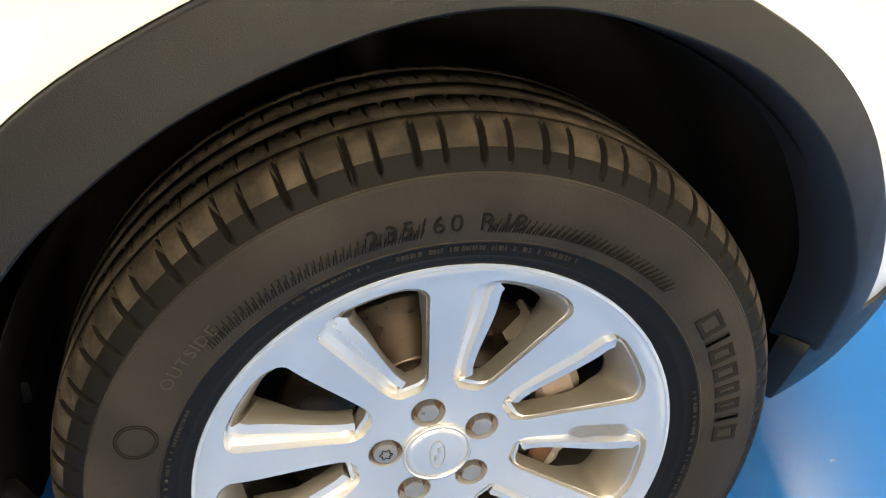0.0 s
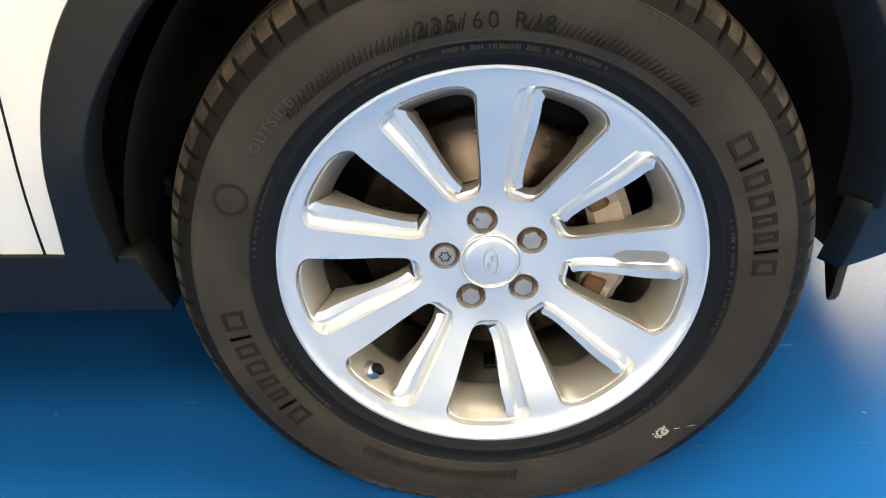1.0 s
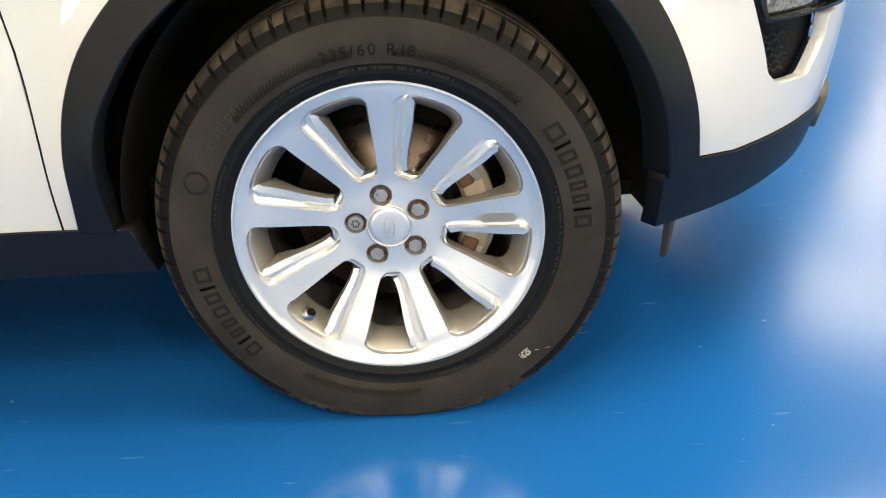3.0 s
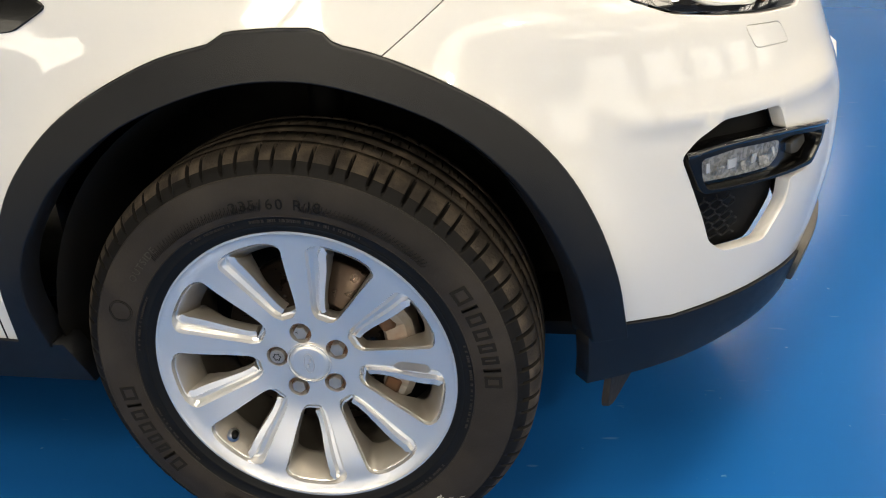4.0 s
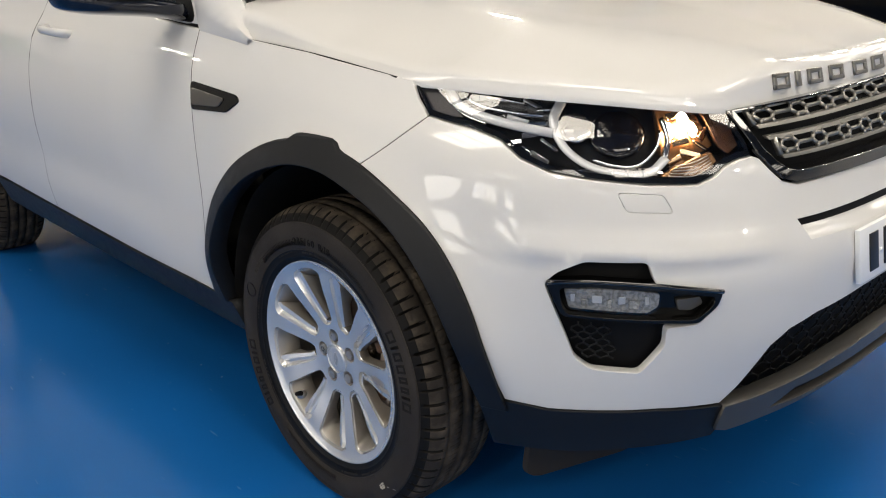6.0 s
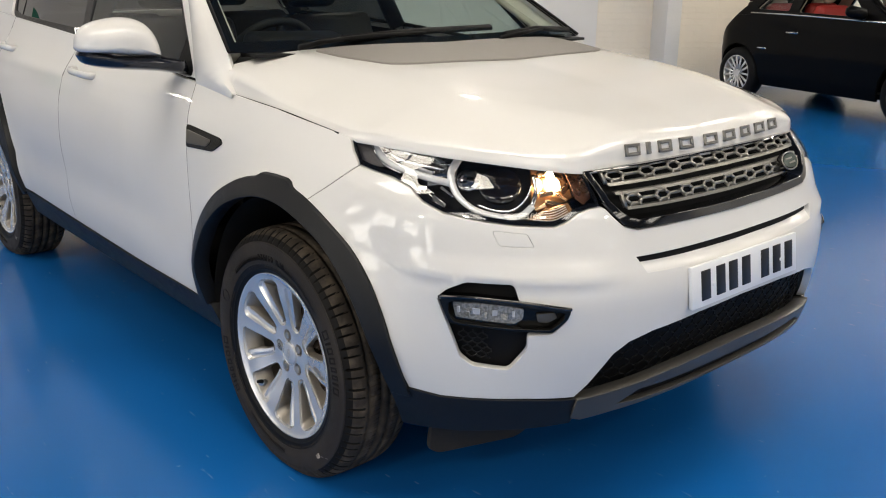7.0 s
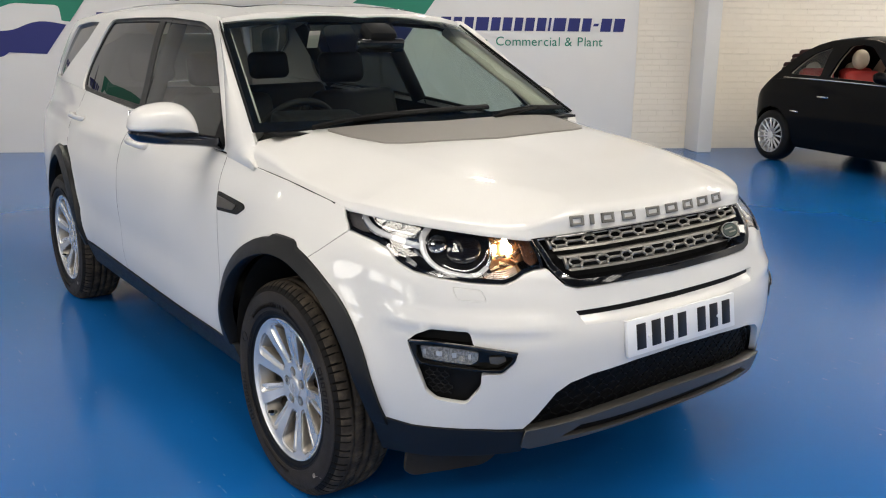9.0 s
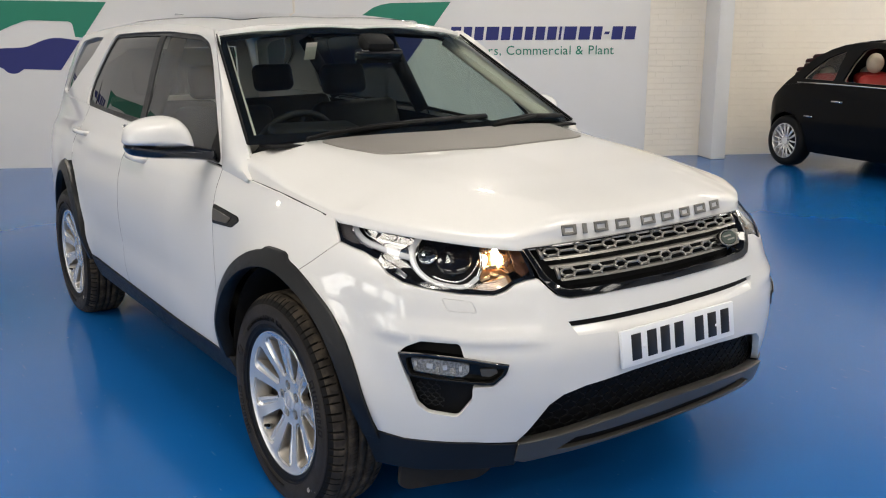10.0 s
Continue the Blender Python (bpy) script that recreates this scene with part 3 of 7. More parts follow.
# fog lamp niches
for s, (f, b) in ((-1, (on(0.0)[0], on(-0.03)[0])), (1, (on(0.0)[1], on(-0.03)[1]))):
    niche = part("fog_lamp_niche", skin(offset(ccw(fog_u), 0.01), b, 0.03, depth=0), MATBLACK, suv, "black fog lamp niche in the bumper")
    bez = rounded([(0.583, 0.689), (0.666, 0.698), (0.783, 0.694), (0.899, 0.677), (0.890, 0.651), (0.855, 0.619), (0.724, 0.624), (0.613, 0.626), (0.598, 0.652)], 0.008, 3)
    eye = rounded([(0.608, 0.680), (0.666, 0.687), (0.783, 0.683), (0.884, 0.668), (0.876, 0.650), (0.850, 0.629), (0.724, 0.631), (0.622, 0.633), (0.611, 0.652)], 0.008, 3)
    bezel = part("fog_lamp_bezel", skin(bez, (on(0.004)[0] if s < 0 else on(0.004)[1]), 0.02, [eye], depth=0.035), TRIMBLACK, suv, "gloss black fog lamp surround")
    part("bezel_floor", skin(offset(ccw(eye), 0.003), (on(-0.022)[0] if s < 0 else on(-0.022)[1]), 0.02, depth=0), TRIMBLACK, bezel)
    cup = rounded([(0.615, 0.674), (0.690, 0.679), (0.745, 0.678), (0.790, 0.672), (0.788, 0.646), (0.768, 0.632), (0.700, 0.634), (0.624, 0.636)], 0.006, 3)
    lamp = part("fog_lamp", skin(cup, (on(-0.016)[0] if s < 0 else on(-0.016)[1]), 0.02, depth=0.01), FOGCHROME, suv, "clear fog lamp with chrome reflector")
    fs = on(-0.010)[0] if s < 0 else on(-0.010)[1]
    rng = random.Random(11)
    for k in range(7):
        u, z = 0.632 + 0.022 * k, 0.660 - 0.008 * (k % 2)
        n = facing(fs, u, z)
        side = Vector((-n.y, n.x, 0)).normalized()
        m = Matrix.Translation(fs(u, z)) @ Matrix((side, n.cross(side), n)).transposed().to_4x4() @ Matrix.Rotation(rng.uniform(-0.4, 0.4), 4, "X") @ Matrix.Rotation(rng.uniform(-0.5, 0.5), 4, "Y")
        part("reflector_facet", box(0.008 + 0.005 * (k % 3), 0.015, 0.003, m, 0.001, 1), FOGCHROME if k % 2 else WHITEGUIDE, lamp)
    part("side_reflector", skin(rounded([(0.818, 0.660), (0.862, 0.664), (0.868, 0.650), (0.846, 0.638), (0.822, 0.640)], 0.004, 2), (on(-0.014)[0] if s < 0 else on(-0.014)[1]), 0.01, depth=0.008, gap=0), VENTGREY, lamp, "small dull reflector beside the lamp")
    part("bezel_ridge", tube([(on(0.004)[0] if s < 0 else on(0.004)[1])(u, z) for u, z in curve([(0.585, 0.690), (0.666, 0.698), (0.783, 0.694), (0.897, 0.678)], 0.02)], 0.0045, 8), GLOSSBLACK, bezel, "gloss black ridge along the surround")
    part("lens", skin(cup, (on(-0.006)[0] if s < 0 else on(-0.006)[1]), 0.02, depth=0), LENS, lamp)
    bm = bmesh.new()
    lowfog = lamps([(0.585, -0.763, 0.60), (0.66, -0.715, 0.60), (0.665, -0.708, 0.52), (0.62, -0.738, 0.52), (0.598, -0.755, 0.545)], 0.009, 1.022, 0.011)
    hex_net(bm, (on(-0.022)[0] if s < 0 else on(-0.022)[1]), lambda u, z: in_poly(u, z, lowfog), 0.024, 0.018, min(p[0] for p in lowfog), max(p[0] for p in lowfog), 0.52, 0.62, 0.0018)
    part("honeycomb", bm, CLAD, niche)

# headlamp washer flaps
for f in on(0.0)[:2]:
    part("washer_flap", skin(flap_u, f, 0.02, depth=0.006, gap=0.0, edge=0.0006, edgestep=0.02), PAINT, suv, "headlamp washer flap with a fine joint")

# grille
GB, GT = lerp_table([(-0.6, 0.866), (-0.42, 0.854), (0, 0.851), (0.42, 0.854), (0.6, 0.866)]), lerp_table([(-0.6, 0.970), (-0.48, 0.978), (-0.3, 0.985), (0, 0.990), (0.3, 0.985), (0.48, 0.978), (0.6, 0.970)])


def gs(y, v, out=0.0):
    z = GB(y) + (GT(y) - GB(y)) * v
    return whole(uy(y, z), z, out)


def grille_w(v):
    return 0.425 + 0.045 * smooth(0, 0.9, v)


grille = part("grille_back", skin([(-0.40, -0.02), (0.40, -0.02), (0.47, 0.5), (0.50, 1.05), (-0.50, 1.05), (-0.47, 0.5)], lambda y, v, o=0.0: gs(y, v, o - 0.05), 0.05, depth=0), MATBLACK, suv)
grille.name = "grille"
grille["label"] = "black grille with two satin grey honeycomb bars"
ring = [(-0.39, -0.05), (0.39, -0.05), (0.425, 0.02), (0.448, 0.20), (0.468, 0.42), (0.480, 1.0), (-0.480, 1.0), (-0.468, 0.42), (-0.448, 0.20), (-0.425, 0.02)]
hole = [(-0.38, 0.10), (0.38, 0.10), (0.405, 0.15), (0.428, 0.28), (0.448, 0.47), (0.462, 0.98), (-0.462, 0.98), (-0.448, 0.47), (-0.428, 0.28), (-0.405, 0.15)]
frame_poly = resample(ring, 0.05)
part("grille_frame", skin(frame_poly, lambda y, v, o=0.0: gs(y, v, o + 0.004), 0.06, [resample(hole, 0.05)], depth=0.04, gap=0.0, edge=0.003), GLOSSBLACK, grille, "gloss black grille frame")
for name, v, h in (("upper_bar", 0.73, 0.05), ("middle_bar", 0.57, 0.05), ("lower_bar", 0.30, 0.05)):
    w = grille_w(v) - 0.035
    p = [(-w, v - h / 2), (w, v - h / 2), (w + 0.003, v + h / 2), (-w - 0.003, v + h / 2)]
    part(name, skin(p, lambda y, v, o=0.0: gs(y, v, o - 0.004), 0.03, depth=0.012, gap=0, edge=0.001), SATIN, grille, "satin grey grille bar")
for name, va, vb in (("upper_honeycomb", 0.75, 0.97), ("lower_honeycomb", 0.32, 0.56)):
    bm = bmesh.new()
    w = grille_w(va) - 0.04
    n = 8
    f = lambda y, v: gs(y, v, -0.008)
    mid, dy = (va + vb) / 2, 2 * w / 8
    for k in range(n):
        y0 = -w + dy * k
        up, dn = va + (vb - va) * 0.80, va + (vb - va) * 0.20
        a, b, d, e = y0 + dy * 0.12, y0 + dy * 0.40, y0 + dy * 0.52, y0 + dy
        seg = [((y0, mid), (a, up)), ((a, up), (b, up)), ((b, up), (d, mid)), ((y0, mid), (a, dn)), ((a, dn), (b, dn)), ((b, dn), (d, mid)), ((d, mid), (e, mid)),
               ((a, up), (a - dy * 0.03, vb)), ((b, up), (b + dy * 0.03, vb)), ((a, dn), (a - dy * 0.03, va)), ((b, dn), (b + dy * 0.03, va))]
        for s in seg:
            add_tube(bm, [f(*s[0]), f(*s[1])], 0.0047, 4)
    for y in (-w - 0.008, w + 0.008):
        add_tube(bm, [f(y, va), f(y, vb)], 0.006, 4)
    part(name, bm, SATIN, grille, "satin grey honeycomb")
bn = facing(gs, 0.313, 0.50)
bs = Vector((-bn.y, bn.x, 0)).normalized()
bx = Matrix.Translation(Vector(gs(0.313, 0.50, 0.008))) @ Matrix((bs, bn.cross(bs), bn)).transposed().to_4x4()
bm = bmesh.new()
bmesh.ops.create_cone(bm, cap_ends=True, segments=44, radius1=0.036, radius2=0.036, depth=0.016, matrix=bx @ Matrix.Diagonal((1.36, 0.74, 1, 1)))
badge = part("badge", bm, GLOSSBLACK, grille, "dark oval badge with a thin bright edge")
part("badge_rim", tube([bx @ Vector((0.0475 * math.cos(t), 0.0255 * math.sin(t), 0.008)) for t in (2 * math.pi * k / 44 for k in range(44))], 0.0022, 6, True), SATIN, badge)
part("badge_field", skin([(0.043 * math.cos(t), 0.021 * math.sin(t)) for t in (2 * math.pi * k / 36 for k in range(36))], lambda a, b, o=0.0: bx @ Vector((a, b, 0.0095 + o)), 0.05, depth=0, gap=0, edge=0), mat("badge_green_grey", (0.035, 0.055, 0.045), 0.55, 0.1), badge)
bm = bmesh.new()
for a, b, w in ((-0.006, 0.007, 0.044), (0.008, -0.006, 0.040)):
    add_box(bm, w, 0.005, 0.002, bx @ Matrix.Translation((a, b, 0.010)), 0.0005, 1)
part("badge_bars", bm, SATIN, badge)

# number plate with plain bars for its characters
bm = box(0.012, 0.52, 0.111, pose(0.893, 0, 0.681, 0, -8, 0), 0.003)
numplate = part("number_plate", bm, PLATE, suv, "white number plate with black bars")
for k, y in enumerate((-0.20, -0.132, -0.073, -0.010, 0.086, 0.148, 0.212)):
    part("plate_mark", box(0.003, 0.040, 0.078, pose(0.8998, y, 0.682, 0, -8, 0), 0.001), INK, numplate)
for y in (-0.165, 0.165):
    bm = bmesh.new()
    bmesh.ops.create_uvsphere(bm, u_segments=12, v_segments=6, radius=0.006, matrix=Matrix.Translation((0.9005, y, 0.676)) @ Matrix.Diagonal((0.5, 1, 1, 1)))
    part("plate_screw", bm, PLATE, numplate)


# bonnet
top_c = soften(lerp_table([(-0.6, 1.222), (-0.42, 1.212), (-0.1, 1.186), (0.2, 1.155), (0.45, 1.120), (0.6, 1.090), (0.7, 1.063), (0.8, 1.03)]), -0.7, 0.95, 0.12)
right_edge = [(-0.367, -0.823, 1.078), (-0.1, -0.818, 1.060), (0.1, -0.810, 1.038), (0.216, -0.803, 1.025), (0.305, -0.786, 1.023), (0.40, -0.758, 1.019), (0.50, -0.71, 1.013), (0.60, -0.635, 1.004), (0.655, -0.575, 0.996), (0.705, -0.505, 0.988), (0.722, -0.44, 0.985), (0.74, -0.3, 0.987), (0.75, -0.15, 0.990)]
edge_line = right_edge + [(0.753, 0, 0.991)] + [(x, -y, z) for x, y, z in right_edge[::-1]]
_p = [edge_line[0]] + edge_line + [edge_line[-1]]
edge_line = [tuple(0.5 * (2 * b[i] + (d[i] - a[i]) * t + (2 * a[i] - 5 * b[i] + 4 * d[i] - e[i]) * t * t + (3 * b[i] - a[i] - 3 * d[i] + e[i]) * t ** 3) for i in range(3)) for a, b, d, e in zip(_p, _p[1:], _p[2:], _p[3:]) for t in (k / 8 for k in range(8))] + [edge_line[-1]]
rear_edge = [(-0.425, 0.80), (-0.43, 0.785), (-0.38, 0.60), (-0.35, 0.3), (-0.34, 0), (-0.35, -0.3), (-0.38, -0.6), (-0.43, -0.785), (-0.425, -0.80)]
EA = np.array([[a[0], a[1], a[2], b[0], b[1], b[2]] for a, b in zip(edge_line, edge_line[1:])])


def near_edge(x, y):
    """Distance in plan to the bonnet's front and side edge, and that edge's height."""
    d = EA[:, 3:5] - EA[:, 0:2]
    t = np.clip(((x - EA[:, 0]) * d[:, 0] + (y - EA[:, 1]) * d[:, 1]) / (d ** 2).sum(1), 0, 1)
    q = EA[:, 0:2] + d * t[:, None]
    r = np.hypot(q[:, 0] - x, q[:, 1] - y)
    i = int(r.argmin())
    return float(r[i]), float(EA[i, 2] + (EA[i, 5] - EA[i, 2]) * t[i])


def bonnet_top(x, y):
    ay = abs(y)
    return top_c(x) - 0.012 * (ay / 0.8) ** 2 - 0.050 * (ay / 0.8) ** 5 + 0.003 * math.exp(-((ay - 0.52 - 0.1 * (0.5 - x)) / 0.05) ** 2) * smooth(0.72, 0.4, x)


def bonnet(x, y, out=0.0):
    d, ze = near_edge(x, y)
    d = max(0.0, d - 0.0032)
    t = bonnet_top(x, y)
    front = smooth(0.45, 0.72, x)
    r = 0.032 * (1 - front) + 0.046 * front
    q = min(1, d / r)
    n = 2.9
    roll = 1 - (1 - (1 - q) ** n) ** (1 / n)
    crown = (1 - min(1, d / 0.36)) ** 2 * max(1 - smooth(0.2, 0.66, x), 0.9 * smooth(0.28, 0.60, abs(y))) * (0.15 + 0.85 * smooth(-0.40, -0.02, x))
    k = roll + 0.76 * crown * (1 - roll)
    return (x + out * 0.4 * front, y + out * (0.5 if y > 0 else -0.5) * (1 - q), t - (t - ze) * k + out)


hood_poly = [(x, y) for x, y, z in edge_line] + rear_edge
hood_poly = ccw(hood_poly)
loops, more = resample(offset(hood_poly, -0.003), 0.02), []
for d in (0.0015, 0.004, 0.008, 0.014, 0.022, 0.032, 0.045, 0.06):
    more += [p for p in resample(offset(offset(hood_poly, -0.003), -d), 0.02)]
more = [p for p in more if in_poly(p[0], p[1], loops)]
vs, tris, rings = fill([loops], 0.035, more)
bm = bmesh.new()
layer = bm.verts.layers.float_vector.new("n")
made = [bm.verts.new(bonnet(v[0], v[1])) for v in vs]
for v, b in zip(vs, made):
    b[layer] = facing(bonnet, v[0], v[1], 0.004)
for t in tris:
    bm.faces.new([made[i] for i in t])
low = [bm.verts.new(Vector(made[i].co) + Vector((0, 0, -0.014))) for i in rings[0]]
bridge(bm, [made[i] for i in rings[0]], low)
bmesh.ops.recalc_face_normals(bm, faces=bm.faces)
part("bonnet", bm, PAINT, suv, "white bonnet with rounded leading edge", sharp=60)

# raised marks along the bonnet's lip, plain blocks where the letters stand
for k, (ya, yb) in enumerate(((-0.347, -0.292), (-0.270, -0.253), (-0.226, -0.170), (-0.140, -0.078), (-0.030, 0.036), (0.062, 0.122), (0.150, 0.202), (0.226, 0.286), (0.310, 0.366))):
    y, w, h = (ya + yb) / 2, (yb - ya) * 0.94, 0.031
    lo, hi = 0.60, 0.752
    for _ in range(30):
        m = (lo + hi) / 2
        lo, hi = (m, hi) if bonnet(m, y)[2] > 1.018 else (lo, m)
    n = facing(bonnet, lo, y, 0.006)
    side = Vector((-n.y, n.x, 0)).normalized()
    m = Matrix.Translation(Vector(bonnet(lo, y)) + n * 0.002) @ Matrix((side, n.cross(side), n)).transposed().to_4x4()
    bm = bmesh.new()
    if k == 1:
        add_box(bm, w, h, 0.006, m, 0.0015, 1)
    else:
        for a, b, sx, sy in ((0, h / 2 - 0.0045, w, 0.009), (0, -h / 2 + 0.0045, w, 0.009), (-w / 2 + 0.005, 0, 0.010, h), (w / 2 - 0.005, 0, 0.010, h)):
            add_box(bm, sx, sy, 0.006, m @ Matrix.Translation((a, b, 0)), 0.0015, 1)
    part("bonnet_mark", bm, SATIN, suv, "satin grey raised block mark")

# grey cover before the windscreen
cov = [(-0.335, -0.55), (-0.20, -0.535), (-0.03, -0.48), (0.0, -0.40), (0.02, 0.0), (0.0, 0.40), (-0.03, 0.48), (-0.20, 0.535), (-0.335, 0.55)]
part("screen_cover_panel", skin(rounded(cov, 0.03, 4), lambda x, y, o=0.0: tuple(Vector(bonnet(x, y)) + Vector((0, 0, 0.006 + o))), 0.04, depth=0.006, gap=0, edge=0.003), COVER, suv, "grained grey plastic panel before the windscreen")


# headlamps
lamp_poly = lamps(LAMP_LOW) + lamps(LAMP_TOP)


def lamp_unit(s):
    f = lambda dx: on(dx)[0] if s < 0 else on(dx)[1]
    root = part("headlamp", skin(lamp_poly, f(-0.075), 0.03, depth=0, gap=-0.004), MATBLACK, suv, "black-backed headlamp with clear lens and lit indicator")
    # the lamp's side walls
    bm = bmesh.new()
    lp = resample(offset(ccw(lamp_poly), -0.003), 0.02)
    a = [bm.verts.new(f(-0.004)(*p)) for p in lp]
    b = [bm.verts.new(f(-0.078)(*p)) for p in lp]
    bridge(bm, a, b)
    part("rim", bm, GLOSSBLACK, root)
    part("lens", skin(lamp_poly, f(-0.001), 0.025, depth=0.004, gap=0.003), LENS, root, "clear lens")
    inner = offset(ccw(lamp_poly), -0.012)
    part("seal", skin(offset(ccw(lamp_poly), -0.003), f(-0.0045), 0.03, [inner], depth=0, gap=0, edge=0), GLOSSBLACK, root)

    def along(points, dx):
        return [f(dx)(u, z) for u, z in curve(points, 0.008)]

    def dot(u, z, dx):
        return Vector(f(dx)(u, z))

    def turned(u, z, dx):
        """A frame on the inner surface: x along the lamp, y up, z out."""
        n = facing(f(dx), u, z)
        a = Vector((-n.y, n.x, 0)).normalized()
        return Matrix.Translation(dot(u, z, dx)) @ Matrix((a, n.cross(a), n)).transposed().to_4x4()
    # projector in its dark shroud, with the small chrome reflector beside it
    m = turned(0.757, 0.934, -0.072)
    bm = bmesh.new()
    bmesh.ops.create_uvsphere(bm, u_segments=32, v_segments=16, radius=0.053, matrix=m @ Matrix.Diagonal((1, 0.95, 0.22, 1)))
    part("projector", bm, PROJECTOR, root, "dark glass projector lens")
    m = turned(0.668, 0.945, -0.062)
    bm = bmesh.new()
    bmesh.ops.create_uvsphere(bm, u_segments=24, v_segments=12, radius=0.030, matrix=m @ Matrix.Diagonal((1, 1.1, 0.3, 1)))
    part("small_projector", bm, CHROME, root, "small chrome reflector")
    bm = bmesh.new()
    for a, b, w, h in ((-0.006, 0.012, 0.03, 0.006), (0.008, -0.004, 0.022, 0.008), (-0.010, -0.012, 0.018, 0.006), (0.012, 0.018, 0.012, 0.005)):
        add_box(bm, w, h, 0.004, m @ Matrix.Translation((a, b, 0.0095)), 0.001, 1)
    part("reflector_mask", bm, GLOSSBLACK, root)
    # white light guides
    part("light_ring", tube(along([(0.644, 0.995), (0.622, 0.968), (0.627, 0.943), (0.652, 0.914), (0.692, 0.891), (0.736, 0.881), (0.778, 0.877), (0.811, 0.884), (0.836, 0.903)], -0.025), 0.0098, 10, flat=0.4), WHITEGUIDE, root, "white C-shaped light guide")
    part("ring_end", tube(along([(0.836, 0.900), (0.845, 0.931), (0.838, 0.965)], -0.03), 0.006, 8), CHROME, root)
    part("ring_edge", tube(along([(0.700, 0.899), (0.736, 0.890), (0.776, 0.888), (0.804, 0.900), (0.826, 0.922), (0.832, 0.945)], -0.034), 0.003, 6), CHROME, root)
    part("light_guide", tube(along([(0.388, 1.017), (0.402, 0.991), (0.437, 0.972), (0.487, 0.961), (0.554, 0.951), (0.622, 0.943)], -0.022), 0.0092, 10, flat=0.4), WHITEGUIDE, root, "white L-shaped light guide")
    part("guide_edge", tube(along([(0.421, 1.010), (0.437, 0.990), (0.468, 0.979), (0.523, 0.973), (0.600, 0.968)], -0.030), 0.0042, 6), CHROME, root)
    part("guide_edge", tube(along([(0.376, 1.015), (0.391, 0.988), (0.428, 0.966), (0.480, 0.953)], -0.018), 0.0022, 6), CHROME, root)
    # chrome facets between the guides
    part("reflector", skin([(0.435, 1.004), (0.50, 1.006), (0.64, 0.994), (0.632, 0.940), (0.56, 0.940), (0.47, 0.955), (0.44, 0.975)], f(-0.055), 0.012, depth=0.01, gap=0), SATINCHROME, root, "bright chrome reflector")
    rng = random.Random(5)
    for k, (u, z) in enumerate(((0.460, 0.992), (0.500, 0.992), (0.540, 0.990), (0.580, 0.986), (0.610, 0.978), (0.500, 0.962), (0.545, 0.958), (0.590, 0.953), (0.470, 0.938), (0.505, 0.930), (0.540, 0.921), (0.565, 0.908), (0.595, 0.897), (0.615, 0.920), (0.575, 0.935))):
        w, h = 0.030 + 0.014 * rng.random(), 0.007 + 0.006 * rng.random()
        part("reflector_facet", box(w, h, 0.004, turned(u, z, -0.042) @ Matrix.Rotation(rng.uniform(-0.5, 0.3), 4, "Z") @ Matrix.Rotation(rng.uniform(-0.5, 0.5), 4, "X") @ Matrix.Rotation(rng.uniform(-0.3, 0.3), 4, "Y"), 0.0012, 1), CHROME if k % 3 else STEEL, root)
    part("tip_panel", skin([(0.318, 1.003), (0.378, 1.014), (0.392, 0.983), (0.428, 0.962), (0.395, 0.961), (0.348, 0.971)], f(-0.016), 0.02, depth=0.006, gap=0), TIPGREY, root, "smoky grey panel at the tip")
    for k in range(4):
        part("rib", tube(along([(0.60 + 0.018 * k, 0.882 - 0.002 * k), (0.68 + 0.01 * k, 0.872 - 0.002 * k + 0.006 * k), (0.78, 0.870 + 0.003 * k)], -0.020 - 0.006 * k), 0.0016, 5), STEEL, root)
    # indicator: amber-lit bowl, bulb and facets
    part("indicator_bowl", skin([(0.836, 0.984), (0.916, 0.980), (0.952, 0.913), (0.916, 0.900), (0.858, 0.873), (0.838, 0.903)], f(-0.052), 0.02, depth=0.02, gap=0), AMBER, root, "amber-lit indicator reflector")
    for u, z, w, h, a in ((0.868, 0.968, 0.03, 0.014, 0.3), (0.905, 0.962, 0.028, 0.016, -0.4), (0.925, 0.935, 0.03, 0.016, 0.8), (0.875, 0.925, 0.034, 0.012, 0.2), (0.893, 0.905, 0.04, 0.012, -0.3), (0.860, 0.895, 0.03, 0.012, 0.5), (0.915, 0.918, 0.03, 0.010, -0.7)):
        part("indicator_facet", box(w, h, 0.005, turned(u, z, -0.040) @ Matrix.Rotation(a, 4, "Z") @ Matrix.Rotation(a * 0.7, 4, "X"), 0.0015, 1), AMBERLIT, root)
    for u, z, r in ((0.852, 0.945, 0.010), (0.884, 0.958, 0.013), (0.900, 0.945, 0.010)):
        bm = bmesh.new()
        bmesh.ops.create_uvsphere(bm, u_segments=16, v_segments=8, radius=r, matrix=turned(u, z, -0.034) @ Matrix.Diagonal((0.8, 1.6, 0.8, 1)))
        part("bulb", bm, HALOGEN, root, "lit warm bulb")
    part("brown_panel", skin([(0.921, 0.979), (0.966, 0.973), (0.985, 0.940), (0.992, 0.915), (0.968, 0.903), (0.948, 0.917)], f(-0.026), 0.02, depth=0.01, gap=0), BROWNLENS, root, "smoky brown inner panel")
    part("lower_reflector", skin([(0.822, 0.875), (0.885, 0.871), (0.912, 0.880), (0.936, 0.895), (0.925, 0.910), (0.893, 0.902), (0.846, 0.886)], f(-0.018), 0.02, depth=0.008, gap=0), AMBER, root, "brown ribbed reflector")
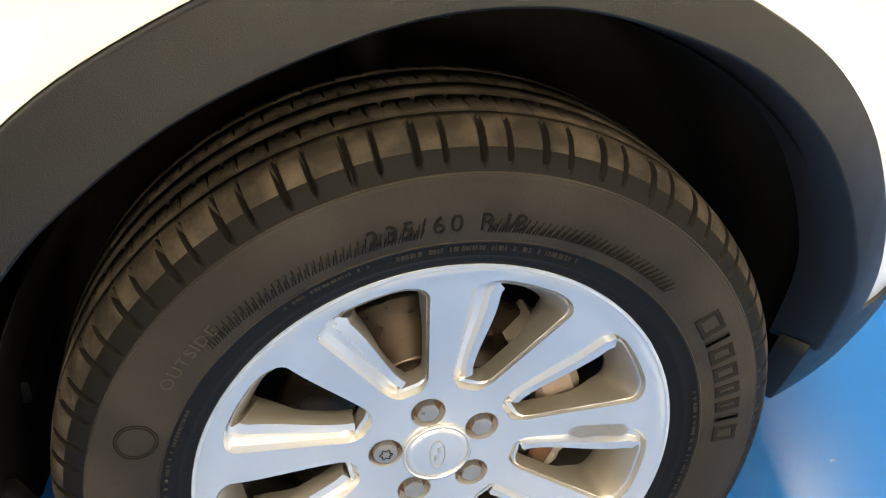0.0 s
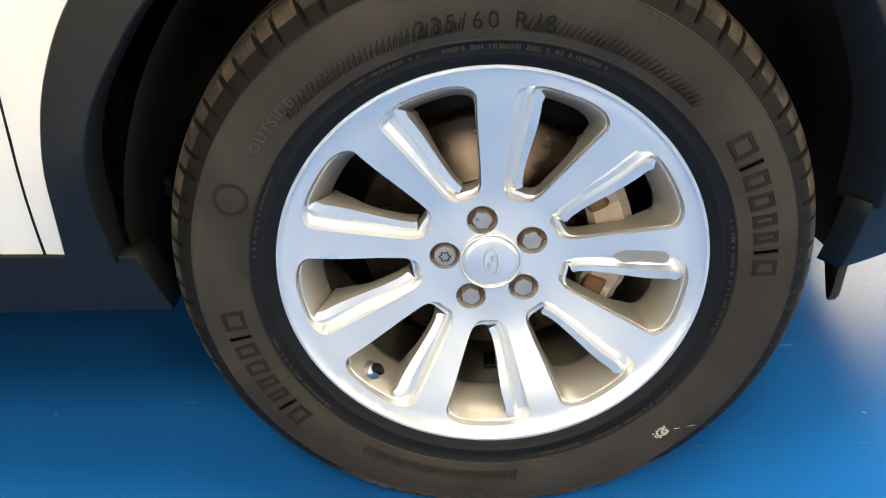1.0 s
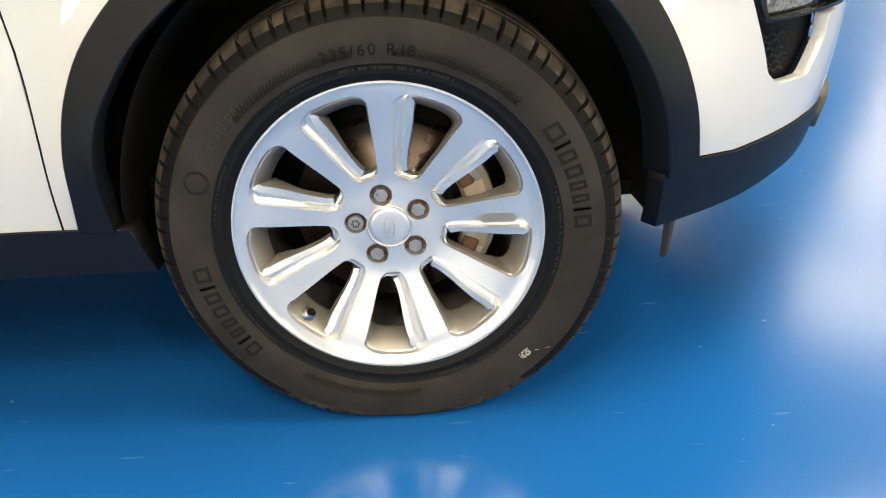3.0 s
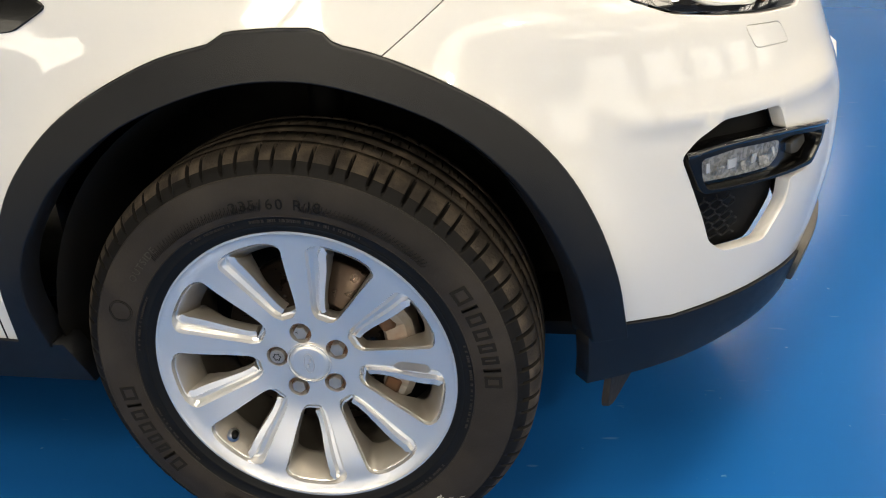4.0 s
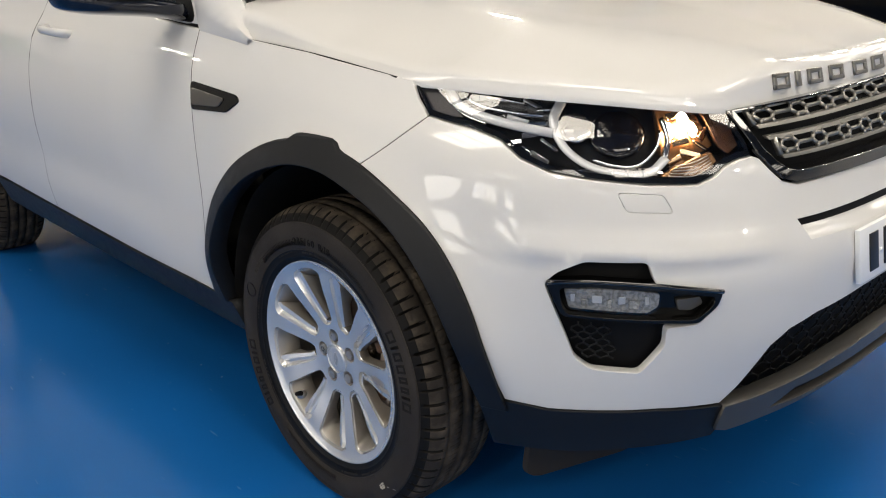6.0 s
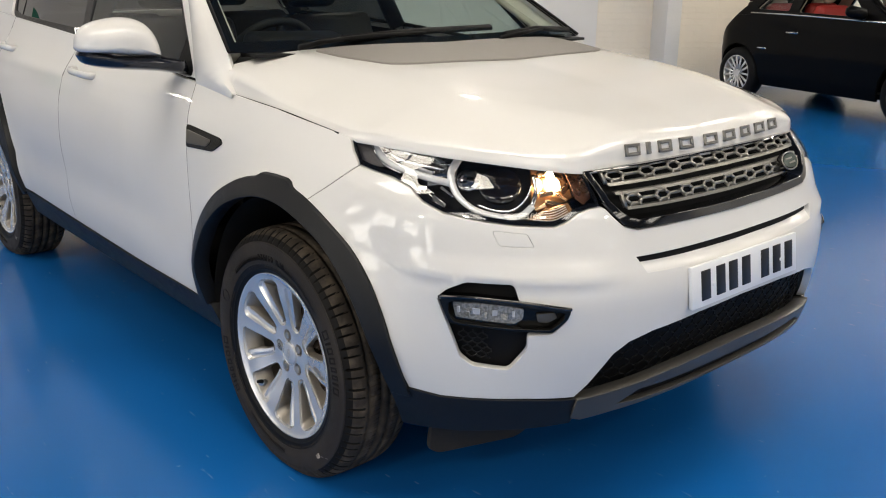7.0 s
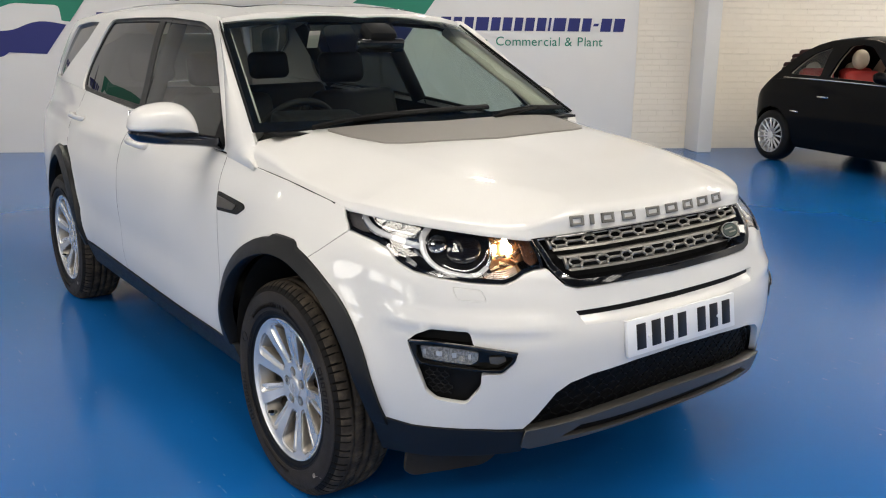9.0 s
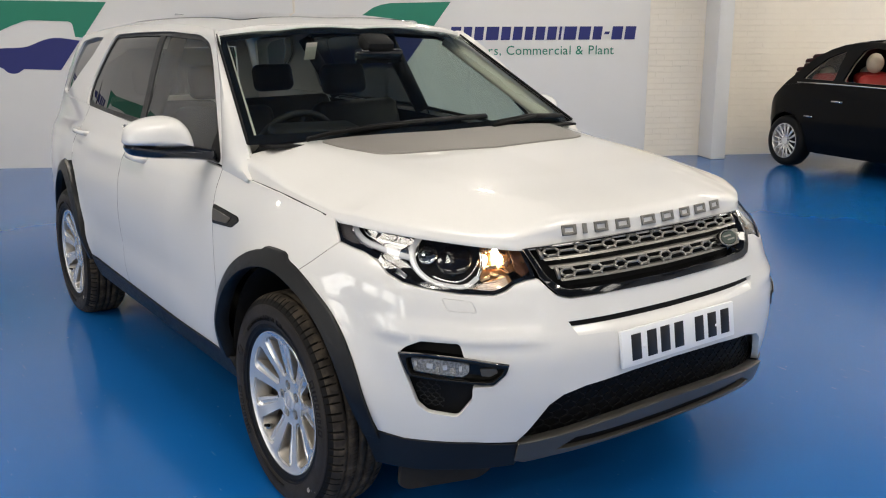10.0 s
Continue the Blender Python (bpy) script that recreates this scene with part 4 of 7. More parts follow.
    for k in range(5):
        part("rib", tube(along([(0.835 + 0.004 * k, 0.876 + 0.004 * k), (0.885, 0.874 + 0.0055 * k), (0.925 - 0.002 * k, 0.890 + 0.004 * k)], -0.016), 0.0011, 5), STEEL, root)


PROJECTOR = mat("dark_projector_glass", (0.008, 0.007, 0.008), 0.06, 0, coat=1.0)
TIPGREY = mat("smoky_grey_plastic", (0.045, 0.040, 0.042), 0.35, 0.2, 60, 0.2)
AMBERLIT = mat("amber_chrome", (0.62, 0.45, 0.29), 0.14, 1.0, 40, 0.1)
BROWNLENS = mat("smoky_brown_plastic", (0.13, 0.058, 0.030), 0.2, 0.5, 60, 0.2, coat=1.0)
lamp_unit(-1)
lamp_unit(1)

# arch trims
for name, ao, ai, dx in (("front_arch_trim", ARCH_OUT, ARCH_IN, 0.012), ("rear_arch_trim", [(REAR_X - 0.02 - (x - 0.02) * 0.98, z + 0.01) for x, z in curve(ARCH_RAW[:8] + [(0.02, 0.892)] + ARCH_RAW[11:])[::-1]], [(REAR_X - 0.02 - (x - 0.02) * 0.98, z) for x, z in ARCH_IN[::-1]], 0.012)):
    poly = sides(ao) + sides(ai[::-1])
    panel(name, poly, CLAD, out=dx, depth=0.05, gap=0.0, edge=0.003, step=0.03, label="dark grey plastic wheel-arch trim")


def liner(cx, s):
    """The dark shell over a wheel."""
    bm = bmesh.new()
    rows = []
    for y, k, a0 in ((0.892, 1.0, 3), (0.86, 1.0, -4), (0.78, 1.0, -9), (0.62, 0.99, -11), (0.45, 0.97, -12)):
        row = []
        for j in range(34):
            t = radians(a0 + (180 - 2 * a0) * j / 33)
            r = (0.425 if math.cos(t) < 0 else 0.425 - 0.018 * math.cos(t)) + 0.035 * max(0, math.sin(t)) ** 2
            px, pz = cx + 0.02 + r * k * 1.02 * math.cos(t), 0.375 + r * k * math.sin(t)
            skin_y = abs(body(ux(px, max(pz, 0.32)), max(pz, 0.32))[1])
            row.append(bm.verts.new((px, s * min(y, skin_y - 0.02), pz)))
        rows.append(row)
    for a, b in zip(rows, rows[1:]):
        bridge(bm, a, b, closed=False)
    bm.faces.new(rows[-1])
    return part("arch_liner", bm, LINER, suv, "black felt wheel-arch liner")


for s in (-1, 1):
    for cx in (0.0, REAR_X):
        liner(cx, s)
    # suspension strut and hose seen above the wheel
    if s < 0:
        part("strut", tube([(0.0, s * 0.62, 0.45), (-0.02, s * 0.57, 0.82)], 0.030, 14), MATBLACK, suv)
        part("bracket", box(0.05, 0.03, 0.06, pose(0.05, s * 0.62, 0.785, 0, 8, 4), 0.004), CLAD, suv)
    flap = rounded([(0.735, 0.36), (0.742, 0.218), (0.715, 0.198), (0.50, 0.205), (0.46, 0.235), (0.44, 0.36)], 0.022, 4)
    part("deflector_blade", skin(ccw(flap), lambda y, z, o=0.0, s=s: (0.470 + 0.08 * (z - 0.2) + 0.36 * (0.735 - y) + o, s * y, z), 0.04, depth=0.012, gap=0, edge=0.003), WORNPRINT, suv, "scuffed grey rubber air deflector before the wheel")


# wheels
STEER, FLOOR_Z, TYRE_R = 0.42, 0.018, 0.372


def spoke_half(r):
    return 0.0120 + 0.0070 * smooth(0.08, 0.22, r)


def groove_w(r):
    return 0.019 + 0.011 * smooth(0.09, 0.21, r)


def dish(r):
    return 0.065 + 0.0275 * smooth(0.07, 0.245, r) ** 0.9 + 0.004 * math.exp(-((r - 0.24) / 0.01) ** 2)


def wp(r, t, d):
    return (r * math.cos(t), -d, r * math.sin(t))


def squircle(s0, s1, q0, q1, n, rs, rq):
    """A rounded rectangle as a loop of (s, q)."""
    out = []
    for cx, cy, a0 in ((s1 - rs, q0 + rq, -90), (s1 - rs, q1 - rq, 0), (s0 + rs, q1 - rq, 90), (s0 + rs, q0 + rq, 180)):
        out += [(cx + rs * math.cos(radians(a0 + 90 * k / n)), cy + rq * math.sin(radians(a0 + 90 * k / n))) for k in range(n + 1)]
    full = []
    for a, b in zip(out, out[1:] + out[:1]):
        k = max(1, round(math.hypot(b[0] - a[0], b[1] - a[1]) / 0.045))
        full += [(a[0] + (b[0] - a[0]) * i / k, a[1] + (b[1] - a[1]) * i / k) for i in range(k)]
    return full


SP0 = radians(88)


def window(k, s_in, q_lo, q_hi, r0=0.083, r1=0.226):
    """Maps (s, q) of window k to (radius, angle): s from the spoke's flat edge to the next one."""
    th = SP0 - k * radians(40)

    def f(s, q):
        r = r0 + (r1 - r0) * q
        a = spoke_half(r) / r
        lo, hi = th - a, th - radians(40) + a
        return r, lo + (hi - lo) * s
    return f


loop_uv = squircle(0.0, 1.0, 0.0, 1.0, 8, 0.30, 0.13)


def groove_shift(q):
    r = 0.083 + 0.143 * q
    return groove_w(r) / (2 * math.pi * r / 9 - 2 * spoke_half(r))


def build_wheel(name, label):
    root = thing(name, label, "wheel")
    holes, face = [], bmesh.new()
    NUT_R, NUT_A = 0.054, radians(27.2)
    stages = []
    for k in range(9):
        f = window(k, 0, 0, 1)
        l0 = [f(s, q) for s, q in loop_uv]
        l1, l1b, l1c, l1d, l2, l3, l4 = [], [], [], [], [], [], []
        for s, q in loop_uv:
            g = groove_shift(q) * smooth(0.0, 0.05, q) * smooth(1.02, 0.93, q)
            for row, s0, s1, gk, q0, q1 in ((l1, 0.008, 0.994, 0.06, 0.006, 0.992), (l1b, 0.014, 0.990, 0.26, 0.018, 0.986), (l1c, 0.020, 0.986, 0.46, 0.030, 0.980), (l1d, 0.024, 0.983, 0.58, 0.040, 0.976), (l2, 0.034, 0.976, 0.92, 0.066, 0.966), (l3, 0.046, 0.972, 1.0, 0.082, 0.82), (l4, 0.010, 0.99, 0.90, 0.05, 0.84)):
                row.append(f(s0 + g * gk + (s1 - s0 - g * gk) * s, q0 + (q1 - q0) * q))
        stages.append((l1, l1b, l1c, l1d, l2, l3, l4))
        holes.append([(r * math.cos(t), r * math.sin(t)) for r, t in l0])
    nuts = [(NUT_R * math.cos(NUT_A + radians(72) * k), NUT_R * math.sin(NUT_A + radians(72) * k)) for k in range(5)]
    wells = [[(x + 0.0182 * math.cos(t), z + 0.0182 * math.sin(t)) for t in (2 * math.pi * j / 18 for j in range(18))] for x, z in nuts]
    outer = [(0.2385 * math.cos(t), 0.2385 * math.sin(t)) for t in (2 * math.pi * j / 180 for j in range(180))]
    vs, tris, rings = fill([outer] + holes + wells, 0.008)
    made = [face.verts.new((v[0], -dish(v.length), v[1])) for v in vs]
    for t in tris:
        face.faces.new([made[i] for i in t])
    for j, x in enumerate(nuts):
        top = [made[i] for i in rings[10 + j]]
        c = Vector((x[0], 0, x[1]))
        d = dish(NUT_R)
        two = [face.verts.new((c.x + 0.0168 * math.cos(t), -d + 0.004, c.z + 0.0168 * math.sin(t))) for t in (2 * math.pi * j / 18 for j in range(18))]
        three = [face.verts.new((c.x + 0.0166 * math.cos(t), -d + 0.018, c.z + 0.0166 * math.sin(t))) for t in (2 * math.pi * j / 18 for j in range(18))]
        bridge(face, top, two)
        bridge(face, two, three)
        face.faces.new(three)
    # rim lip
    lip = [(0.2385, dish(0.2385)), (0.2415, 0.0985), (0.2445, 0.0985), (0.2462, 0.096), (0.2465, 0.086)]
    ring0 = [made[i] for i in rings[0]]
    for r, d in lip[1:]:
        nxt = [face.verts.new((r * math.cos(t), -d, r * math.sin(t))) for t in (2 * math.pi * j / 180 for j in range(180))]
        bridge(face, ring0, nxt)
        ring0 = nxt
    # spoke sides: step, groove floor, then the long inner walls
    inner = bmesh.new()
    for k, (l1, l1b, l1c, l1d, l2, l3, l4) in enumerate(stages):
        top = [made[i] for i in rings[1 + k]]
        rows = [[face.verts.new(wp(r, t, dish(r) - dd)) for r, t in lp] for lp, dd in ((l1, 0.0075), (l1b, 0.0115), (l1c, 0.0105), (l1d, 0.0040), (l2, 0.0052))]
        for a, b in zip([top] + rows, rows):
            bridge(face, a, b)
        a = [inner.verts.new(wp(r, t, dish(r) - 0.0052)) for r, t in l2]
        m = [inner.verts.new(wp(r * 0.998, t, dish(r) - 0.0100)) for r, t in [((p[0] * 0.8 + q[0] * 0.2), (p[1] * 0.6 + q[1] * 0.4)) for p, q in zip(l2, l3)]]
        deep = [0.018 + 0.024 * smooth(0.145, 0.20, r) for r, t in l3]
        b = [inner.verts.new(wp(r, t, dish(r) - e)) for (r, t), e in zip(l3, deep)]
        c = [inner.verts.new(wp(r, t, dish(r) - e - 0.012)) for (r, t), e in zip(l4, deep)]
        for u, v in ((a, m), (m, b), (b, c)):
            bridge(inner, u, v)
    bmesh.ops.recalc_face_normals(face, faces=face.faces)
    bmesh.ops.recalc_face_normals(inner, faces=inner.faces)
    rim = part("rim", face, ALLOY, root, "silver nine-spoke alloy rim with grooved spokes", sharp=32)
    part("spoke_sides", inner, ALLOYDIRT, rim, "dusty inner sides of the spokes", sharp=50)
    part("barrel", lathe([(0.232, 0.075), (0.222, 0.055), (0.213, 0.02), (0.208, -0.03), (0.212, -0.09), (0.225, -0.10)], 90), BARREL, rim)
    part("rim_scuff", skin(rounded([(0.138, 0.006), (0.150, 0.016), (0.196, 0.018), (0.203, 0.010), (0.198, 0.002), (0.17, 0.003), (0.152, -0.001)], 0.004), lambda x, z, o=0.0: (x, -dish(math.hypot(x, z)) - 0.0006 - o, z), 0.02, depth=0.0, gap=0, edge=0), ALLOYDIRT, rim, "grey patch where the lacquer has worn off")
    # hub ring, cap, nuts
    ringbm = lathe([(0.036, dish(0.03) + 0.0005), (0.0365, dish(0.03) + 0.0035), (0.034, dish(0.03) + 0.0042), (0.0335, dish(0.03) + 0.002)], 60)
    part("cap_ring", ringbm, ALLOY, rim)
    cap = part("centre_cap", lathe([(0.0335, dish(0.03) + 0.001), (0.0325, dish(0.03) + 0.0034), (0.026, dish(0.03) + 0.0040), (0.0001, dish(0.03) + 0.0044)], 60), ALLOY, rim, "silver centre cap with an oval mark")
    bm = tube([(0.0065 * math.cos(t) * 1.25, -dish(0.03) - 0.0044, 0.0185 * math.sin(t) * 0.95) for t in (2 * math.pi * j / 36 for j in range(36))], 0.0007, 5, True)
    for z in (-0.005, 0.005):
        add_box(bm, 0.0035, 0.001, 0.007, pose(0.002 * (1 if z > 0 else -1), -dish(0.03) - 0.0044, z), 0.0003, 1)
    part("cap_mark", bm, ALLOYDIRT, cap)
    for j, (x, z) in enumerate(nuts):
        bm = bmesh.new()
        d = dish(NUT_R)
        bmesh.ops.create_cone(bm, cap_ends=True, segments=6, radius1=0.0109, radius2=0.0118, depth=0.022, matrix=pose(x, -d + 0.0092, z) @ Matrix.Rotation(radians(20 + 11 * j), 4, "Y") @ pose(0, 0, 0, 90))
        bmesh.ops.bevel(bm, geom=list(bm.edges), offset=0.0009, segments=2, affect="EDGES")
        if j == 2:
            bmesh.ops.create_cone(bm, cap_ends=True, segments=24, radius1=0.0128, radius2=0.0122, depth=0.006, matrix=pose(x, -d + 0.002, z, 90, 0, 0))
        nut = part("wheel_nut", bm, NUTSTEEL, rim, "locking wheel nut with patterned head" if j == 2 else "hexagonal wheel nut", sharp=18)
        bm = bmesh.new()
        bmesh.ops.create_cone(bm, cap_ends=True, segments=24, radius1=0.0166, radius2=0.0166, depth=0.003, matrix=pose(x, -d + 0.0135, z, 90, 0, 0))
        part("nut_seat", bm, RUST, nut)
        if j == 2:
            bm = tube([(x + (0.0055 + 0.0011 * math.cos(6 * t)) * math.cos(t), -d - 0.0024, z + (0.0055 + 0.0011 * math.cos(6 * t)) * math.sin(t)) for t in (2 * math.pi * i / 48 for i in range(48))], 0.0008, 4, True)
            part("key_pattern", bm, INK, nut)
    # valve
    vpos = Vector((-0.141, -0.086, -0.135))
    bm = tube([vpos + Vector((-0.012, 0.02, -0.014)), vpos, vpos + Vector((0.004, -0.012, 0.004))], lambda f: 0.007 - 0.002 * f, 12)
    valve = part("valve", bm, MATBLACK, rim, "tyre valve")
    part("valve_collar", tube([vpos + Vector((-0.014, 0.022, -0.016)), vpos + Vector((-0.006, 0.004, -0.007))], 0.0105, 16), STEEL, valve)
    part("balance_weight", box(0.03, 0.03, 0.006, pose(0.005, 0.02, -0.205), 0.001), MATBLACK, rim)

    # tyre
    N = 80 * 16
    prof = [(0.236, 0.080), (0.2415, 0.0945), (0.246, 0.0985), (0.2505, 0.1000), (0.256, 0.1025), (0.2575, 0.1040), (0.259, 0.1030), (0.272, 0.1085), (0.288, 0.1118), (0.304, 0.1128), (0.318, 0.1118), (0.3305, 0.1088), (0.3335, 0.1090), (0.336, 0.1068), (0.3435, 0.1030), (0.3475, 0.1005), (0.353, 0.0960), (0.3585, 0.0895), (0.3630, 0.0820), (0.3658, 0.0740), (0.3675, 0.0650), (0.3682, 0.0560), (0.3600, 0.0555), (0.3600, 0.0505), (0.3688, 0.0500), (0.3693, 0.0330), (0.3695, 0.0190), (0.3610, 0.0185), (0.3610, 0.0120), (0.3697, 0.0115)]
    prof = [(r if r < 0.2465 else 0.2465 + (r - 0.2465) * (TYRE_R - 0.2465) / (0.3697 - 0.2465), w) for r, w in prof]
    prof += [(r, -d) for r, d in prof[::-1]]

    def push(r, d, t):
        a = abs(d)
        kk = (0.3697 - 0.2465) / (TYRE_R - 0.2465)
        r = 0.2465 + (r - 0.2465) * kk if r > 0.2465 else r
        if r > 0.3440:
            f = (t * 80 / (2 * math.pi) + (0.05 if d > 0 else 0.45)) % 2
            f = f if f < 0.86 else f - 0.86 if f < 1.5 else 0.5
            if a > 0.068 and f < 0.16:
                cut = 0.016 if r > 0.3465 else 0.0
                r, d = r - cut, d - 0.5 * cut * smooth(0.367, 0.350, r) * (1 if d > 0 else -1)
            elif 0.0562 < a < 0.068 and f < 0.06:
                r -= 0.004
            elif 0.0185 < a < 0.0498 and ((t * 80 / (2 * math.pi) + a * 34) % 1) < 0.12:
                r -= 0.007
            elif a < 0.0114 and ((t * 80 / (2 * math.pi) + d * 30) % 1) < 0.12:
                r -= 0.005
        r = 0.2465 + (r - 0.2465) / kk if r > 0.2465 else r
        z = r * math.sin(t)
        low = -(HUB_Z - FLOOR_Z - 0.001)
        if math.sin(t) < -0.5:
            rl = low / math.sin(t)
            h = max(0.0, 0.014 - abs(r - rl)) / 0.014
            rn = min(r, rl) - h * h * 0.014 * 0.25
            d += (0.35 if d > 0 else -0.35) * (r - rn) * smooth(0.25, 0.32, r)
            r = rn
        return r, d

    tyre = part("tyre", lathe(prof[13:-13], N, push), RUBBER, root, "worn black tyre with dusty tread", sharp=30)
    # deep groove faces take clean black rubber, which paints in the grooves' shade
    tyre.data.materials.append(LETTER_GROOVE)
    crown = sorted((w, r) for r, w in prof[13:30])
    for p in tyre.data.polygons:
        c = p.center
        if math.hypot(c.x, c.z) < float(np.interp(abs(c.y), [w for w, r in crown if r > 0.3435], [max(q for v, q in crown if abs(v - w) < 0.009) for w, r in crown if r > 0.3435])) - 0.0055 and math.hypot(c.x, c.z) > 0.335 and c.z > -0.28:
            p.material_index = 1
    part("sidewall", lathe(prof[7:14], 180, push), WALLRUBBER, tyre, "brownish dusty tyre sidewall", sharp=60)
    part("sidewall", lathe(prof[-14:-5], 90, push), WALLRUBBER, tyre, sharp=60)
    part("bead", lathe(prof[0:8], 180), BEADRUBBER, tyre, "dark tyre bead", sharp=60)

    # fine ribbed band
    bm = bmesh.new()
    for a0, a1 in ((44, 84), (95, 136), (236, 276)):
        n = int((a1 - a0) * 1.6)
        for i in range(n):
            t = radians(a0 + (a1 - a0) * i / n)
            sw = 0.014 if i % 2 else 0.009
            add_tube(bm, [wp(0.284, t, 0.1117), wp(0.284 + sw, t - 0.012, 0.1137)], 0.0006, 3)
    part("ribbed_band", bm, LETTER_GROOVE, tyre)["kind"] = "stuff"
    bm = bmesh.new()
    rng = random.Random(4)
    for a0, a1, rr, hh in ((64, 100, 0.2665, 0.0050), (105, 122, 0.268, 0.0035), (-18, 14, 0.268, 0.0040), (-62, -36, 0.2675, 0.0040), (150, 172, 0.2675, 0.0035), (-80, -66, 0.2665, 0.0055), (196, 222, 0.268, 0.0035)):
        t = radians(a0)
        while t < radians(a1):
            w = rng.uniform(0.0012, 0.0034)
            add_box(bm, w, 0.0008, hh * rng.uniform(0.8, 1.0), Matrix.Translation(wp(rr, t, 0.1076)) @ Matrix.Rotation(-t + math.pi / 2, 4, "Y"))
            t += (w + rng.choice((0.0012, 0.0012, 0.0012, 0.006))) / rr
    part("small_print", bm, WORNPRINT, tyre, "fine moulded markings as bars")["kind"] = "stuff"
    bm = bmesh.new()
    t = radians(-104)
    for w in (0.010, 0.014, 0.012, 0.006, 0.012, 0.013, 0.013, 0.011, 0.0, 0.011, 0.011, 0.011, 0.008, 0.006, 0.0, 0.010):
        if w:
            add_box(bm, w, 0.0010, 0.0135, Matrix.Translation(wp(0.3235, t, 0.1104)) @ Matrix.Rotation(-t + math.pi / 2, 4, "Y"), 0.0004, 1)
        t += (max(w, 0.007) + 0.0035) / 0.3235
    part("model_bars", bm, WORNPRINT, tyre, "worn raised bars on the sidewall")["kind"] = "stuff"
    for rr, dd in ((0.3345, 0.1083), (0.2735, 0.1089)):
        part("sidewall_ring", tube([wp(rr * (TYRE_R - 0.2465) / 0.1232 + 0.2465 * (1 - (TYRE_R - 0.2465) / 0.1232), 2 * math.pi * k / 120, dd) for k in range(120)], 0.0009, 5, True), WALLRUBBER, tyre)

    def arc_text(txt, size, r, mid, spread, ext, matl, nm, lab):
        """Letters stood round the tyre, their feet at radius r, centred on the angle mid."""
        bm = bmesh.new()
        gl = glyphs(txt, size, ext)
        total = sum(w + size * spread for _, w in gl)
        a = mid + total / 2 / r
        for me, w in gl:
            t = a - w / 2 / r
            rad, tang = Vector((math.cos(t), 0, math.sin(t))), Vector((math.sin(t), 0, -math.cos(t)))
            tmp = bmesh.new()
            tmp.from_mesh(me)
            for v in tmp.verts:
                rr = r + v.co.y
                dd = float(np.interp(rr, [p[0] for p in prof[5:14]], [p[1] for p in prof[5:14]]))
                v.co = rad * rr + tang * (v.co.x - w / 2) + Vector((0, -dd - 0.0006 - v.co.z, 0))
            tmp.to_mesh(me)
            bm.from_mesh(me)
            tmp.free()
            bpy.data.meshes.remove(me)
            a -= (w + size * spread) / r
        return part(nm, bm, matl, tyre, lab, sharp=20)
    if name == "front_wheel":
        arc_text("235/60 R18", 0.024, 0.286, radians(90), 0.16, 0.0007, LETTER_GROOVE, "size_marking", "moulded tyre size lettering")
        arc_text("OUTSIDE", 0.016, 0.292, radians(139), 0.12, 0.0005, mat("raised_rubber", (0.042, 0.036, 0.029), 0.7), "side_marking", "moulded word on the sidewall")
    # plain blocks where maker's names are moulded, and a round mark
    for a0, way in ((33.5, -1), (185, 1)):
        t = radians(a0)
        for wide in (0.026, 0.007, 0.019, 0.019, 0.015, 0.014, 0.007, 0.021):
            t += way * (wide / 2 + 0.0035) / 0.302
            at, bm = Matrix.Translation(wp(0.302, t, 0.1130)) @ Matrix.Rotation(-t + math.pi / 2, 4, "Y"), bmesh.new()
            for side in (-1, 1):
                add_box(bm, 0.0055, 0.0012, 0.027, at @ Matrix.Translation((side * max(0.0, wide / 2 - 0.0028), 0, 0)), 0.0005, 1)
                add_box(bm, wide, 0.0012, 0.0055, at @ Matrix.Translation((0, 0.0001, side * 0.0107)), 0.0005, 1)
            part("maker_block", bm, MAKERBLOCK, tyre)
            t += way * (wide / 2 + 0.0035) / 0.302
    bm = bmesh.new()
    c = radians(158)
    for rr in (0.016, 0.0185):
        pts = []
        for j in range(28):
            u = 2 * math.pi * j / 28
            r = 0.300 + rr * math.cos(u)
            pts.append(wp(r, c + rr * math.sin(u) / 0.300, float(np.interp(r, [p[0] for p in prof[5:14]], [p[1] for p in prof[5:14]])) + 0.0003))
        add_tube(bm, pts, 0.0006, 4, True)
    part("round_mark", bm, LETTER_GROOVE, tyre)
    bm = bmesh.new()
    for j in range(60):
        t, r = random.uniform(radians(-49.5), radians(-46)), random.uniform(0.300, 0.312)
        add_box(bm, 0.002, 0.0008, 0.0015, Matrix.Translation(wp(r, t, 0.1131)) @ Matrix.Rotation(random.uniform(0, 3), 4, "Y"))
    add_tube(bm, [wp(0.313, radians(-45), 0.1124), wp(0.330, radians(-41.5), 0.1090)], 0.0007, 4)
    part("scuff_mark", bm, mat("pale_scuff", (0.45, 0.42, 0.36), 0.8, 0, 90, 0.4), tyre, "pale scuffed patch on the sidewall")
    return root


